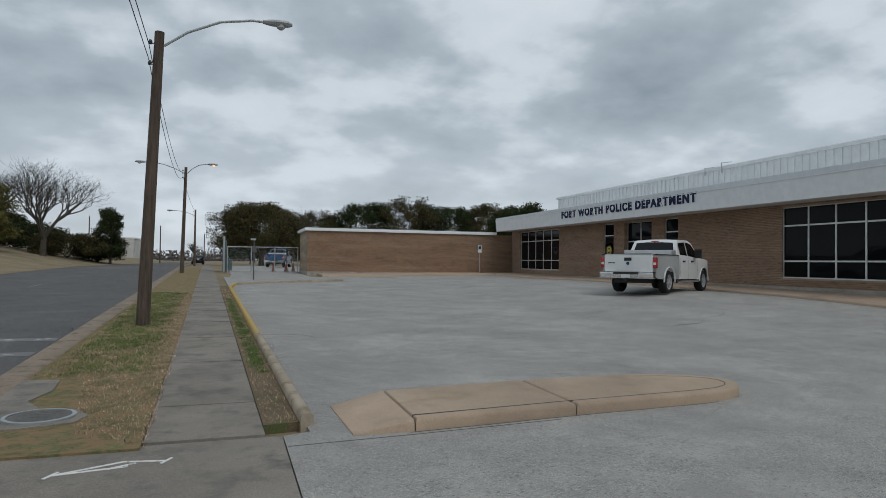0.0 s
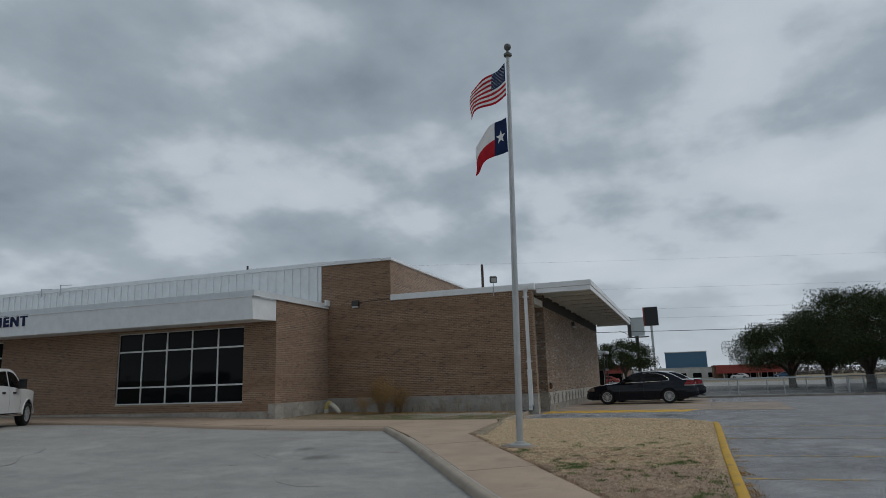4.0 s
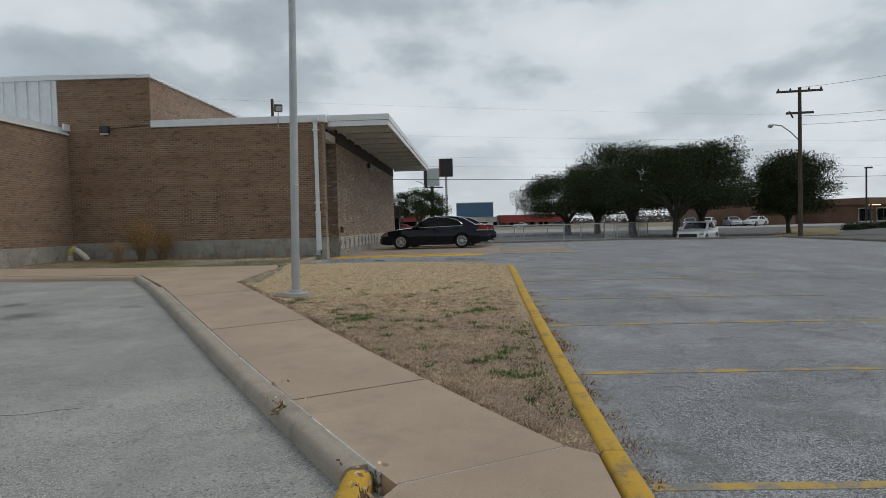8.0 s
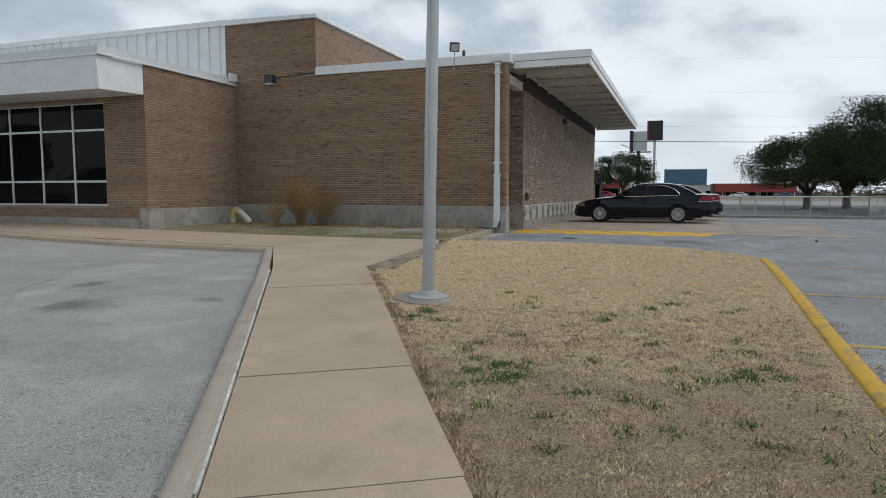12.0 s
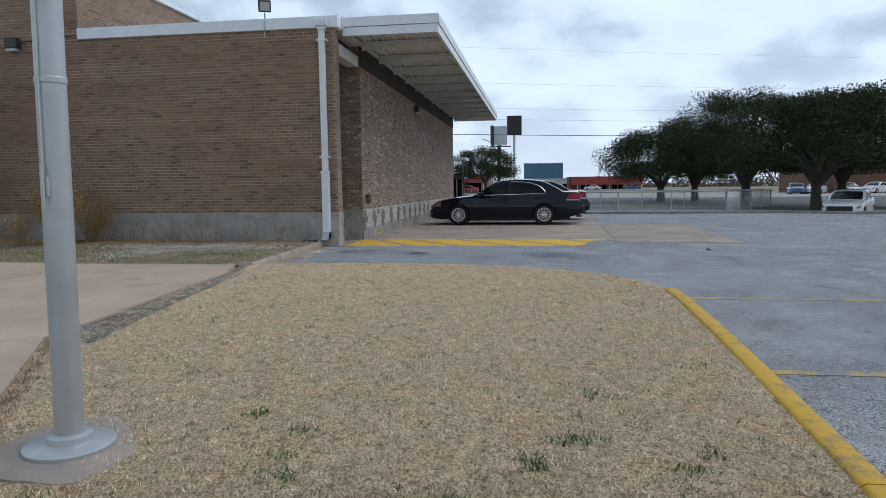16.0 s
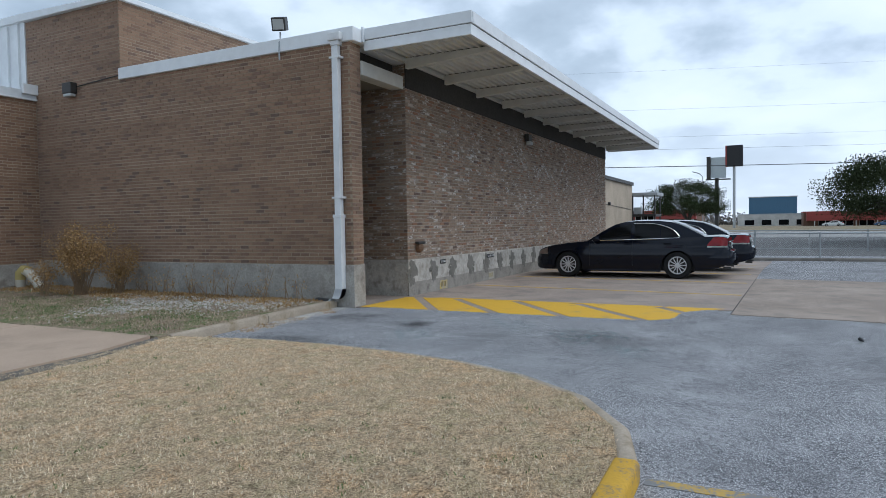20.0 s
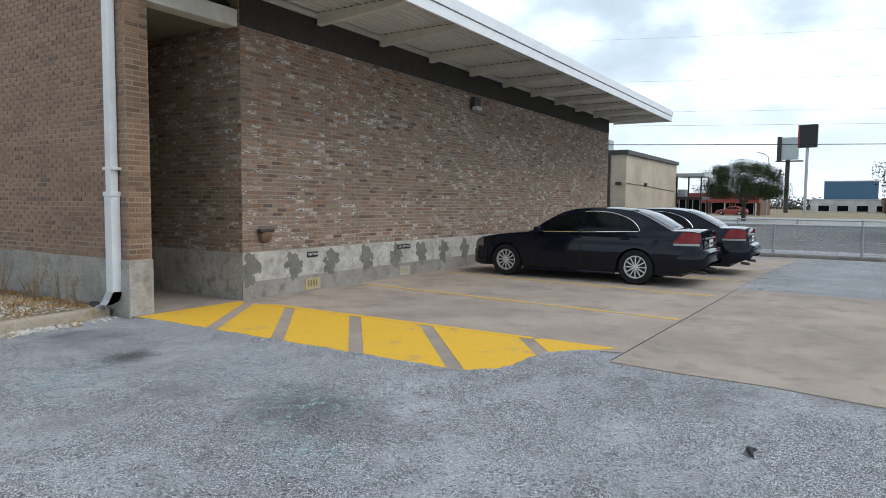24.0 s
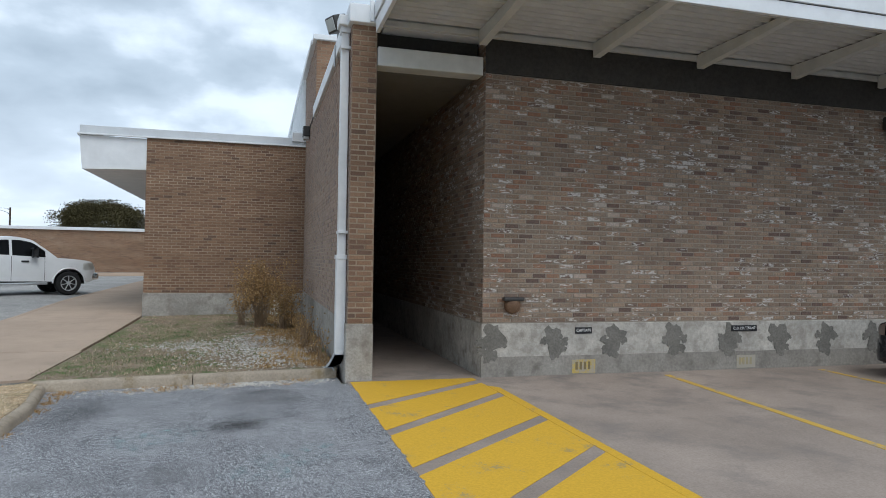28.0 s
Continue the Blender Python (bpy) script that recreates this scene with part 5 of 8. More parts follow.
cl_ = part("cleat", cube(-0.085, -0.02, 1.34, -0.055, 0.02, 1.44, 0.008), STEEL, flagpole)
part("cleat_horn", tube(bmesh.new(), [(-0.098, 0.0, 1.28), (-0.095, 0.0, 1.39), (-0.098, 0.0, 1.50)], [0.007, 0.011, 0.007], 8), STEEL, cl_)
part("halyard", tube(bmesh.new(), [(-0.082, 0.006, 1.4), (-0.070, 0.01, 5.0), (-0.055, 0.01, H - 0.2)], 0.005, 6), plain("rope", (0.5, 0.5, 0.47), 0.9), flagpole)
part("collar", lathe(bmesh.new(), [(0.072, 1.9), (0.075, 1.905), (0.075, 1.93), (0.071, 1.935)], 20), STEEL, flagpole)

FLAG_RED = plain("flag_red_cloth", (0.56, 0.03, 0.05), 0.85, 0, 0.2)
FLAG_WHITE = plain("flag_white_cloth", (0.80, 0.80, 0.80), 0.85, 0, 0.1)
FLAG_BLUE = plain("flag_blue_cloth", (0.02, 0.045, 0.14), 0.85, 0, 0.2)


def flag_surface(hoist, fly, droop, phase):
    """Cloth blown from the pole: u along the fly, v down the hoist."""
    def f(u, v, out=0.0):
        w = 0.10 * u * math.sin(5.2 * u + phase + 1.2 * v)
        gather = (1 - 0.22 * u * u)
        along = Vector((0.42, 0.90, 0)).normalized()
        side = Vector((0.90, -0.42, 0))
        p = along * (fly * 0.78 * u) + Vector((0, 0, -droop * u ** 1.25 - hoist * v * gather - 0.05 * math.sin(6 * u + phase)))
        return p + side * (w + 0.05 * math.sin(9 * u + 4 * v + phase) * u + out) + along * 0.085 - side * 0.02 + along * (0.16 * v * u)
    return f


def cloth(f, u0, u1, v0, v1, n=24, m=4, out=0.0):
    bm = bmesh.new()
    g = [[bm.verts.new(f(u0 + (u1 - u0) * i / n, v0 + (v1 - v0) * j / m, out)) for j in range(m + 1)] for i in range(n + 1)]
    for a, b in zip(g, g[1:]):
        for j in range(m):
            bm.faces.new((a[j], b[j], b[j + 1], a[j + 1]))
    bmesh.ops.solidify(bm, geom=bm.faces[:], thickness=0.003)
    return bm


def star(bm, f, u, v, r, asp, out, flip=1):
    vs = []
    for k in range(10):
        a, rr = math.pi * k / 5, r if k % 2 == 0 else r * 0.4
        vs.append(bm.verts.new(f(u + rr * math.sin(a) / asp, v - rr * math.cos(a), out)))
    c = bm.verts.new(f(u, v, out))
    for k in range(10):
        bm.faces.new((c, vs[k], vs[(k + 1) % 10]))


us = thing("national_flag", "red and white striped flag with starred blue canton", "flag", pose(PX - 0.115, PY - 0.21, 8.56))
f = flag_surface(0.81, 1.30, 0.42, 0.4)
for k in range(13):
    part("stripe", cloth(f, 0.40 if k < 7 else 0.0, 1.0, k / 13, (k + 1) / 13, 24, 1), FLAG_RED if k % 2 == 0 else FLAG_WHITE, us)
canton = part("canton", cloth(f, 0.0, 0.40, 0.0, 7 / 13, 10, 6), FLAG_BLUE, us)
bm = bmesh.new()
for r in range(9):
    for c in range(6 if r % 2 == 0 else 5):
        for o in (0.004, -0.006):
            star(bm, f, 0.035 + 0.066 * c + (0.033 if r % 2 else 0), 0.05 + r * 0.054, 0.022, 1.6, o)
part("star_field", bm, FLAG_WHITE, canton)
tx = thing("state_flag", "blue white and red flag with one white star", "flag", pose(PX - 0.10, PY - 0.18, 7.25))
f2 = flag_surface(0.83, 1.25, 0.46, 1.7)
b2 = part("field", cloth(f2, 0.0, 0.34, 0.0, 1.0, 12, 12), FLAG_BLUE, tx)
part("field", cloth(f2, 0.34, 1.0, 0.0, 0.5, 24, 6), FLAG_WHITE, tx)
part("field", cloth(f2, 0.34, 1.0, 0.5, 1.0, 24, 6), FLAG_RED, tx)
bm = bmesh.new()
for o in (0.005, -0.008):
    star(bm, f2, 0.17, 0.5, 0.20, 1.5, o)
part("star", bm, FLAG_WHITE, b2)

# ---- fixtures on the building ----
LAMPBOX = plain("bronze_lamp_box", (0.05, 0.048, 0.045), 0.5, 0.3, 0.2)
LENS = plain("lamp_lens", (0.45, 0.47, 0.46), 0.2, 0, 0.15)
PIPEWHITE = plain("white_pipe_paint", (0.70, 0.71, 0.71), 0.45, 0, 0.12)

ds = thing("downspout", "white square downspout down the brick wall", "downspout", pose(BX, 0.29, 0))
part("conductor_head", cube(-0.17, -0.14, 4.66, -0.005, 0.12, 4.80, 0.02), PIPEWHITE, ds)
part("head_neck", cube(-0.14, -0.09, 4.58, -0.005, 0.08, 4.66, 0.015), PIPEWHITE, ds)
part("pipe", cube(-0.125, -0.062, 1.60, -0.02, 0.062, 4.58, 0.012), PIPEWHITE, ds)
part("pipe", cube(-0.14, -0.078, 0.32, -0.01, 0.078, 1.60, 0.012), PIPEWHITE, ds)
part("collar", cube(-0.15, -0.088, 1.58, -0.003, 0.088, 1.64, 0.008), PIPEWHITE, ds)
for z in (1.92, 4.36):
    part("strap", cube(-0.132, -0.11, z, -0.001, 0.11, z + 0.035, 0.004), PIPEWHITE, ds)
bm = bmesh.new()
for (x0, x1), z in (((-0.14, -0.01), 0.33), ((-0.20, -0.06), 0.21), ((-0.24, -0.16), 0.17)):
    for y_ in (-0.078, 0.078):
        for x in (x0, x1):
            bm.verts.new((x, y_, z))
bm.verts.ensure_lookup_table()
for a in (0, 4):
    q = [bm.verts[a + i] for i in range(8)]
    for i in ((0, 1, 5, 4), (1, 3, 7, 5), (3, 2, 6, 7), (2, 0, 4, 6)):
        bm.faces.new([q[j] for j in i])
bmesh.ops.solidify(bm, geom=bm.faces[:], thickness=0.006)
part("shoe", bm, PIPEWHITE, ds)

fl = thing("floodlight", "square black floodlight on a parapet bracket", "floodlight", pose(BX - 0.03, 1.55, 4.84))
part("bracket", tube(bmesh.new(), [(-0.04, 0, -0.34), (-0.04, 0, -0.02), (0, 0, 0.02), (0, 0, 0.17)], 0.016, 8), GALV, fl)
part("bracket_arm", tube(bmesh.new(), [(0, 0, 0.0), (0.02, 0.25, -0.03), (0.02, 0.36, -0.06)], 0.015, 8), GALV, fl)
hd = cube(-0.13, -0.13, -0.10, 0.09, 0.13, 0.14, 0.02)
bmesh.ops.rotate(hd, cent=(0, 0, 0), matrix=Euler((0, radians(-20), radians(25))).to_matrix(), verts=hd.verts)
bmesh.ops.translate(hd, vec=(0, 0, 0.30), verts=hd.verts)
hd = part("lamp_head", hd, LAMPBOX, fl)
gl = cube(-0.142, -0.10, -0.07, -0.128, 0.10, 0.11, 0.004)
bmesh.ops.rotate(gl, cent=(0, 0, 0), matrix=Euler((0, radians(-20), radians(25))).to_matrix(), verts=gl.verts)
bmesh.ops.translate(gl, vec=(0, 0, 0.30), verts=gl.verts)
part("lens", gl, LENS, hd)

wp = thing("wall_light", "dark box wall light on the brick", "wall light", pose(BX, 7.55, 4.58))
part("housing", cube(-0.17, -0.15, -0.08, -0.008, 0.15, 0.16, 0.02), LAMPBOX, wp)
part("lens", cube(-0.16, -0.13, -0.15, -0.03, 0.13, -0.081, 0.02), LENS, wp)
part("conduit", tube(bmesh.new(), [(-0.03, -0.15, 0.07), (-0.03, -0.9, 0.12), (-0.03, -1.55, 0.16)], 0.012, 6), LAMPBOX, wp)
wl2 = thing("wall_light", "small dark wall light under the canopy", "wall light", pose(7.02, -0.03, 3.88))
part("housing", cube(-0.14, -0.14, -0.04, 0.14, -0.005, 0.17, 0.02), LAMPBOX, wl2)
part("lens", cube(-0.12, -0.19, -0.15, 0.12, -0.04, -0.041, 0.03), LENS, wl2)

RUST = surface("rusty_iron", (0.10, 0.055, 0.03), (0.2, 0.12, 0.07), 60, 4, rough=0.7)
bell = thing("alarm_bell", "rusty round bell low on the brick wall", "alarm bell", pose(0.42, -0.01, 0.985))
smooth(part("gong", lathe(bmesh.new(), [(0.115, 0.005), (0.115, -0.03), (0.10, -0.075), (0.05, -0.105), (0.015, -0.11)], 20, axis="y"), RUST, bell))
part("hood", cube(-0.15, -0.10, 0.06, 0.15, -0.005, 0.115, 0.02), LAMPBOX, bell)

SIGNBLACK = plain("sign_black", (0.012, 0.012, 0.014), 0.5, 0, 0.1)
SIGNWHITE = plain("sign_white", (0.75, 0.75, 0.73), 0.6, 0, 0.05)


def lettering(name, text, size, m, mat_, parent, depth=0.0, width=None, bold=0.0, split=False, spaced=1.0):
    """Words as a mesh, in the built-in face."""
    c = bpy.data.curves.new(name, "FONT")
    c.body, c.size, c.extrude, c.align_x, c.align_y, c.offset = text, size, depth, "CENTER", "CENTER", bold
    c.space_character = spaced
    ob = bpy.data.objects.new(name, c)
    scene.collection.objects.link(ob)
    bpy.context.view_layer.update()
    me = bpy.data.meshes.new_from_object(ob.evaluated_get(bpy.context.evaluated_depsgraph_get()))
    bpy.data.objects.remove(ob)
    bpy.data.curves.remove(c)
    xs = [v.co.x for v in me.vertices]
    if width:
        k = width / (max(xs) - min(xs))
        for v in me.vertices:
            v.co.x *= k
    me.materials.clear()
    me.materials.append(mat_)
    if not split:
        o = new(name, me)
        o.parent = parent
        o.matrix_basis = m
        return o
    bm = bmesh.new()
    bm.from_mesh(me)
    left = set(bm.verts)
    while left:
        todo, got = [left.pop()], set()
        while todo:
            v = todo.pop()
            got.add(v)
            for e in v.link_edges:
                w = e.other_vert(v)
                if w in left:
                    left.remove(w)
                    todo.append(w)
        idx = {v: i for i, v in enumerate(got)}
        fs = {f_ for v in got for f_ in v.link_faces}
        q = raw(name, [tuple(v.co) for v in got], [tuple(idx[v] for v in f_.verts) for f_ in fs], mat_, parent)
        q.matrix_basis = m
    bm.free()


for x, w, words in ((1.50, 0.26, "CAPTAIN"), (4.20, 0.46, "C.I.D. LIEUTENANT")):
    s = thing("stall_sign", "small black sign with white letters reading " + words, "sign", pose(x, -0.027, 0.63), "stall signs")
    part("board", cube(-w / 2, -0.012, -0.045, w / 2, 0, 0.045, 0.003), SIGNBLACK, s)
    lettering("lettering", words, 0.06, pose(0, -0.0135, 0, 90), SIGNWHITE, s, 0.0005, w * 0.86)
STENCIL = paint_worn("stencil_yellow", (0.54, 0.40, 0.12), (0.38, 0.34, 0.26), 0.52, 8)
FAINT = paint_worn("stencil_faint", (0.50, 0.39, 0.15), (0.38, 0.35, 0.29), 0.38, 8)
for x, k, w in ((1.51, 1.0, 0.36), (4.24, 0.7, 0.34)):
    s = thing("stall_stencil", "yellow painted stall panel with dark bars", "stencil", pose(x, -0.030, 0.13), "stall stencils")
    part("paint_panel", cube(-w / 2, -0.004, -0.10, w / 2, 0, 0.09), STENCIL if k == 1.0 else FAINT, s)
    for i in range(4):
        part("dark_bar", cube(-0.13 + i * 0.065, -0.0065, -0.05, -0.095 + i * 0.065, -0.004, 0.06), plain("stencil_dark", (0.20, 0.155, 0.075), 0.8) if k == 1.0 else plain("stencil_faded_dark", (0.34, 0.29, 0.18), 0.8), s)

# dark growth stains on the foundation
STAIN = surface("dark_growth_stain", (0.13, 0.122, 0.108), (0.235, 0.222, 0.195), 40, 3.0, rough=0.95)
rs = random.Random(11)


def stain_shape(cx, cz, r, seed, lift=0.0):
    q = random.Random(seed)
    bm = bmesh.new()
    ph = [q.uniform(0, 6.28) for _ in range(4)]
    vs = []
    for k in range(22):
        a = 2 * math.pi * k / 22
        rr = r * (1 + 0.20 * math.sin(3 * a + ph[0]) + 0.14 * math.sin(5 * a + ph[1]) + 0.10 * math.sin(9 * a + ph[2]))
        vs.append(bm.verts.new((cx + rr * math.cos(a), -0.0315 - lift, cz + rr * math.sin(a) * 1.05)))
    bm.faces.new(vs)
    r_ = bmesh.ops.extrude_face_region(bm, geom=bm.faces[:])
    for v in r_["geom"]:
        if isinstance(v, bmesh.types.BMVert):
            v.co.y += 0.003
    bmesh.ops.recalc_face_normals(bm, faces=bm.faces[:])
    return bm


for i, x in enumerate((0.12, 1.05, 1.98, 2.98, 3.95, 4.85, 5.75, 6.7, 7.6, 8.5, 9.4)):
    st = thing("growth_stain", "dark patch left by old growth on the concrete base", "stain", pose(x, 0, 0.0), "growth stains", kind="stuff")
    big = 0.13 + 0.03 * rs.random()
    for k, (dx, dz, r) in enumerate(((-0.02, 0.55, big), (-0.16, 0.47, 0.06), (0.16, 0.50, 0.065), (0.02, 0.34, big * 0.8), (0.14, 0.36, 0.05), (0.0, 0.44, big * 0.7))):
        part("blot", stain_shape(dx * (1 if i % 2 else -1), dz + rs.uniform(-0.03, 0.03), r * rs.uniform(0.8, 1.15), rs.randint(0, 9999), 0.0008 * k), STAIN, st)

# sign on the fascia
LETTER = plain("dark_blue_letters", (0.007, 0.013, 0.06), 0.85, 0, 0.1)
sign = thing("building_sign", "raised dark blue letters reading FORT WORTH POLICE DEPARTMENT", "sign", pose(-7.10, 26.1, 4.24, 90, 0, -90))
lettering("letter", "FORT WORTH POLICE DEPARTMENT", 0.58, pose(0, 0, 0.016), LETTER, sign, 0.008, 12.7, 0.032, True, 1.24)
# badge on the narrow window
bd = thing("window_badge", "round yellow and black shield on the narrow window", "badge", pose(FX + 0.06, 29.35, 2.0))
bm = bmesh.new()
pts = [(-0.36, 0.42), (-0.18, 0.36), (0, 0.46), (0.18, 0.36), (0.36, 0.42), (0.40, 0.0), (0.28, -0.34), (0, -0.52), (-0.28, -0.34), (-0.40, 0.0)]
vs = [bm.verts.new((0, a, b)) for a, b in pts]
bm.faces.new(vs)
bmesh.ops.solidify(bm, geom=bm.faces[:], thickness=0.01)
part("shield", bm, plain("badge_yellow", (0.60, 0.48, 0.05), 0.6), bd)
part("shield_centre", lathe(bmesh.new(), [(0.33, 0.0), (0.33, -0.012)], 18, (-0.008, 0, 0.0), "x"), SIGNBLACK, bd)
GOLD = plain("badge_gold", (0.60, 0.46, 0.06), 0.6)
part("shield_star", lathe(bmesh.new(), [(0.27, 0.0), (0.27, -0.006)], 8, (-0.022, 0, 0.02), "x"), GOLD, bd)
part("shield_ring", lathe(bmesh.new(), [(0.16, 0.0), (0.16, -0.004)], 16, (-0.030, 0, 0.02), "x"), SIGNBLACK, bd)
part("shield_dot", lathe(bmesh.new(), [(0.10, 0.0), (0.10, -0.004)], 6, (-0.036, 0, 0.02), "x"), GOLD, bd)

# aerials on the roof
for y_, h_ in ((25.5, 0.34), (24.2, 0.46)):
    an = thing("roof_aerial", "thin grey aerial bracketed to the roof edge", "aerial", pose(BX - 0.16, y_, 6.25), "roof aerials")
    part("mast", tube(bmesh.new(), [(0, 0, -0.1), (0, 0, h_)], 0.022, 6), GALV, an)
    part("arm", tube(bmesh.new(), [(0, 0.05, h_ - 0.02), (0, -0.75, h_ - 0.07)], 0.016, 6), GALV, an)
    part("bracket", tube(bmesh.new(), [(0, 0, 0.0), (0.08, 0, 0.0)], 0.02, 6), GALV, an)
# vent pipes with a whiff of white and yellow in the bed's corner
vp = thing("vent_pipe", "bent white and yellow pipe stub in the bed", "pipe", pose(-2.5, 8.3, zg(-2.5, 8.3) + 0.10))
smooth(part("pipe", tube(bmesh.new(), [(-0.05, 0.25, 0.0), (-0.05, 0.25, 0.32), (-0.03, 0.16, 0.40), (0.0, 0.0, 0.34), (0.04, -0.18, 0.16), (0.05, -0.28, 0.02)], 0.10, 12), plain("old_pipe", (0.56, 0.53, 0.44), 0.6, 0, 0.2), vp))
smooth(part("elbow", tube(bmesh.new(), [(-0.05, 0.25, 0.20), (-0.05, 0.24, 0.33), (-0.03, 0.15, 0.415), (-0.01, 0.06, 0.40)], 0.108, 12), plain("yellow_elbow", (0.52, 0.42, 0.16), 0.6, 0, 0.2), vp))
dr = thing("drain_pipe", "short corrugated drain pipe at the kerb end", "pipe", pose(-2.0, 0.46, 0.075))
smooth(part("pipe", lathe(bmesh.new(), [(0.095, 0.45)] + [(0.095 if k % 2 else 0.10, 0.4 - k * 0.05) for k in range(9)] + [(0.10, -0.08), (0.085, -0.08), (0.08, 0.2)], 16, axis="y"), plain("black_drain", (0.03, 0.03, 0.03), 0.6), dr))
dr.rotation_euler.z = radians(-20)
dr.scale = (0.85, 0.85, 0.85)
part("pipe_lip", lathe(bmesh.new(), [(0.104, -0.06), (0.108, -0.085), (0.09, -0.09), (0.084, -0.07)], 16, axis="y"), GALV, dr)

# ---- trees ----
BARK = surface("bark", (0.045, 0.038, 0.03), (0.11, 0.095, 0.075), 14, 1.5, rough=0.95, relief=0.8, dist=0.03)
TWIG = surface("bare_twigs", (0.055, 0.05, 0.045), (0.10, 0.09, 0.08), 20, 2.0, rough=0.95)


def foliage(name, low, mid, high, clump=0.9, deep=0.65):
    m, ns, ls, b = material(name, 0.85, 0, 0.12)
    g = ns.new("ShaderNodeNewGeometry")
    col = ramp(ns, ls, g.outputs["Random Per Island"], [(0.0, low), (0.6, mid), (1.0, high)])
    col = mix(ns, ls, 0.8, col, ramp(ns, ls, noise_at(ns, ls, clump, 4, 0.65), [(0.36, (deep, deep, deep)), (0.62, (1.2, 1.2, 1.2))]), "MULTIPLY")
    ls.new(col, b.inputs["Base Color"])
    return m


OAKLEAF = foliage("live_oak_leaf", (0.024, 0.034, 0.014), (0.040, 0.053, 0.022), (0.060, 0.073, 0.031))
BROWNLEAF = foliage("dull_oak_leaf", (0.05, 0.045, 0.02), (0.075, 0.065, 0.03), (0.10, 0.085, 0.04))
DRYLEAF = foliage("dry_leaf", (0.26, 0.15, 0.06), (0.41, 0.255, 0.11), (0.54, 0.37, 0.18))
STRAW = foliage("straw_blade", (0.47, 0.352, 0.225), (0.88, 0.70, 0.485), (1.0, 0.90, 0.69), 14.0, 0.52)
GREENBLADE = foliage("green_weed", (0.06, 0.11, 0.03), (0.115, 0.185, 0.055), (0.20, 0.27, 0.10))
DRYSTEM = surface("dry_stem", (0.20, 0.13, 0.075), (0.33, 0.23, 0.14), 20, 2.0, rough=0.95)


def leaf_mesh(centres, spread, count, size, seed, flat=0.75):
    """Many small bent leaves round the centres of clumps."""
    q = np.random.default_rng(seed)
    c = np.repeat(np.array(centres, float), count, 0)
    n = len(c)
    off = np.clip(q.normal(size=(n, 3)), -1.7, 1.7) * np.array([1, 1, flat]) * spread
    p = c + off
    d = q.normal(size=(n, 3))
    d /= np.linalg.norm(d, axis=1)[:, None]
    e = np.cross(d, q.normal(size=(n, 3)))
    e /= np.linalg.norm(e, axis=1)[:, None]
    s = size * q.uniform(0.6, 1.3, (n, 1))
    v = np.stack([p - d * s, p + e * s * 0.5, p + d * s, p - e * s * 0.5], 1).reshape(-1, 3)
    return v.tolist(), [(4 * i, 4 * i + 1, 4 * i + 2, 4 * i + 3) for i in range(n)]


def oak(x, y, h, wide, seed, label, leaf=OAKLEAF, trunk=0.3, low=1.4, group="live oaks", clumps=115, count=360, size=0.082):
    """A spreading tree: forked trunk, limbs out into the crown, leaves in clumps with gaps between."""
    q = random.Random(seed)
    t = thing("tree", label, "tree", pose(x, y, zg(x, y) - 0.06), group)
    bm = tube(bmesh.new(), [(0, 0, -0.1), (0.02, 0.01, 0.25), (0.05, 0.03, low * 0.6), (0.06, 0.02, low)], [trunk * 1.35, trunk, trunk * 0.85, trunk * 0.8], 10)
    cs = []
    for k in range(clumps):
        a, e = q.uniform(0, 6.283), q.uniform(-0.42, 1.0)
        r = ((0.52 if wide > 6 else 0.20) + (0.48 if wide > 6 else 0.70) * q.random()) * (1 - max(0, e) ** 3 * 0.55)
        bulge = 1 + 0.16 * math.sin(3 * a + seed) + 0.10 * math.sin(7 * a + 2 * seed)
        cs.append((wide / 2 * r * bulge * math.cos(a), wide / 2 * r * bulge * math.sin(a), low + 0.5 + (h - low - 0.5) * (0.22 + 0.70 * max(0, e) ** 0.75 * (0.85 + 0.2 * q.random()) + 0.25 * min(0, e))))
    for k in range(9):
        a = 6.283 * k / 9 + q.uniform(-0.3, 0.3)
        r = wide / 2 * q.uniform(0.5, 0.85)
        top = low + (h - low) * q.uniform(0.35, 0.75)
        tube(bm, [(0.05, 0.02, low * 0.85), (r * 0.3 * math.cos(a), r * 0.3 * math.sin(a), low + (top - low) * 0.45), (r * 0.7 * math.cos(a + 0.15), r * 0.7 * math.sin(a + 0.15), low + (top - low) * 0.7), (r * math.cos(a), r * math.sin(a), top)], [trunk * 0.55, trunk * 0.36, trunk * 0.2, 0.03], 7)
    smooth(part("trunk", bm, BARK, t))
    v, f_ = leaf_mesh(cs, wide * (0.052 if wide > 6 else 0.085), int(count * 1.2), size * 0.85, seed)
    raw("crown", v, f_, leaf, t)
    return t


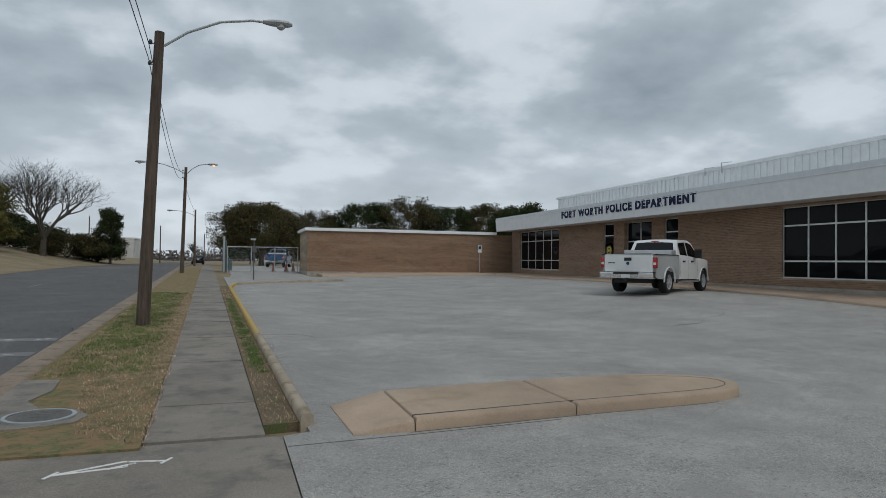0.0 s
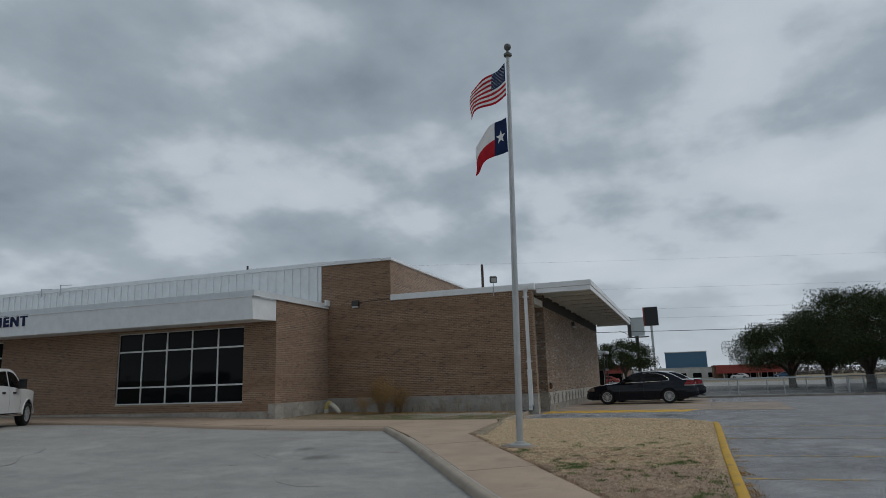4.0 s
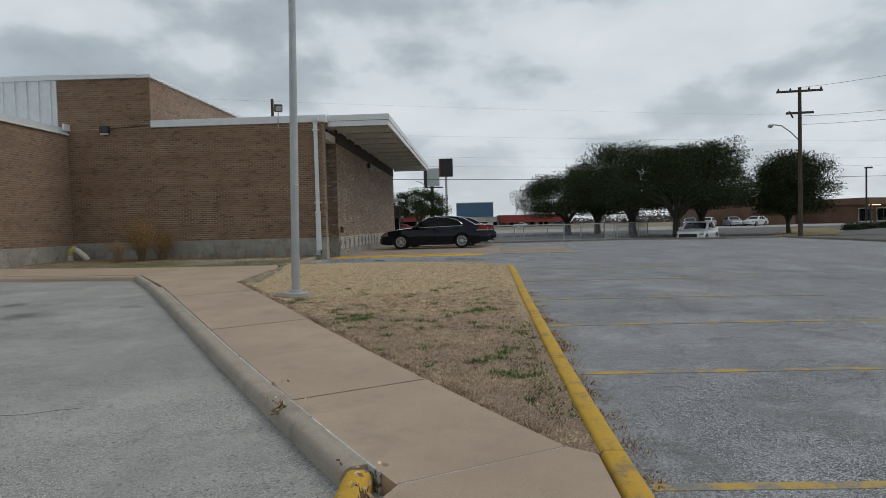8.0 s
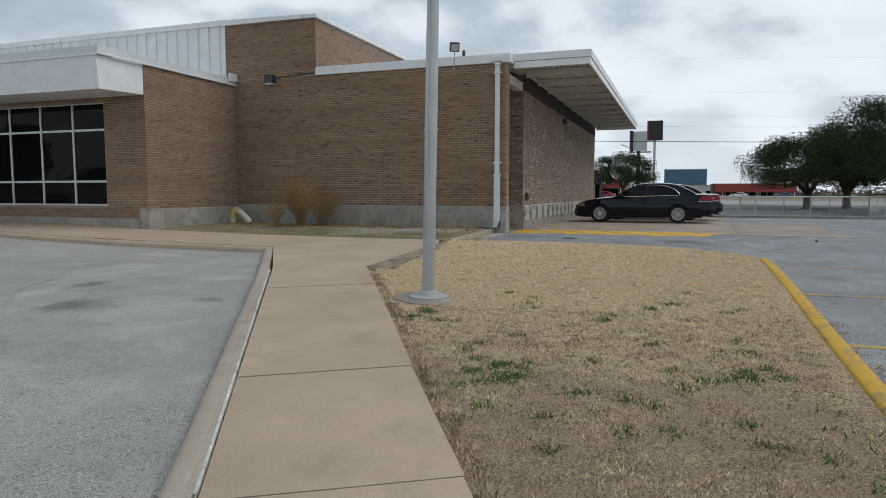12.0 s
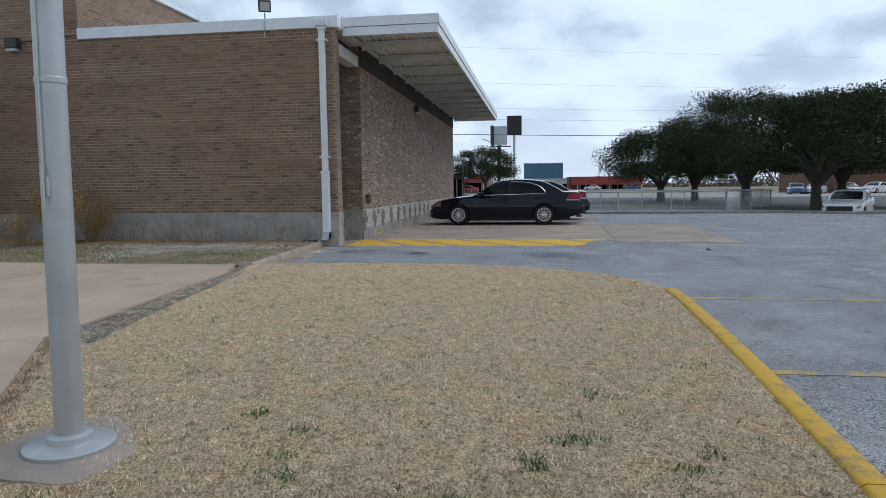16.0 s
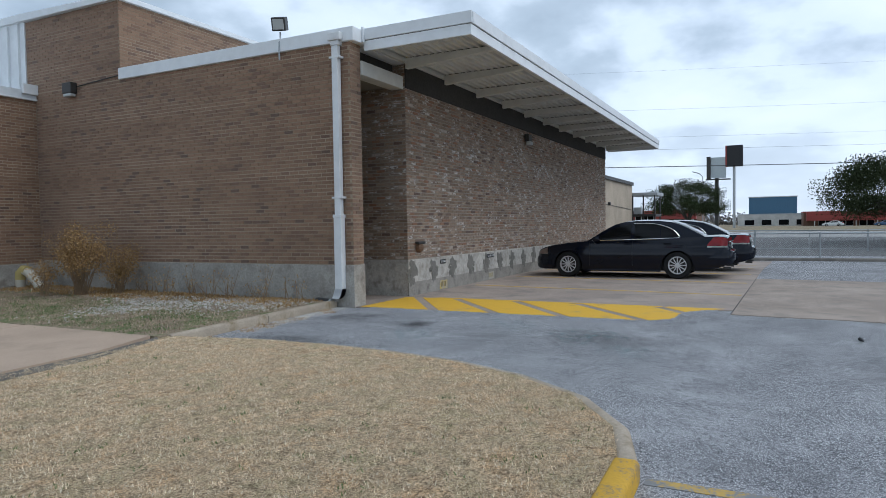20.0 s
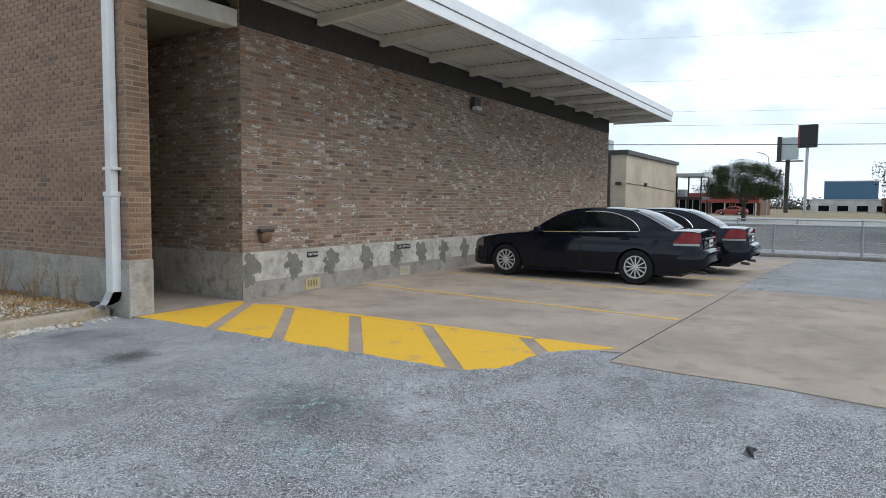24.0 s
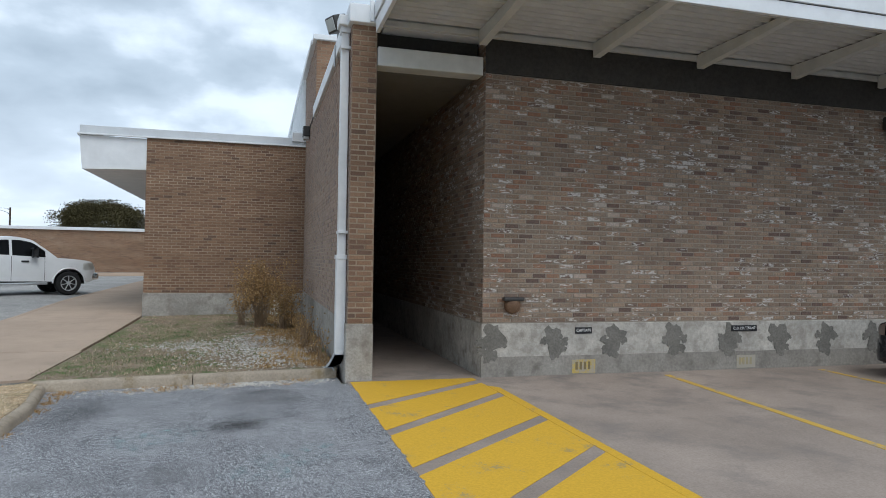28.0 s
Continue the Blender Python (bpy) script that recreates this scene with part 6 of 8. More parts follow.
def bare_tree(x, y, h, seed, label, spread=0.5, group="bare trees", depth=6, trunk=0.22, dense=3):
    q = random.Random(seed)
    t = thing("tree", label, "tree", pose(x, y, zg(x, y) - 0.06), group)
    big, small = bmesh.new(), bmesh.new()

    def grow(p, d, length, r, k):
        a = p + d * length * 0.5 + Vector((q.uniform(-1, 1), q.uniform(-1, 1), 0)) * length * 0.05
        b = p + d * length
        tube(big if k < 3 else small, [p, a, b], [r, r * 0.85, r * 0.7], 6 if k < 2 else 4 if k < 4 else 3, cap=False)
        if k >= depth:
            return
        for _ in range(dense + 1 if k == 0 else dense if k < 4 else 2):
            n = (d + Vector((q.uniform(-1, 1), q.uniform(-1, 1), q.uniform(-0.25, 0.7))) * (spread + 0.08 * k)).normalized()
            grow(p + d * length * q.uniform(0.65, 1.0), n, length * q.uniform(0.70, 0.92), r * 0.60, k + 1)
    grow(Vector((0, 0, -0.1)), Vector((0.03, 0, 1)).normalized(), h * 0.185, trunk, 0)
    smooth(part("trunk", big, BARK, t))
    tagged(part("branchwork", small, TWIG, t), kind="stuff")
    return t


OAK_LABEL = "broad dark live oak with a short forked trunk"
oak(22.9, -19.2, 6.5, 8.4, 3, OAK_LABEL, trunk=0.30, low=1.5)
oak(33.6, -18.7, 8.0, 10.5, 5, OAK_LABEL, trunk=0.36, low=1.5)
oak(41.0, -14.2, 5.6, 10.5, 8, OAK_LABEL, trunk=0.34, low=1.4)
oak(46.0, -18.0, 7.6, 9.5, 21, OAK_LABEL, trunk=0.34, low=1.4)
oak(28.4, -22.8, 7.4, 8.5, 22, OAK_LABEL, trunk=0.3, low=1.6)
oak(25.8, -28.2, 6.0, 5.6, 13, "rounded dark oak beside the street", trunk=0.17, low=1.0, clumps=130)
oak(74.5, 3.0, 6.6, 9.0, 17, "small spreading oak beyond the fence", trunk=0.26, low=2.0)
oak(-23.2, 90, 8.5, 12.2, 31, "broad dull-leaved oak behind the low wing", BROWNLEAF, 0.4, 1.6, clumps=190, count=330, size=0.14)
for i, (x, y, h, w) in enumerate(((-13.5, 104, 8.8, 10), (-6.5, 103, 10.5, 10), (0.5, 102, 11.3, 11), (7.0, 100, 10.4, 10), (13.5, 98, 10.6, 10), (8.0, 72, 8.1, 8))):
    oak(x, y, h, w, 40 + i, "dark tree in the row behind the building", OAKLEAF if i % 2 else BROWNLEAF, 0.3, 2.0, "rear tree row", 120, 240, 0.14)
bare_tree(-17.6, 85, 11.8, 3, "tall thin leafless tree above the low wing", 0.28, trunk=0.16, dense=2, depth=6)
# a low grassy bank across the street, with its trees
def bank_z(x, y):
    return 0.95 * sm((-41.5 - x) / 7) * sm((y - 38) / 25) * (1 - sm((y - 150) / 15)) * (1 - sm((-85 - x) / 12))


nx_, ny_ = 36, 50
bx_ = [-41.0 - 57.0 * i / (nx_ - 1) for i in range(nx_)]
by_ = [36.0 + 130.0 * j / (ny_ - 1) for j in range(ny_)]
tagged(raw("grass_bank", [(x, y, zg(x, y) + bank_z(x, y) - 0.03 + (0.03 if bank_z(x, y) > 0.01 else 0)) for x in bx_ for y in by_], [(i * ny_ + j, i * ny_ + j + 1, (i + 1) * ny_ + j + 1, (i + 1) * ny_ + j) for i in range(nx_ - 1) for j in range(ny_ - 1)], EARTH, smooth=True), "dry grassy bank across the street", "bank", kind="structure")


def on_bank(t):
    t.location.z += bank_z(t.location.x, t.location.y)
    return t


on_bank(bare_tree(-47.4, 80, 15.2, 9, "wide leafless tree across the street", 0.6, trunk=0.36, dense=3, depth=8))
on_bank(bare_tree(-53.5, 84, 13.5, 12, "wide leafless tree across the street", 0.6, trunk=0.28, dense=3, depth=7))
OLIVELEAF = foliage("olive_leaf", (0.06, 0.06, 0.02), (0.10, 0.095, 0.032), (0.15, 0.135, 0.05))
on_bank(oak(-50.2, 71, 6.6, 6.0, 63, "olive-green evergreen across the street", OLIVELEAF, 0.22, 0.5, "evergreens", 90, 200, 0.14))
on_bank(oak(-54.5, 76, 7.4, 6.5, 64, "dense dark evergreen across the street", OAKLEAF, 0.22, 0.6, "evergreens", 90, 200, 0.14))
on_bank(oak(-42.0, 89, 7.4, 4.0, 61, "narrow dark evergreen across the street", OAKLEAF, 0.2, 0.3, "evergreens", 90, 200, 0.13))
for x, y, h, w, k in ((-46.5, 87, 3.0, 7.5, 65), (-51.0, 90, 3.4, 8.0, 66), (-56.0, 86, 3.2, 8.0, 67), (-44.0, 92, 2.6, 6.0, 68)):
    on_bank(oak(x, y, h, w, k, "low dark undergrowth before the far houses", BROWNLEAF if k % 2 else OAKLEAF, 0.1, 0.1, "undergrowth", 70, 170, 0.14))
for i, (x, y, w) in enumerate(((-24, 120, 9), (-18, 116, 8), (-57, 100, 6), (-61, 96, 7), (-65, 104, 7), (-69, 100, 8))):
    oak(x, y, 4.6 + 0.5 * (i % 3), w + 1, 160 + i, "dull evergreen screening the far houses", BROWNLEAF if i % 2 else OAKLEAF, 0.2, 0.7, "evergreens", 70, 150, 0.2)
for i, (x, y, w) in enumerate(((-36, 165, 16), (-22, 170, 18), (-8, 175, 16), (20, 160, 18), (36, 150, 18), (-60, 150, 18), (-78, 140, 20))):
    bare_tree(x, y, 8, 70 + i, "distant leafless tree in the grey treeline", 0.7, "distant trees", 5, 0.25, 3)

# ---- poles, wires ----
WOOD = surface("pole_wood", (0.05, 0.036, 0.027), (0.125, 0.092, 0.07), 20, 0.8, rough=0.9, relief=0.6, dist=0.01, stretch=(1, 1, 0.08))
WIRE = plain("black_wire", (0.02, 0.02, 0.022), 0.6)
LUMI = plain("luminaire_grey", (0.36, 0.38, 0.38), 0.5, 0.3)
GLOW, gns, gls, gb = material("lit_amber_lamp", 0.4)
gb.inputs["Base Color"].default_value = (0.6, 0.25, 0.15, 1)
gb.inputs["Emission Color"].default_value = (1.0, 0.32, 0.16, 1)
gb.inputs["Emission Strength"].default_value = 2.2


def lamp_pole(x, y, h, arms, lean=(0, 0), r=0.155, label="wooden street lamp pole with a curved steel arm", lit=None, yaw=0.0):
    t = thing("street_lamp", label, "street lamp", pose(x, y, zg(x, y) - 0.05, 0, 0, yaw), "street lamps")
    smooth(part("pole", tube(bmesh.new(), [(0, 0, 0), (lean[0] * 0.5, lean[1] * 0.5, h / 2), (lean[0], lean[1], h)], [r, r * 0.85, r * 0.72], 14), WOOD, t))
    for i, (dx, up, z) in enumerate(arms):
        s = 1 if dx > 0 else -1
        pts = [(lean[0] + 0.1 * s, lean[1], z), (lean[0] + dx * 0.25, lean[1], z + up * 0.45), (lean[0] + dx * 0.55, lean[1], z + up * 0.85), (lean[0] + dx * 0.85, lean[1], z + up), (lean[0] + dx, lean[1], z + up)]
        part("arm", tube(bmesh.new(), pts, 0.032, 8), LUMI, t)
        bm = bmesh.new()
        x0, zz = lean[0] + dx, z + up
        for k, (u, w_, hgt) in enumerate(((-0.12, 0.05, 0.05), (0.05, 0.10, 0.08), (0.25, 0.15, 0.09), (0.48, 0.13, 0.08), (0.60, 0.05, 0.04))):
            ring = [bm.verts.new((x0 + s * u, lean[1] + w_ * math.cos(q * math.pi / 4), zz + hgt * math.sin(q * math.pi / 4))) for q in range(8)]
            if k:
                for q in range(8):
                    bm.faces.new((prev[q], prev[(q + 1) % 8], ring[(q + 1) % 8], ring[q]))
            prev = ring
        hd_ = smooth(part("lamp_head", bm, LUMI, t))
        smooth(part("lens", lathe(bmesh.new(), [(0.11, 0.0), (0.10, -0.06), (0.05, -0.10)], 12, (x0 + s * 0.32, lean[1], zz - 0.05)), GLOW if lit == i else LENS, hd_))
    for k in range(2):
        part("insulator", lathe(bmesh.new(), [(0.04, 0.0), (0.05, 0.05), (0.03, 0.10)], 8, (lean[0] - 0.2, lean[1], h - 0.3 - 0.5 * k)), LAMPBOX, t)
        part("bolt_arm", tube(bmesh.new(), [(lean[0], lean[1], h - 0.28 - 0.5 * k), (lean[0] - 0.22, lean[1], h - 0.28 - 0.5 * k)], 0.015, 6), GALV, t)
    return t


lamp_pole(-28.62, 11.9, 7.06, [(2.5, 0.86, 6.74)], (0.2, 0.35), label="brown wooden street lamp pole with a curved arm")
lamp_pole(-30.3, 46.5, 7.8, [(1.6, 0.75, 7.35), (-2.8, 0.7, 7.35)], (0.15, 0.1), 0.14, "wooden pole with two lamp arms one lit amber", 0)
lamp_pole(-31.3, 80.0, 6.8, [(-2.6, 0.55, 6.1)], (0, 0), 0.13)


def wire(name, a, b, sag, r=0.012, label="thin black overhead wire"):
    p, q_ = Vector(a), Vector(b)
    pts = [p.lerp(q_, k / 16) - Vector((0, 0, sag * 4 * (k / 16) * (1 - k / 16))) for k in range(17)]
    return tagged(part(name, tube(bmesh.new(), pts, r, 5), WIRE), label, "wire", "overhead wires")


wire("overhead_wire", (-28.65, 12.2, 6.35), (-30.4, 46.6, 7.5), 0.7, 0.010)
wire("overhead_wire", (-28.65, 12.2, 6.0), (-30.4, 46.6, 7.1), 0.9, 0.010)
wire("overhead_wire", (-28.65, 12.2, 6.35), (-27.3, -25.0, 7.2), 0.5, 0.010)
wire("overhead_wire", (-28.65, 12.2, 6.0), (-27.3, -25.0, 6.9), 0.5, 0.010)
wire("overhead_wire", (-30.4, 46.6, 7.5), (-31.3, 80.0, 7.0), 0.5, 0.012)


def utility_pole(x, y, h, label, cross=True, lamp=False, lean=(0, 0), r=0.15, yaw=0):
    t = thing("utility_pole", label, "utility pole", pose(x, y, zg(x, y) - 0.08, 0, 0, yaw), "utility poles")
    smooth(part("pole", tube(bmesh.new(), [(0, 0, 0), (lean[0], lean[1], h)], [r, r * 0.7], 12), WOOD, t))
    if cross:
        part("crossarm", cube(lean[0] - 0.06, lean[1] - 1.25, h - 0.28, lean[0] + 0.06, lean[1] + 1.25, h - 0.16, 0.01), WOOD, t)
        part("crossarm", cube(lean[0] - 0.05, lean[1] - 0.75, h - 1.55, lean[0] + 0.05, lean[1] + 0.75, h - 1.42, 0.01), WOOD, t)
        for k in (-1.15, -0.5, 0.5, 1.15):
            part("insulator", lathe(bmesh.new(), [(0.05, 0), (0.06, 0.06), (0.03, 0.14)], 8, (lean[0], lean[1] + k, h - 0.16)), LAMPBOX, t)
        part("cutout", tube(bmesh.new(), [(0.05, 0.35, h - 1.75), (0.1, 0.55, h - 1.35)], 0.05, 6), LAMPBOX, t)
    if lamp:
        part("lamp_arm", tube(bmesh.new(), [(0, 0.1, h * 0.66), (0, 0.5, h * 0.71), (0, 1.0, h * 0.755), (0, 1.5, h * 0.765)], 0.035, 8), LUMI, t)
        part("lamp_head", lathe(bmesh.new(), [(0.05, 0.0), (0.15, 0.05), (0.16, 0.14), (0.08, 0.2)], 10, (0, 1.6, h * 0.755 - 0.1)), LUMI, t)
    return t


utility_pole(15.8, -24.2, 8.9, "wooden utility pole with crossarms and a street light", True, True, yaw=-8, r=0.135)
utility_pole(13.55, -30.8, 6.0, "plain wooden utility pole beside the street", False)
utility_pole(43.7, -17.4, 6.0, "leaning bare wooden pole among the oaks", False, lean=(0.1, -0.35), r=0.13)
utility_pole(17.9, 7.7, 9.6, "wooden utility pole rising behind the roof", False, yaw=30, r=0.13)
for a, b, s in (((15.8, -24.2, 8.55), (-4, -34, 9.4), 0.8), ((15.8, -24.2, 6.9), (-4, -34, 7.199999999999999), 0.8), ((15.8, -24.2, 6.4), (-4, -34, 6.199999999999999), 0.6)):
    wire("overhead_wire", a, b, s, 0.009)
for z, r in ((5.45, 0.026), (6.7, 0.007), (7.6, 0.005), (9.6, 0.005), (12.4, 0.004)):
    wire("overhead_wire", (28, 35, z + 0.6), (60, -66, z + 0.2), 0.5, r)

# ---- chain-link fence along the lot's far edge ----
fence = thing("fence", "low grey chain-link fence on a dark kerb", "fence")
MESHWIRE = plain("chain_link_wire", (0.40, 0.42, 0.43), 0.5, 0.5)


def link_fence(pts, h, owner, gap=2.6, pitch=0.085):
    for (x0, y0), (x1, y1) in zip(pts, pts[1:]):
        a, b = Vector((x0, y0, zg(x0, y0))), Vector((x1, y1, zg(x1, y1)))
        d = (b - a)
        n = max(1, round(d.length / gap))
        for i in range(n + 1):
            p = a.lerp(b, i / n)
            part("post", tube(bmesh.new(), [p - Vector((0, 0, 0.1)), p + Vector((0, 0, h + 0.04))], 0.038, 8), GALV, owner)
        part("top_rail", tube(bmesh.new(), [a + Vector((0, 0, h)), b + Vector((0, 0, h))], 0.028, 8), GALV, owner)
        part("bottom_rail", tube(bmesh.new(), [a + Vector((0, 0, 0.12)), b + Vector((0, 0, 0.12))], 0.012, 6), GALV, owner)
        u, L, side = d.normalized(), d.length, d.cross(Vector((0, 0, 1))).normalized()
        verts, faces = [], []
        k, w = -h, 0.0022
        while k < L:
            for s in (1, -1):
                p0, p1, z0, z1 = k, k + h, (0.05, h) if s > 0 else (h, 0.05), None
                s0, s1 = max(0, p0), min(L, p1)
                if s1 - s0 < 0.05:
                    continue
                za = z0[0] + (z0[1] - z0[0]) * (s0 - p0) / h
                zb = z0[0] + (z0[1] - z0[0]) * (s1 - p0) / h
                i = len(verts)
                A, B = a + u * s0 + Vector((0, 0, za)), a + u * s1 + Vector((0, 0, zb))
                verts += [tuple(A - Vector((0, 0, w)) + side * w), tuple(A + Vector((0, 0, w)) - side * w), tuple(B + Vector((0, 0, w)) - side * w), tuple(B - Vector((0, 0, w)) + side * w)]
                faces.append((i, i + 1, i + 2, i + 3))
            k += pitch
        tagged(raw("wire_mesh", verts, faces, MESHWIRE, owner), kind="stuff")


link_fence([(18.0, -0.5), (18.0, -13.2), (28.0, -18.5), (28.0, -3.0)], 1.08, fence)
kerb_run("kerb_fence", "dark weathered kerb under the fence", [(17.85, 1.0), (17.85, -24.0)], OLDWALK, 0.12, 0.12, 5.0)

# ---- streets beyond ----
tagged(patch("road_east", [(20, -70), (60, -70), (60, 70), (20, 70)], -0.02, ROAD, 5.0), "pale grey street beyond the fence", "road", kind="structure")
tagged(patch("road_south", [(-24, -25.5), (17.5, -25.5), (19.8, -27), (19.8, -35), (-24, -34)], -0.03, ROAD, 4.0), "grey side street south of the lot", "road", kind="structure")
kerb_run("kerb_south", "dark kerb at the lot's street side", [(-20, -24.2), (17.6, -24.2)], OLDWALK, 0.14, 0.12, 6.0)
tagged(patch("far_lot", [(60.1, -110), (100, -110), (100, 60), (60.1, 60)], -0.01, LOT, 6.0), "pale pavement of the far shops", "parking lot", kind="structure")
tagged(patch("yard", [(-27.0, 46), (-21.9, 46), (-21.9, 50.2), (-5, 50.2), (-5, 84), (-27.0, 84)], 0.0, LOT, 3.0), "pale concrete yard behind the gate", "yard", kind="structure")
tagged(patch("side_drive", [(-26.9, 32.6), (-21.8, 32.6), (-21.8, 45.9), (-26.9, 45.9)], 0.012, LOT, 2.0), "pale concrete drive to the gate", "driveway", kind="structure")

for x_, y_, h_ in ((-4, -34, 9.6), (28, 35, 13.2), (60, -66, 13.0), (-27.3, -25, 7.4)):
    utility_pole(x_, y_, h_, "wooden utility pole holding the overhead wires", x_ != 28, r=0.14)
tagged(patch("verge_south", [(20.2, -24.6), (32, -30.5), (46, -38), (45, -41), (30, -34.5), (20.4, -28.6)], 0.04, VERGE, 3.0), "grass strip beside the side street", "verge", kind="structure")
# hazy woods along the horizon
WOODS = foliage("far_woods_grey", (0.085, 0.078, 0.07), (0.115, 0.105, 0.095), (0.15, 0.14, 0.125))
qf = random.Random(2)
fc = []
for k in range(1300):
    a_ = radians(qf.uniform(-75, 200))
    d_ = qf.uniform(290, 330)
    fc.append((d_ * math.cos(a_), d_ * math.sin(a_), 4.2 * qf.random() ** 1.3 * (0.7 + 0.3 * math.sin(9 * a_))))
v_, f_ = leaf_mesh(fc, 2.3, 70, 0.62, 5, 0.6)
tagged(raw("far_woods", v_, f_, WOODS), "grey leafless woods along the horizon", "woods", kind="stuff")

# ---- buildings beyond ----
BEIGE = surface("beige_stucco", (0.44, 0.36, 0.27), (0.54, 0.45, 0.345), 8, 0.3, rough=0.9)
REDFASCIA = plain("red_fascia", (0.27, 0.045, 0.035), 0.6, 0, 0.15)
BLUEWALL = plain("blue_metal_wall", (0.06, 0.14, 0.22), 0.5, 0.1, 0.12)
BROWNBRICK = surface("far_brown_brick", (0.13, 0.075, 0.05), (0.20, 0.115, 0.075), 6, 0.3, rough=0.9)
PALE = surface("pale_wall", (0.50, 0.49, 0.46), (0.60, 0.59, 0.56), 5, 0.3, rough=0.85)


def block(name, label, x0, y0, x1, y1, z1, wall, roof_mat, windows=(), canopy_=None, z0=-0.6, face="w"):
    """A plain building: wall, roof with an edge, and windows set into its west face."""
    t = thing(name, label, "building", pose(x0, y0, 0))
    part("wall", cube(0, 0, z0, x1 - x0, y1 - y0, z1), wall, t)
    part("roof", cube(-0.15, -0.15, z1, x1 - x0 + 0.15, y1 - y0 + 0.15, z1 + 0.3, 0.03), roof_mat, t)
    for a, b, lo, hi in windows:
        w = part("window", cube(-0.06, a, lo, 0.02, b, hi), ALU, t)
        n = max(1, int((b - a) / 1.6))
        for k in range(n):
            part("pane", cube(-0.08, a + 0.06 + k * (b - a) / n, lo + 0.06, -0.061, a + (k + 1) * (b - a) / n - 0.06, hi - 0.06), DARKGLASS, w)
    if canopy_:
        part("awning", cube(-canopy_[0], canopy_[1], canopy_[2], -0.01, canopy_[3], canopy_[4], 0.03), roof_mat, t)
        yy_ = canopy_[1] + 0.4
        while yy_ < canopy_[3]:
            part("column", cube(-canopy_[0] + 0.1, yy_, z0, -canopy_[0] + 0.3, yy_ + 0.2, canopy_[2]), PALE, t)
            yy_ += 5.0
    return t


beige = block("beige_building", "plain beige stucco building with a dark edge", 38.7, 5.76, 53.6, 24, 5.0, BEIGE, LAMPBOX)
part("downpipe", cube(-0.12, 1.1, -0.5, -0.001, 1.35, 5.0), LAMPBOX, beige)
part("wall_lamp", cube(-0.18, 0.3, 2.9, -0.001, 0.7, 3.1, 0.02), LAMPBOX, beige)
part("wall_lamp", cube(4.6, -0.18, 2.9, 4.9, -0.001, 3.15, 0.02), LAMPBOX, beige)
part("cable", tube(bmesh.new(), [(0.2, -0.03, 3.0), (4.7, -0.03, 2.95), (14.0, -0.03, 2.7)], 0.02, 5), LAMPBOX, beige)
part("roof_unit", cube(0.4, 1.4, 5.3, 1.5, 2.6, 6.1, 0.05), GALV, beige)
pc = thing("balcony_frame", "dark steel balcony and awning on the beige building", "balcony", pose(53.8, 3.6, -0.3))
part("deck", cube(0, 0, 2.3, 3.5, 2.2, 2.55, 0.02), LAMPBOX, pc)
part("awning", cube(-0.3, -0.2, 4.3, 3.5, 2.35, 4.6, 0.03), GALV, pc)
for x_, y_ in ((0.05, 0.05), (0.05, 1.1), (0.05, 2.1), (3.3, 0.05)):
    part("post", cube(x_, y_, 0, x_ + 0.12, y_ + 0.12, 4.3), LAMPBOX, pc)
part("air_unit", cube(0.2, 1.4, 2.56, 1.0, 2.1, 3.2, 0.04), GALV, pc)
part("glass_front", cube(0.4, 0.2, 0, 0.45, 2.0, 2.3), DARKGLASS, pc)
for k in range(4):
    part("glazing_bar", cube(0.33, 0.2 + k * 0.58, 0, 0.39, 0.27 + k * 0.58, 2.3), PALE, pc)

block("red_shops", "long low shops with a red fascia", 205, -37, 222, -13.8, 3.6, BROWNBRICK, REDFASCIA, [(1 + 5 * k, 4.5 + 5 * k, -0.3, 1.8) for k in range(4)], (2.5, 0, 1.2, 22.5, 3.7))
block("pale_shop", "low pale shop before the blue building", 226, -17.5, 233, 4.5, 3.4, PALE, GALV, [(2 + 5 * k, 5 + 5 * k, 0.0, 1.8) for k in range(4)])
block("red_shops", "low brick shops with red panels beyond the fence", 120, 6.5, 135, 24, 3.4, BROWNBRICK, REDFASCIA, [(1 + 4 * k, 4 + 4 * k, 0.0, 2.0) for k in range(4)], (2.0, 0, 2.0, 16.5, 3.2))
block("blue_building", "blue metal-clad building with a pale base", 236, -13.0, 262, 1.5, 9.3, BLUEWALL, PALE, [(1.5 + 4 * k, 4 + 4 * k, 1.2, 2.6) for k in range(3)])
mall = thing("shopping_mall", "low brown shopping strip with a covered front", "building", pose(79.5, -62, 0, 0, 0, -58))
part("wall", cube(0, -1, -0.6, 46, 12, 2.5), BROWNBRICK, mall)
part("roof", cube(-0.5, -3.4, 2.5, 46.5, 12.3, 3.5, 0.04), BROWNBRICK, mall)
for k in range(9):
    part("column", cube(0.6 + k * 5, -3.15, -0.5, 0.8 + k * 5, -2.95, 2.5), LAMPBOX, mall)
    w_ = part("shopfront", cube(1.2 + k * 5, -1.08, -0.2, 5.0 + k * 5, -1.001, 2.0), ALU, mall)
    part("pane", cube(1.3 + k * 5, -1.12, 0.0, 3.0 + k * 5, -1.081, 1.9), DARKGLASS, w_)
    part("pane", cube(3.1 + k * 5, -1.12, 0.0, 4.9 + k * 5, -1.081, 1.9), DARKGLASS, w_)
LAMPWARM, qns, qls, qb = material("lit_canopy_lamp", 0.5)
qb.inputs["Base Color"].default_value = (0.8, 0.7, 0.5, 1)
qb.inputs["Emission Color"].default_value = (1.0, 0.78, 0.45, 1)
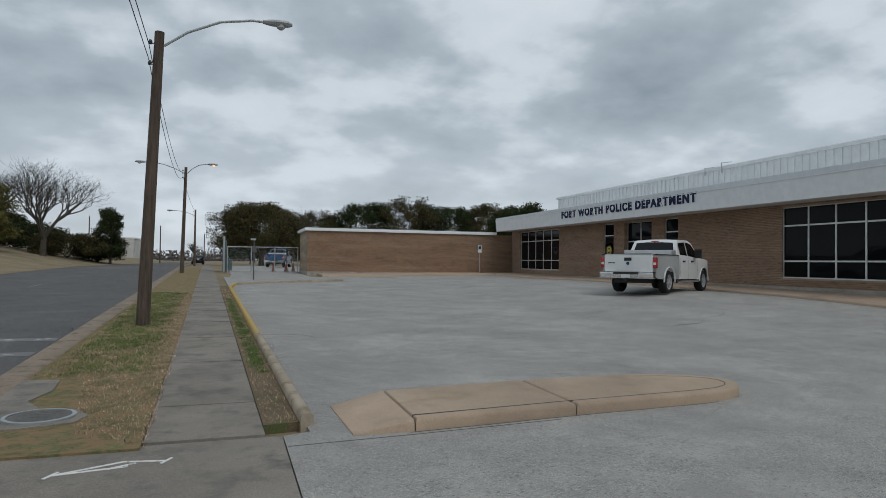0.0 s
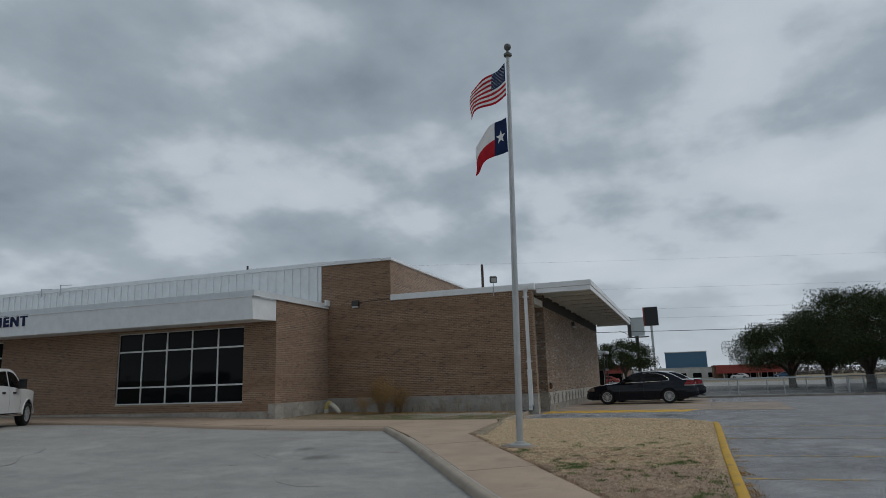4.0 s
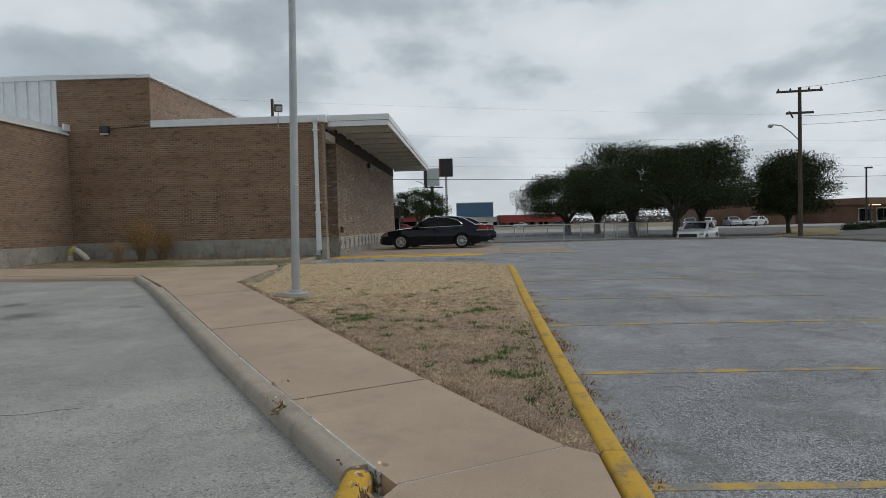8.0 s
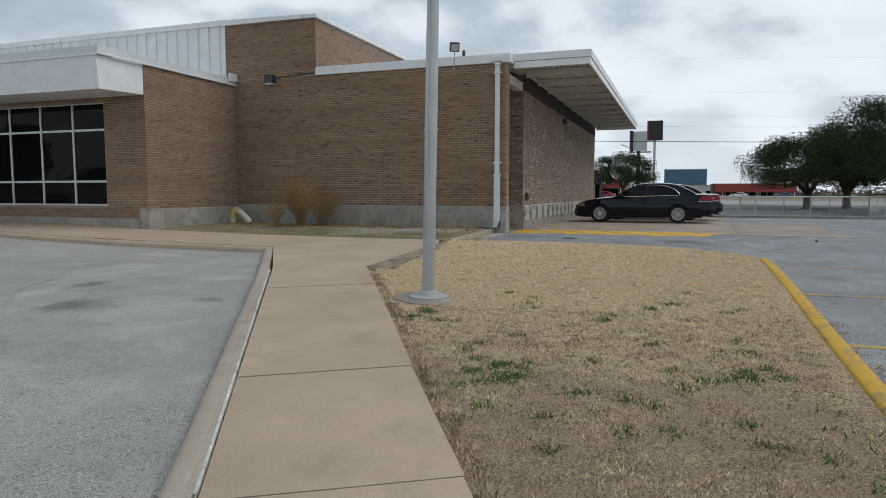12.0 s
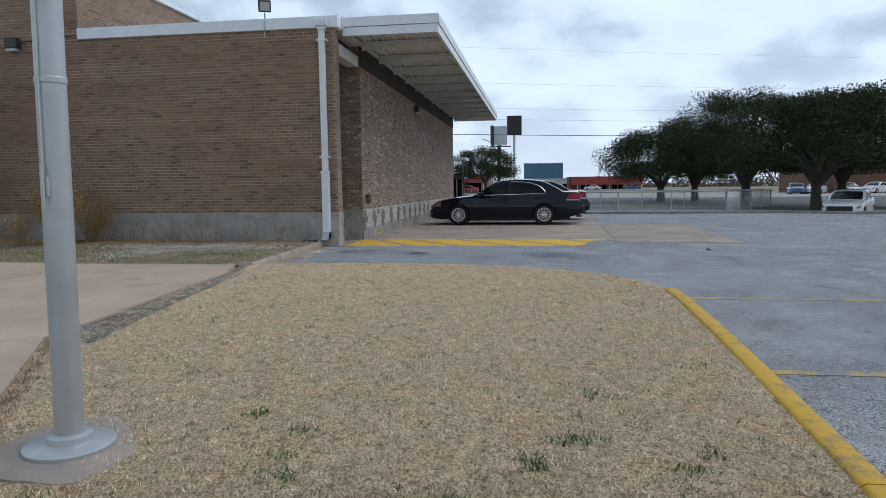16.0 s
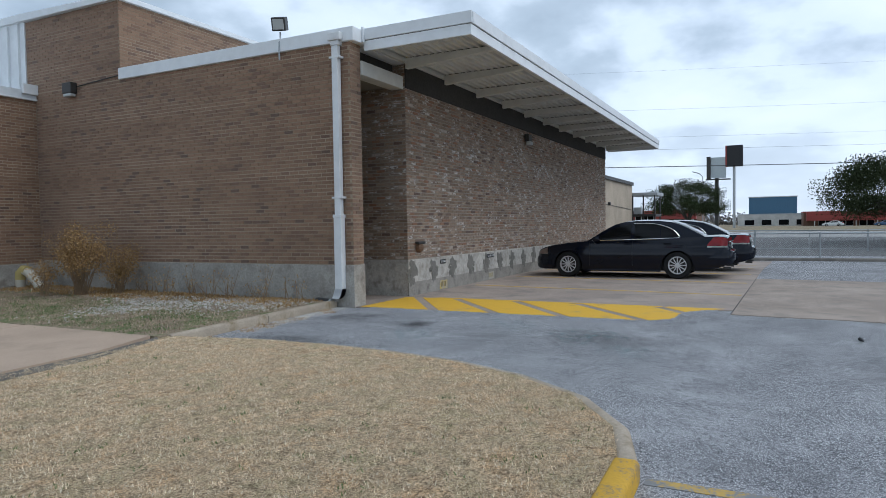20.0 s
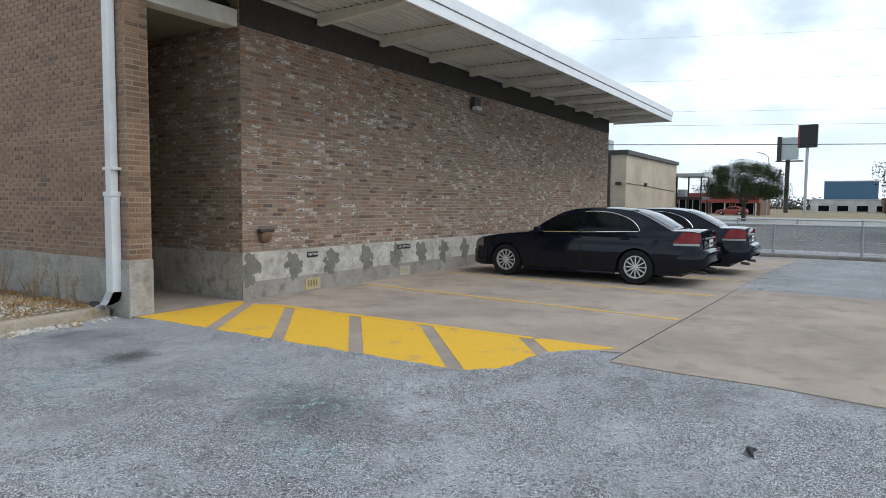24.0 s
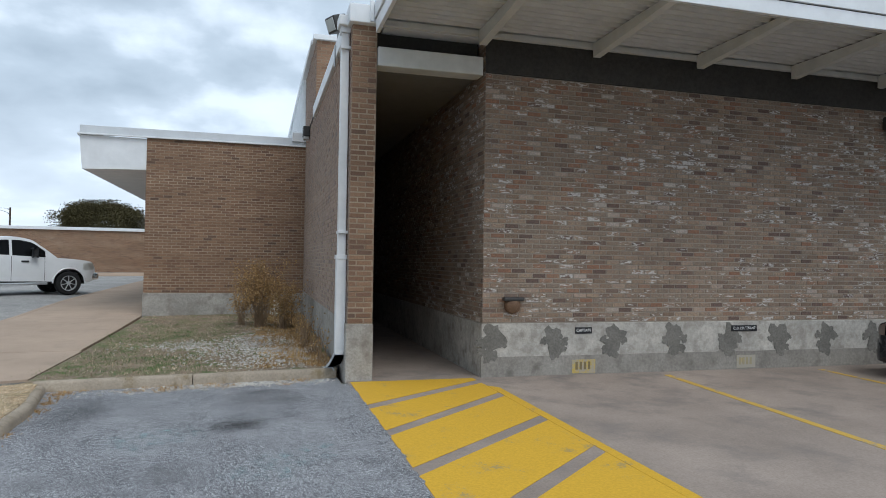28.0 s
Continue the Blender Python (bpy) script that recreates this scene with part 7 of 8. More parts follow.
qb.inputs["Emission Strength"].default_value = 1.6
for k in (0, 1, 2, 4):
    part("canopy_lamp", cube(1.6 + k * 5, -2.6, 2.36, 4.4 + k * 5, -2.3, 2.47), LAMPWARM, mall, "lit warm canopy lamp")
block("brick_shop", "low blank brown brick shop beyond the oaks", 81, -55, 95, -41.5, 3.7, BROWNBRICK, BROWNBRICK)
block("white_hall", "long white metal hall across the street", -70, 150, -47.5, 162, 5.4, PALE, WHITE, [])
block("white_hall", "pale shed behind the yard", -16, 88, -6, 96, 3.6, PALE, GALV, [])
block("beige_house", "low pale house among the trees", -74, 112, -62, 120, 4.2, BEIGE, GALV, [(2, 4, 2.2, 3.4), (6, 8, 2.2, 3.4)])

bs = thing("pole_sign", "dark square sign with a red side on a tall pole", "sign", pose(166, 2.5, -0.4, 0, 0, 0))
part("pole", tube(bmesh.new(), [(0, 0, 0), (0, 0, 15.6)], 0.32, 10), GALV, bs)
part("sign_box", cube(-0.9, -2.0, 15.3, 0.9, 1.6, 20.4, 0.1), SIGNBLACK, bs)
part("sign_side", cube(-0.95, 1.601, 15.3, 0.9, 1.95, 20.4, 0.05), REDFASCIA, bs)
bb = thing("billboard", "white billboard on a single dark column", "billboard", pose(176, 7.2, -0.4, 0, 0, 0))
part("column", tube(bmesh.new(), [(0, 0, 0), (0, 0, 13.5)], 0.5, 12), LAMPBOX, bb)
part("panel", cube(-0.6, -2.3, 13.2, 0.0, 1.4, 18.6, 0.05), plain("billboard_face", (0.5, 0.56, 0.58), 0.5), bb)
part("panel_back", cube(-1.0, 1.45, 12.8, 1.2, 2.4, 18.8, 0.05), LAMPBOX, bb)
part("catwalk", cube(-1.6, -3.4, 12.7, 0.4, 2.6, 12.95), LAMPBOX, bb)
pl_ = thing("lamp_post", "slim dark parking lot lamp post", "lamp post", pose(40, -42, zg(40, -42) - 0.06))
part("post", tube(bmesh.new(), [(0, 0, 0), (0, 0, 5.7)], 0.08, 8), LAMPBOX, pl_)
part("lamp_head", cube(-0.15, -0.5, 5.65, 0.15, 0.1, 5.8, 0.02), LAMPBOX, pl_)
part("footing", lathe(bmesh.new(), [(0.3, 0), (0.3, 0.6), (0.28, 0.65)], 12), PALE, pl_)
hl = thing("lamp_post", "tall thin street light beyond the shops", "lamp post", pose(120, 5.5, -0.2))
part("post", tube(bmesh.new(), [(0, 0, 0), (0, 0, 10), (0, 0.6, 10.6), (0, 1.8, 11.0)], 0.09, 8), LUMI, hl)
for x_, y_, h_ in ((-50, 118, 7.0), (-46.5, 117, 6.0), (-40, 128, 6.4), (-33.6, 120, 6.2), (-32.8, 140, 5.5)):
    utility_pole(x_, y_, h_ + 0.6, "slim distant utility pole along the street", x_ > -35, r=0.12)

# ---- vehicles further off ----
patrol = sedan("patrol_car", "white patrol sedan with a black push bar at the lot's edge", WHITEPAINT, pose(20.5, -19.8, zg(20.5, -19.8) - 0.35, 0, 0, 148), False)
part("push_bar", cube(2.42, -0.55, 0.34, 2.50, 0.55, 0.70, 0.02), BLACKTRIM, patrol)
part("lower_grille", cube(2.385, -0.5, 0.27, 2.415, 0.5, 0.50, 0.01), BLACKTRIM, patrol)
pickup("pickup_truck", "blue pickup parked in the fenced yard", BLUEPAINT, pose(-22.6, 65.5, zg(-22.9, 66), 0, 0, 77))
for x_, y_, paint, rz, words in ((77.5, -40.3, WHITEPAINT, 148, "white"), (77.0, -37.6, BLUEPAINT, 166, "blue"), (78.0, -44.3, SILVERPAINT, 176, "silver"), (190, -20, WHITEPAINT, 90, "white"), (185, -31, BLUEPAINT, 90, "blue"), (-32.3, 106, BLACKPAINT, 95, "dark"), (112, 10, REDFASCIA, 90, "red"), (77.5, -47.4, WHITEPAINT, 130, "white")):
    sedan("car", words + " car parked far off before the shops", paint, pose(x_, y_, zg(x_, y_) - 0.02, 0, 0, rz), False, "distant cars")

# ---- gate, signs and small things by the street ----
GATEGREEN = plain("gate_green", (0.09, 0.14, 0.14), 0.55, 0, 0.15)
gate = thing("yard_gate", "open grey-green slatted gate beside the sidewalk", "gate", pose(-27.5, 49.6, zg(-27.5, 50)))
for k in range(5):
    part("gate_panel", cube(-0.06 + 0.16 * (k % 2), k * 1.1, 0.05, 0.02 + 0.16 * (k % 2), k * 1.1 + 1.0, 2.45 + 0.1 * (k % 2), 0.02), GATEGREEN, gate)
part("gate_post", tube(bmesh.new(), [(0.05, -0.15, 0), (0.05, -0.15, 2.8)], 0.07, 8), GALV, gate)
part("gate_box", cube(0.15, 5.0, 0, 0.65, 5.6, 1.0, 0.03), GATEGREEN, gate)
yf = thing("fence", "tall grey chain-link yard fence", "fence")
link_fence([(-27.2, 49.5), (-21.8, 49.5)], 2.0, yf, 1.8, 0.14)
kp = thing("keypad_post", "grey post with a keypad box", "post", pose(-25.55, 36.0, zg(-25.5, 36) + 0.01))
part("post", tube(bmesh.new(), [(0, 0, 0), (0, 0, 2.35)], 0.035, 8), GALV_DARK, kp)
part("keypad_box", cube(-0.14, -0.11, 1.62, 0.14, 0.11, 2.0, 0.02), GALV_DARK, kp)
part("sign_cap", cube(-0.2, -0.05, 2.35, 0.10, 0.05, 2.45, 0.02), LUMI, kp)
ps = thing("parking_sign", "small white parking sign on a thin post", "sign", pose(-8.75, 42.6, zg(-8.75, 42.6) + 0.12))
part("post", tube(bmesh.new(), [(0, 0, 0), (0, 0, 2.1)], 0.03, 8), GALV, ps)
b_ = part("board", cube(-0.15, -0.05, 1.55, 0.15, -0.03, 2.1, 0.01), SIGNWHITE, ps)
part("symbol_panel", cube(-0.11, -0.056, 1.80, 0.11, -0.05, 2.05), BLUEPAINT, b_)
ORANGE = plain("cone_orange", (0.20, 0.06, 0.035), 0.7)
for x_, y_ in ((-23.6, 51.2), (-22.6, 51.0), (-22.0, 51.4)):
    c_ = thing("traffic_cone", "faded orange traffic cone by the yard gate", "cone", pose(x_, y_, zg(x_, y_) + 0.01), "traffic cones")
    part("cone", lathe(bmesh.new(), [(0.15, 0.03), (0.04, 0.70), (0.035, 0.72)], 14), ORANGE, c_)
    part("base", cube(-0.19, -0.19, 0, 0.19, 0.19, 0.03, 0.01), BLACKTRIM, c_)

# forecourt island
isl = thing("traffic_island", "low tan concrete island with rounded end", "traffic island", kind="structure")


ISLE = surface("island_concrete", (0.335, 0.252, 0.178), (0.46, 0.352, 0.258), 55, 0.5, (0.27, 0.205, 0.14), (0.54, 0.74), 0.88, 0.35, 0.004)


def island(poly, name, dz0, dz1, ax, mat_=ISLE):
    """A raised slab whose top follows the ground, rounded at its edge; it ramps down towards low x."""
    cx, cy = sum(p[0] for p in poly) / len(poly), sum(p[1] for p in poly) / len(poly)
    verts, faces = [], []
    rings = ((1.0, -0.1), (1.0, 0.7), (0.985, 0.92), (0.965, 1.0), (0.90, 1.0))
    for s, h_ in rings:
        for x, y in poly:
            px_, py_ = cx + (x - cx) * (1 - (1 - s) * 0.6), cy + (y - cy) * s
            u = cl((px_ - ax[0]) / (ax[1] - ax[0]))
            hh = dz0 + (dz1 - dz0) * u
            verts.append((px_, py_, zg(px_, py_) + (hh * h_ if h_ > 0 else -0.05)))
    n_ = len(poly)
    for r in range(len(rings) - 1):
        faces += [(r * n_ + k, r * n_ + (k + 1) % n_, (r + 1) * n_ + (k + 1) % n_, (r + 1) * n_ + k) for k in range(n_)]
    faces.append(tuple((len(rings) - 1) * n_ + k for k in range(n_)))
    return smooth(raw(name, verts, faces, mat_, isl), 40)


island([(-25.47, 1.62), (-24.86, 1.60), (-24.86, 3.12), (-25.52, 2.95)], "ramp_panel", 0.02, 0.13, (-25.5, -24.86))
island([(-24.845, 1.60), (-22.96, 1.78), (-22.96, 3.28), (-24.845, 3.12)], "panel", 0.13, 0.135, (-24.8, -22.9))
island([(-22.945, 1.78), (-21.2, 1.90), (-20.75, 1.98), (-20.45, 2.12), (-20.28, 2.33), (-20.22, 2.56), (-20.30, 2.80), (-20.55, 3.02), (-20.9, 3.2), (-21.3, 3.28), (-22.945, 3.28)], "panel", 0.135, 0.135, (-23, -20))

mh = thing("manhole", "round iron manhole cover set in concrete", "manhole", pose(-28.5, 3.02, zg(-28.5, 3.0) + 0.072), kind="structure")
part("frame", lathe(bmesh.new(), [(0.34, -0.03), (0.34, 0.012), (0.30, 0.014), (0.30, 0.0)], 28), GALV, mh)
bm = lathe(bmesh.new(), [(0.295, -0.02), (0.295, 0.008)], 28)
for r_ in (0.08, 0.15, 0.22):
    lathe(bm, [(r_ + 0.010, 0.0078), (r_ + 0.009, 0.0098), (r_ - 0.009, 0.0098), (r_ - 0.010, 0.0078)], 24)
part("cover", bm, surface("worn_iron", (0.07, 0.066, 0.06), (0.15, 0.142, 0.13), 30, 3.0, rough=0.7), mh)
tagged(patch("inlet_slab", [(-29.45, 2.62), (-28.6, 2.58), (-28.12, 2.72), (-28.05, 3.02), (-28.22, 3.34), (-28.62, 3.48), (-28.84, 3.9), (-28.72, 4.5), (-28.8, 5.2), (-29.45, 5.3)], 0.058, OLDWALK, 0.6, 0.1), "pale concrete of the drain inlet", "slab", kind="structure")
CHALK = paint_worn("chalk_white", (0.72, 0.72, 0.70), (0.26, 0.25, 0.23), 0.60, 9)
mk = thing("street_mark", "white sprayed survey mark on the apron", "road marking", kind="structure")
for p_, q_ in (((-27.93, 1.05), (-27.45, 1.28)), ((-27.45, 1.28), (-27.12, 1.22)), ((-27.93, 1.05), (-27.4, 1.14)), ((-27.55, 1.1), (-27.35, 1.22)), ((-27.97, 0.98), (-27.90, 1.13)), ((-27.15, 1.15), (-27.08, 1.29))):
    sweep("mark_line", [p_, q_], 0.012, 0.026, CHALK, mk, bevel=0.001)

# crosswalk bars and lane marks up the street
lm = thing("lane_marks", "worn white crosswalk bars and lane marks", "road marking", kind="structure")
ROADWHITE = paint_worn("road_white", (0.50, 0.50, 0.48), (0.16, 0.16, 0.16), 0.40, 3)
for y_ in (18, 30, 42, 54):
    patch("dash", [(sx(-34.6, y_), y_), (sx(-34.5, y_), y_), (sx(-34.5, y_ + 2.5), y_ + 2.5), (sx(-34.6, y_ + 2.5), y_ + 2.5)], -0.045, ROADWHITE, 1.0, 0.003, lm)
for y_ in (8.2, 10.2, 58.0, 61.5):
    patch("bar", [(sx(-37, y_), y_), (sx(-29.7, y_), y_), (sx(-29.7, y_ + 0.45), y_ + 0.45), (sx(-37, y_ + 0.45), y_ + 0.45)], -0.045, ROADWHITE, 1.5, 0.003, lm)

# cracks and oil spots
CRACK = surface("crack_fill", (0.05, 0.05, 0.052), (0.10, 0.098, 0.095), 60, 2.0, rough=0.95)
OIL, ons, ols, ob_ = material("oil_stain", 0.6, 0, 0.4)
otc = ons.new("ShaderNodeTexCoord")
omap = ons.new("ShaderNodeVectorMath")
omap.operation = "DISTANCE"
omap.inputs[1].default_value = (0.5, 0.5, 0.5)
ols.new(otc.outputs["Generated"], omap.inputs[0])
osum = ons.new("ShaderNodeMath")
osum.operation = "MULTIPLY_ADD"
ols.new(noise_at(ons, ols, 4.0, 6, 0.7), osum.inputs[0])
osum.inputs[1].default_value = 0.55
ols.new(omap.outputs["Value"], osum.inputs[2])
oa = ramp(ons, ols, osum.outputs[0], [(0.30, (0.36, 0.36, 0.36)), (0.64, (0, 0, 0))])
ols.new(oa, ob_.inputs["Alpha"])
ob_.inputs["Base Color"].default_value = (0.075, 0.074, 0.075, 1)
crk = thing("pavement_cracks", "thin dark cracks in the pavements", "crack", kind="stuff")
qc = random.Random(5)


def crack(x, y, ang, length, dz=0.0, w=0.007):
    pts = [(x, y)]
    for _ in range(int(length / 0.22)):
        ang += qc.uniform(-0.45, 0.45)
        pts.append((pts[-1][0] + 0.22 * math.cos(ang), pts[-1][1] + 0.22 * math.sin(ang)))
    sweep("crack", pts, w * qc.uniform(0.6, 1.2), 0.003 + dz, CRACK, crk, down=0.004, bevel=0.001, step=5)


for x, y, a, l in ((-25.0, 9, 1.6, 7), (-15.4, 1.9, 0.7, 2.2), (-16.6, 0.6, 2.2, 2.6), (-18.6, -1.6, 1.9, 3.0), (-19.4, -2.2, 2.9, 2.4), (-17.9, 2.6, 1.3, 3.4), (-14.2, 3.4, 0.2, 2.4), (-20.9, -2.9, 0.9, 1.4), (-12.2, 6.2, 1.2, 3.0), (-17.2, 8.4, 0.4, 4.2)):
    crack(x, y, a, l, 0.006, 0.003)
sweep("crack", [(-0.6, -5.968), (6.2, -6.158)], 0.004, 0.0125, CRACK, crk, down=0.004, bevel=0.001)
# the island's kerb is cast apart from its panels
sweep("crack", [(-24.84, 1.765), (-22.95, 1.94), (-21.2, 2.06), (-20.80, 2.13), (-20.56, 2.25), (-20.43, 2.40), (-20.39, 2.57), (-20.46, 2.75), (-20.66, 2.92), (-21.0, 3.06), (-21.35, 3.12)], 0.006, 0.138, CRACK, crk, down=0.004, bevel=0.001)
sweep("crack", [(-24.9, 1.585), (-22.95, 1.765), (-21.2, 1.885), (-20.72, 1.965)], 0.009, 0.008, CRACK, crk, down=0.004, bevel=0.001)
sweep("crack", [(-26.1, 1.42), (-24.9, 1.50), (-23.2, 1.66)], 0.008, 0.008, CRACK, crk, down=0.004, bevel=0.001)
sweep("crack", [(-20.1, 2.2), (-19.8, 2.45), (-19.75, 2.75), (-19.95, 3.0)], 0.010, 0.008, CRACK, crk, down=0.004, bevel=0.001)


def blot(name, label, x, y, r, dz, mat_, seed, stretch=1.4, ang=0.5):
    q = random.Random(seed)
    ph = [q.uniform(0, 6.28) for _ in range(4)]
    pts = []
    for k in range(26):
        a = 2 * math.pi * k / 26
        rr = r * (1 + 0.16 * math.sin(2 * a + ph[0]) + 0.12 * math.sin(5 * a + ph[1]) + 0.08 * math.sin(9 * a + ph[2]))
        u, v = rr * stretch * math.cos(a), rr * math.sin(a)
        pts.append((x + u * math.cos(ang) - v * math.sin(ang), y + u * math.sin(ang) + v * math.cos(ang)))
    return tagged(patch(name, pts, dz, mat_, 5, 0.003), label, "stain", "oil stains", "stuff")


blot("oil_stain", "dark oil stain on the forecourt", -13.65, 2.38, 0.62, 0.010, OIL, 1)
blot("oil_stain", "dark oil stain on the forecourt", -12.95, 0.95, 0.30, 0.010, OIL, 2, 1.2, 1.0)
blot("oil_stain", "dark oil stain on the forecourt", -12.5, 3.35, 0.34, 0.010, OIL, 3, 1.8, 0.2)
blot("oil_stain", "dark damp stain on the asphalt", -3.08, -1.9, 0.50, 0.004, OIL, 4, 1.3, 0.2)
blot("oil_stain", "dark damp stain on the asphalt", -3.0, -1.95, 0.34, 0.0072, OIL, 14, 1.3, 0.2)
blot("oil_stain", "dark damp stain on the asphalt", -2.4, -0.35, 0.5, 0.0072, OIL, 15, 1.8, 0.1)
blot("oil_stain", "dark damp stain on the asphalt", -4.6, -0.9, 0.7, 0.0074, OIL, 16, 1.6, 1.2)
blot("oil_stain", "dark oil stain on the stall", 3.6, -1.5, 0.30, 0.016, OIL, 5, 1.5, 1.4)
blot("oil_stain", "dark oil stain on the stall", 1.0, -1.9, 0.28, 0.016, OIL, 6, 1.5, 1.2)
blot("oil_stain", "faint dark stain on the asphalt", -3.2, -4.6, 0.8, 0.0039, OIL, 21, 1.6, 0.7)
blot("oil_stain", "faint dark stain on the asphalt", -2.6, -0.6, 0.7, 0.0051, OIL, 24, 1.6, 2.8)
TEAL, ens, els, eb = material("teal_paint_trace", 0.85)
eb.inputs["Base Color"].default_value = (0.36, 0.50, 0.50, 1)
els.new(ramp(ens, els, noise_at(ens, els, 9.0, 8, 0.75), [(0.50, (0, 0, 0)), (0.66, (0.6, 0.6, 0.6))]), eb.inputs["Alpha"])
for x_, y_, r_, k_ in ((-3.35, -4.3, 0.26, 51), (-3.1, -4.65, 0.2, 52), (-3.8, -2.2, 0.3, 53), (-4.0, -5.1, 0.25, 54), (-2.7, -3.2, 0.3, 55)):
    blot("paint_trace", "faint teal paint traces on the asphalt", x_, y_, r_, 0.0066 + 0.0003 * (k_ - 50), TEAL, k_, 1.6, 0.6)
# asphalt lapping over the slab's edge
lap_line = [Vector(p_) for p_ in ((-1.79, -0.3), (-1.79, -4.95), (-1.56, -5.20), (-1.25, -5.25), (-0.66, -5.30), (-0.32, -5.62), (-0.24, -5.88))]
lap_in = []
for p_, q_ in zip(lap_line, lap_line[1:]):
    m_ = max(2, int((q_ - p_).length / 0.1))
    lap_in += [(p_.lerp(q_, k / m_), (q_ - p_).normalized()) for k in range(m_)]
lap_v = []
for k, (p_, d_) in enumerate(lap_in):
    side_ = Vector((d_.y, -d_.x))
    p_ = p_ + side_ * (0.014 * math.sin(7.3 * k) + 0.012 * math.sin(3.1 * k))
    for u_, z_ in ((0.0, 0.010), (0.010, 0.0195), (0.07, 0.0185), (0.34, -0.006)):
        e_ = p_ + side_ * u_
        lap_v.append((e_.x, e_.y, zg(e_.x, e_.y) + z_))
lap_f = [(4 * k + j, 4 * k + 4 + j, 4 * k + 5 + j, 4 * k + 1 + j) for k in range(len(lap_in) - 1) for j in range(3)]
tagged(raw("asphalt_lap", lap_v, lap_f, ASPHALT), "ragged asphalt edge over the yellow slab", "asphalt", kind="structure")
bm = bmesh.new()
tube(bm, [(0, 0, 0.008), (0.07, 0.03, 0.02), (0.14, 0.0, 0.008)], [0.008, 0.022, 0.008], 7)
lt = tagged(part("litter", bm, BLACKTRIM), "crumpled black scrap on the asphalt", "litter")
lt.location = (-2.55, -7.48, zg(-2.55, -7.48) + 0.004)
# faded yellow marks on the forecourt
fm = thing("faded_marks", "faded yellow marks on the forecourt", "road marking", kind="structure")
FADED = paint_worn("faded_yellow", (0.42, 0.34, 0.15), (0.27, 0.275, 0.265), 0.42, 6)
for x, y, a in ((-13.9, 3.1, 0.9), (-13.8, 3.55, 0.9)):
    c_, s_ = math.cos(a), math.sin(a)
    patch("mark", [(x, y), (x + 0.9 * c_, y + 0.9 * s_), (x + 0.9 * c_ - 0.1 * s_, y + 0.9 * s_ + 0.1 * c_), (x - 0.1 * s_, y + 0.1 * c_)], 0.010, FADED, 1, 0.003, fm)

# ---- plants ----
def inside(x, y, poly):
    hit = np.zeros(len(x), bool)
    for (ax_, ay_), (bx_, by_) in zip(poly, poly[1:] + poly[:1]):
        c = (ay_ > y) != (by_ > y)
        hit ^= c & (x < (bx_ - ax_) * (y - ay_) / (by_ - ay_ + 1e-9) + ax_)
    return hit


def blades(name, label, poly, per, dz, mat_, length, wide, seed, lean=0.8, centres=None, spread=0.1):
    """Grass as single blades on the ground inside an outline, or in tufts round centres."""
    q = np.random.default_rng(seed)
    if centres is None:
        xs, ys = [p[0] for p in poly], [p[1] for p in poly]
        n = int((max(xs) - min(xs)) * (max(ys) - min(ys)) * per)
        x, y = q.uniform(min(xs), max(xs), n), q.uniform(min(ys), max(ys), n)
        k = inside(x, y, poly)
        x, y = x[k], y[k]
    else:
        c = np.repeat(np.array(centres), per, 0)
        x, y = c[:, 0] + q.normal(size=len(c)) * spread, c[:, 1] + q.normal(size=len(c)) * spread
    z = np.array([zg(a, b) for a, b in zip(x, y)]) + dz
    n = len(x)
    a, b = q.uniform(0, 6.283, n), q.uniform(0, 6.283, n)
    l = length * q.uniform(0.5, 1.2, n)
    t = q.uniform(0.2, 1.0, n) * lean
    w = wide * q.uniform(0.6, 1.2, n)
    base = np.stack([x, y, z], 1)
    s = np.stack([np.cos(a) * w, np.sin(a) * w, np.zeros(n)], 1)
    tip = base + np.stack([np.cos(b) * l * np.sin(t * 1.5), np.sin(b) * l * np.sin(t * 1.5), l * np.cos(t * 1.5) + 0.004], 1)
    v = np.stack([base - s, base + s, tip], 1).reshape(-1, 3)
    return tagged(raw(name, v.tolist(), [(3 * i, 3 * i + 1, 3 * i + 2) for i in range(n)], mat_), label, "grass", kind="stuff")


lawn_poly = [(-20.0, -5.66), (-13.0, -5.67), (-8.3, -5.74), (-7.6, -5.72)] + [(x - 0.04, y + 0.04) for x, y in curve[1:]] + [(-5.46, 0.45), (-6.6, 0.2), wk(LEN, -0.05), wk(0.2, -0.05)]
THATCH = foliage("brown_thatch", (0.19, 0.115, 0.075), (0.52, 0.37, 0.265), (0.88, 0.71, 0.53), 3.2, 0.35)


def tuft_centres(poly, per, seed, gap=0.5):
    """Centres of tufts inside an outline, thinned out in patches."""
    q = np.random.default_rng(seed)
    xs, ys = [p[0] for p in poly], [p[1] for p in poly]
    n = int((max(xs) - min(xs)) * (max(ys) - min(ys)) * per)
    x, y = q.uniform(min(xs), max(xs), n), q.uniform(min(ys), max(ys), n)
    field = np.sin(9.1 * x + 3 * np.sin(4.3 * y)) * np.sin(8.3 * y + 3 * np.sin(5.1 * x)) + 0.7 * np.sin(21 * x + 2 * y) * np.sin(19 * y - 3 * x)
    k = inside(x, y, poly) & (field > -gap - 1.0 * q.random(n))
    return np.stack([x[k], y[k]], 1).tolist()


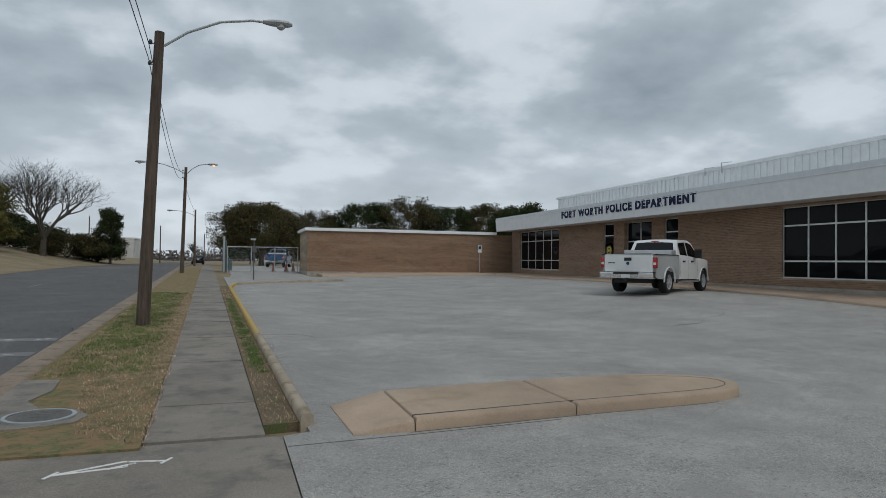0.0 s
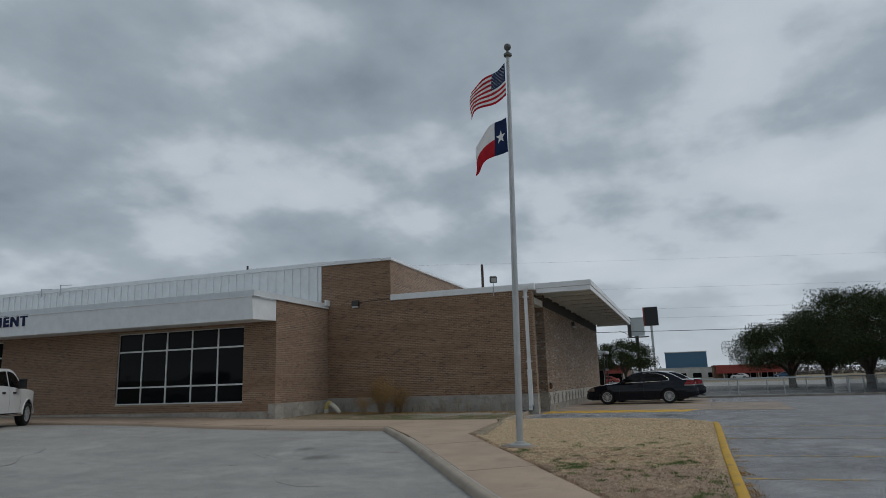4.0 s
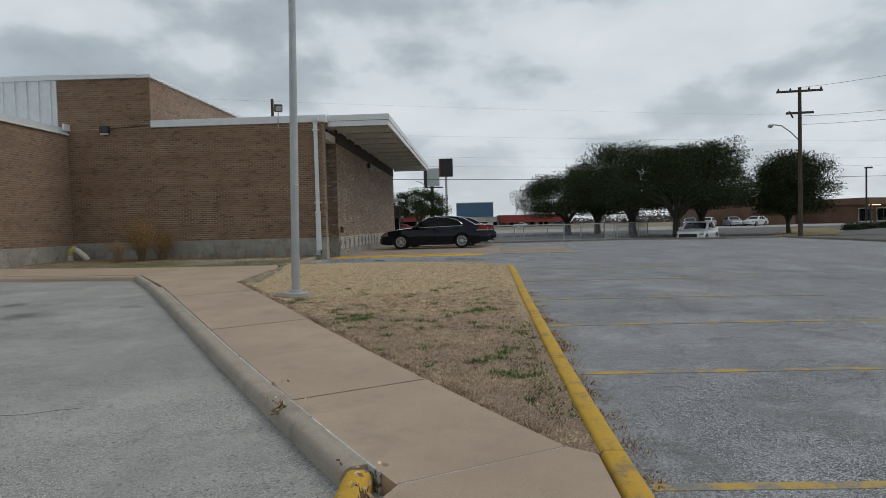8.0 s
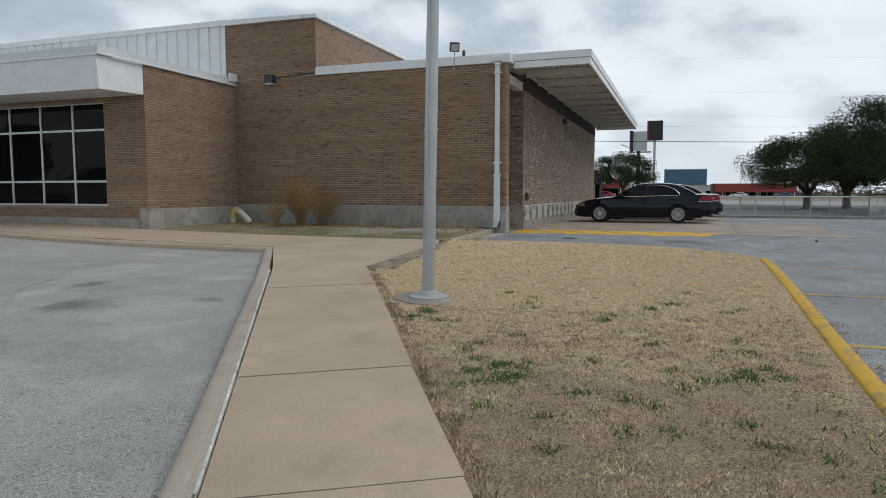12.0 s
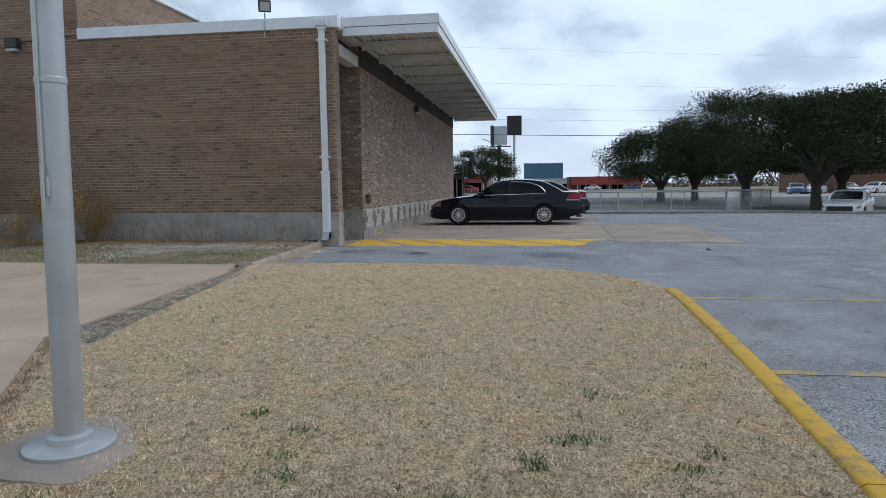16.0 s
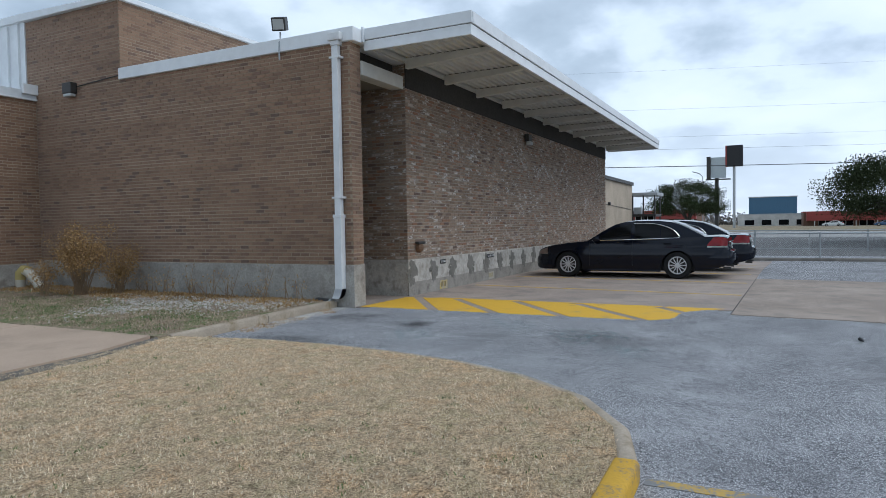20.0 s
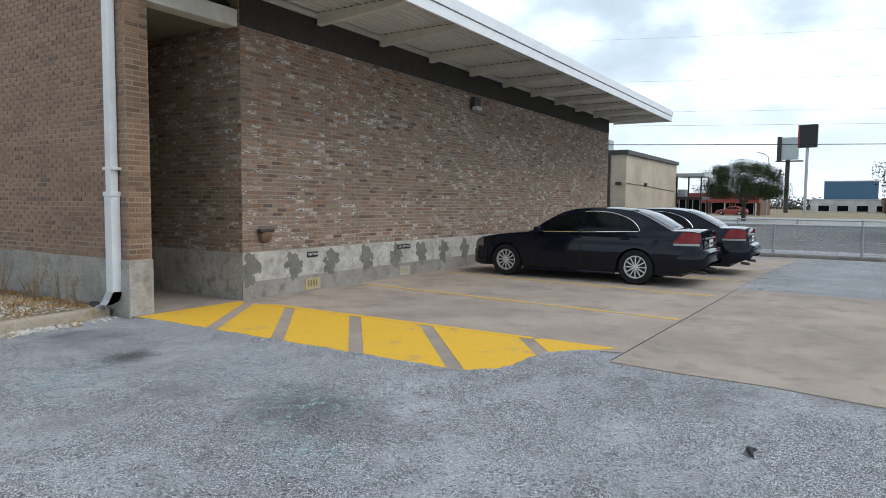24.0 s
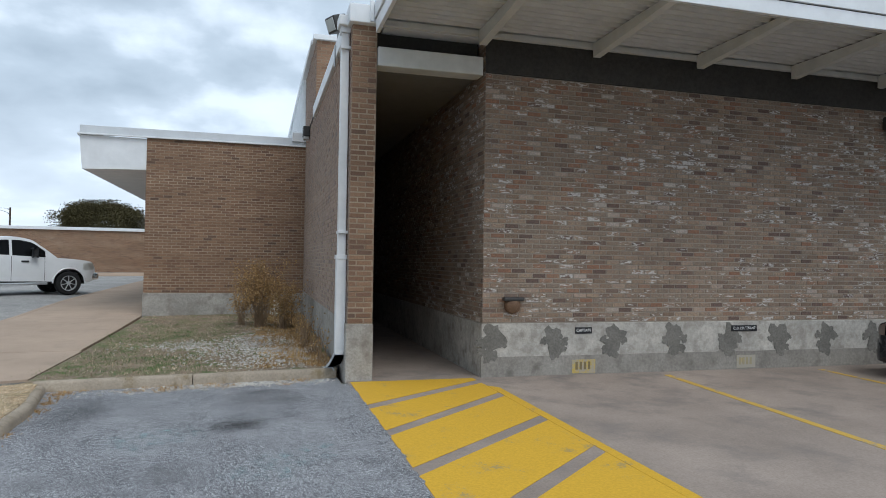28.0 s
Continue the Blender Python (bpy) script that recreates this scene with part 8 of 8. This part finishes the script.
blades("lawn_grass", "short straw-coloured dormant grass", None, 12, 0.098, STRAW, 0.031, 0.0038, 1, 1.0, [p for p in tuft_centres(lawn_poly, 440, 1) if p[0] + 0.8 * math.sin(2.3 * p[1]) > -13.6 or math.sin(3.1 * p[0] + 2.2 * p[1]) + math.sin(2.0 * p[1] - 4.1 * p[0]) > 0.75], 0.018)
thin_poly = [(-20.0, -5.55), (-12.6, -5.55), (-13.0, -1.95), wk(7.6, -0.03), wk(0.2, -0.03)]
blades("lawn_thatch", "brown matted thatch in the dormant lawn", None, 11, 0.098, THATCH, 0.031, 0.0044, 41, 1.05, tuft_centres(thin_poly, 380, 41, 0.1), 0.018)
qw = random.Random(8)
blades("edge_thatch", "ragged thatch along the edge of the walk", None, 16, 0.10, THATCH, 0.045, 0.005, 45, 1.1, [wk(qw.uniform(0.2, LEN), -0.03 - 0.10 * qw.random() ** 2) for _ in range(520)], 0.02)
spots = [(-15.25, -3.3), (-15.1, -3.4), (-14.55, -2.87), (-13.95, -5.04), (-15.9, -4.26), (-15.75, -3.75), (-16.9, -4.4), (-13.6, -2.3), (-13.3, -2.1), (-17.6, -5.0), (-18.2, -5.3), (-17.0, -5.35), (-16.2, -5.45), (-18.9, -5.35), (-12.9, -3.9), (-14.8, -4.7), (-11.5, -4.6), (-13.2, -1.6)]
spots += [(qw.uniform(-18.5, -12), qw.uniform(-5.4, -2.5)) for _ in range(46)]
spots = [p for p in spots if inside(np.array([p[0]]), np.array([p[1]]), lawn_poly)[0]]
spots += [(sx0 + qw.gauss(0, 0.22), sy0 + qw.gauss(0, 0.10)) for sx0, sy0 in ((-15.2, -3.2), (-15.0, -3.35), (-13.4, -2.0), (-14.6, -5.0), (-17.2, -5.1), (-18.0, -5.25)) for _ in range(6)]
spots = [p for p in spots if inside(np.array([p[0]]), np.array([p[1]]), lawn_poly)[0]]
blades("lawn_weeds", "small green weeds in the dormant lawn", None, 80, 0.10, GREENBLADE, 0.042, 0.0075, 2, 1.15, spots, 0.045)
blades("lawn_sprigs", "tiny green sprigs in the dormant lawn", None, 14, 0.10, GREENBLADE, 0.034, 0.006, 3, 1.15, [p for p in ((qw.uniform(-17.5, -6.5), qw.uniform(-5.5, -0.2)) for _ in range(420)) if inside(np.array([p[0]]), np.array([p[1]]), lawn_poly)[0]], 0.03)
blades("kerb_weeds", "green weeds along the yellow kerb", None, 60, 0.10, GREENBLADE, 0.04, 0.010, 4, 1.3, [(-19.3 + 0.23 * k, -5.55 + 0.04 * (k % 3)) for k in range(17)], 0.07)
verge_poly = [(sx(-28.0, 2.2), 2.2), (sx(-27.33, 1.6), 1.6), (sx(-27.33, 24), 24), (sx(-29.0, 24), 24), (sx(-29.0, 5.5), 5.5), (sx(-28.4, 5.2), 5.2)]
blades("verge_grass", "patchy green and straw verge grass", verge_poly, 1300, 0.036, THATCH, 0.04, 0.005, 5, 0.9)
VERGEGREEN = foliage("verge_green", (0.075, 0.125, 0.03), (0.125, 0.195, 0.052), (0.19, 0.26, 0.09))
blades("verge_weeds", "green grass in the verge", None, 60, 0.036, VERGEGREEN, 0.045, 0.006, 6, 0.9, [(sx(-28.2 + qw.uniform(-0.7, 0.5), y_), y_) for y_ in [qw.uniform(5.6, 24) for _ in range(760)]], 0.11)
blades("strip_grass", "thin grass in the dirt strip", [(sx(-26.26, 2.2), 2.2), (sx(-25.93, 2.2), 2.2), (sx(-25.93, 26), 26), (sx(-26.26, 26), 26)], 900, 0.034, THATCH, 0.04, 0.005, 7, 1.0)
blades("strip_weeds", "green weeds in the dirt strip", None, 50, 0.034, GREENBLADE, 0.05, 0.006, 9, 0.9, [(sx(-26.1, y_) + qw.uniform(-0.07, 0.07), y_) for y_ in [qw.uniform(5.2, 20) for _ in range(170)]], 0.05)
bed_poly = [(-5.5, 0.5), (-2.0, 0.5), (-2.0, 8.8), (-5.5, 8.8)]
blades("bed_grass", "thin grass in the bed", bed_poly, 420, 0.112, THATCH, 0.045, 0.005, 10, 0.9)
blades("bed_weeds", "green weeds in the bed", None, 60, 0.112, GREENBLADE, 0.035, 0.005, 12, 0.9, [(qw.uniform(-5.5, -3.4), qw.uniform(0.6, 7)) for _ in range(150)], 0.16)
PEBBLE = surface("pale_gravel", (0.33, 0.30, 0.26), (0.64, 0.61, 0.55), 30, 3, rough=0.9)
gv_, gf_ = [], []
qg = np.random.default_rng(3)
heaps = [(-2.6, 1.2, 0.45, 0.3), (-3.2, 2.4, 0.45, 0.5), (-2.5, 2.4, 0.35, 0.4), (-2.8, 4.0, 0.35, 0.6), (-3.9, 3.4, 0.5, 0.35), (-3.0, 0.22, 0.6, 0.09), (-3.6, 0.16, 0.9, 0.12)]
for hx, hy, sx_, sy_ in heaps:
    for _ in range(560 if hy > 0.9 else 260):
        x, y = qg.normal(hx, sx_), qg.normal(hy, sy_)
        if not (-5.4 < x < -1.95 and (0.5 < y < 8.6 if hy > 0.9 else -0.1 < y < 0.33)):
            continue
        r = qg.uniform(0.010, 0.026)
        z = zg(x, y) + (0.116 if y > 0.45 else 0.0)
        i = len(gv_)
        for dx, dy, dz in ((1, 0, 0.2), (0, 1, 0.1), (-1, 0, 0.2), (0, -1, 0.1), (0.1, 0, 0.75)):
            gv_.append((x + r * dx * qg.uniform(0.7, 1.3), y + r * dy * qg.uniform(0.7, 1.3), z + r * dz))
        gf_ += [(i, i + 1, i + 4), (i + 1, i + 2, i + 4), (i + 2, i + 3, i + 4), (i + 3, i, i + 4)]
blades("bed_litter", "brown leaf litter along the foundation", None, 40, 0.116, DRYLEAF, 0.05, 0.012, 43, 1.2, [(-2.05 - 0.9 * qw.random() ** 2, qw.uniform(0.7, 8.6)) for _ in range(260)], 0.1)
blades("kerb_litter", "brown leaf litter against the kerbs", None, 40, 0.002, DRYLEAF, 0.03, 0.007, 44, 1.2, [(-16.8 + qw.gauss(0, 1.9), -5.84 - 0.14 * qw.random() ** 2) for _ in range(60)] + [(qw.uniform(-5.2, -2.2), 0.30 - 0.3 * qw.random() ** 2) for _ in range(26)] + [(-5.2 + 0.1 * qw.random(), qw.uniform(-2.2, 0.2)) for _ in range(16)], 0.06)
tagged(raw("gravel", gv_, gf_, PEBBLE), "scattered pale gravel in the bed", "gravel", kind="stuff")


def shrub(x, y, h, seed, label, n=26, leaf=DRYLEAF, leaves=420):
    q = random.Random(seed)
    t = thing("shrub", label, "shrub", pose(x, y, zg(x, y) + 0.105), "dry shrubs")
    bm, cs = bmesh.new(), []
    for k in range(n):
        a, r = q.uniform(0, 6.28), q.uniform(0.05, 0.42) * h
        top = h * q.uniform(0.5, 1.0)
        p = [(q.uniform(-0.1, 0.1), q.uniform(-0.1, 0.1), 0), (r * 0.5 * math.cos(a), r * 0.5 * math.sin(a), top * 0.55), (r * math.cos(a), r * math.sin(a), top)]
        tube(bm, p, [0.007, 0.005, 0.002], 4, cap=False)
        cs += [tuple(Vector(p[1]).lerp(Vector(p[2]), q.random())) for _ in range(3)]
    part("stalk", bm, DRYSTEM, t)
    v, f_ = leaf_mesh(cs, 0.09, max(1, leaves * 3 // len(cs)), 0.022, seed, 1.0)
    tagged(raw("leafage", v, f_, leaf, t), kind="stuff")
    return t


shrub(-2.9, 5.95, 1.5, 3, "dry orange-brown shrub against the wall", 70, leaves=1900)
shrub(-2.45, 5.35, 0.95, 4, "dry orange-brown shrub against the wall", 40, leaves=750)
shrub(-2.35, 5.6, 1.45, 5, "thin dry shrub against the wall", 14, leaves=90)
shrub(-3.3, 6.5, 0.8, 6, "dry orange-brown shrub against the wall", 18, leaves=260)
qs = random.Random(4)
for k in range(16):
    shrub(-2.02 - qs.uniform(0, 0.15), 1.2 + k * 0.27 + qs.uniform(-0.1, 0.1), qs.uniform(0.3, 0.65), 20 + k, "thin dry weed stalk by the foundation", 4, leaves=10)
tf = shrub(-20.8, -4.36, 0.12, 77, "dry straw tuft in the kerb joint", 14, THATCH, 26)
tf.location.z = zg(-20.8, -4.36) + 0.11
tf2 = shrub(-19.1, -3.45, 0.09, 78, "dry straw tuft in the kerb joint", 12, THATCH, 18)
tf2.location.z = zg(-19.1, -3.45) + 0.11


def hedge(x, y, long, deep, h, yaw, seed):
    """A low clipped bush, leafy down to the ground."""
    q = random.Random(seed)
    t = thing("hedge", "low clipped dark hedge beside the far drive", "hedge", pose(x, y, zg(x, y) - 0.06, 0, 0, yaw), "hedges")
    cs = [((u - 0.5) * long, q.uniform(-0.5, 0.5) * deep, h * (0.15 + 0.72 * q.random() * (1 - abs(2 * u - 1) ** 4 * 0.5))) for u in (q.random() for _ in range(int(26 * long)))]
    v, f_ = leaf_mesh(cs, 0.13, 34, 0.055, seed)
    tagged(raw("leafage", v, f_, OAKLEAF, t), kind="stuff")
    part("stem", tube(bmesh.new(), [(0, 0, 0), (0, 0, h * 0.6)], [0.04, 0.02], 6), BARK, t)
    return t


for x_, y_, l_, k_ in ((33.5, -37.2, 3.0, 91), (36.6, -40.0, 2.6, 92), (39.6, -43.4, 3.2, 93), (31.0, -41.5, 3.6, 94), (28.4, -44.2, 3.0, 95)):
    hedge(x_, y_, l_, 0.9, 0.62, -48 if k_ < 94 else -35, k_)

# ---- bricks, the largest number of pieces, last ----
brick_wall(wall_c, (0.0, 0.0, 0), (1, 0, 0), 17.25, 0.745, 4.155, BRICK_C, out=(0, -1, 0), single=(0.0, 1.25, 3.7))
brick_wall(wall_c, (0.0, 9.0, 0), (0, -1, 0), 9.0, 0.745, 4.60, BRICK_C, out=(-1, 0, 0))
brick_wall(wall_b, (BX, 8.9, 0), (0, -1, 0), 8.85, 0.752, HB, BRICK_B, out=(-1, 0, 0))
brick_wall(wall_b, (BX, 0.05, 0), (1, 0, 0), 0.318, 0.752, HB, BRICK_B, out=(0, -1, 0), single=(0.0, 0.4, 4.7))
brick_wall(wall_b, (-1.505, 0.06, 0), (0, 1, 0), 8.8, 0.752, 4.2, BRICK_B, out=(1, 0, 0))
brick_wall(wall_b, (BX, 9.21, 0), (0, -1, 0), 9.21 - TY, HB + 0.01, 6.33, BRICK_B, out=(-1, 0, 0))
brick_wall(wall_b, (BX, TY, 0), (1, 0, 0), 15.8, 4.82, 6.33, BRICK_B, out=(0, -1, 0))
brick_wall(wall_r, (FX, RY, 0), (1, 0, 0), BX - FX - 0.01, 0.70, 4.465, BRICK_B, out=(0, -1, 0))
brick_wall(wall_f, (FX, 43.3, 0), (0, -1, 0), 43.3 - RY, 0.43, 3.69, BRICK_B, out=(-1, 0, 0), openings=[(43.3 - b, 43.3 - a, c, d) for a, b, c, d in WIN])
brick_wall(wall_l, (-21.6, 44.0, 0), (1, 0, 0), 19.5, 0.43, 3.39, BRICK_B, out=(0, -1, 0))
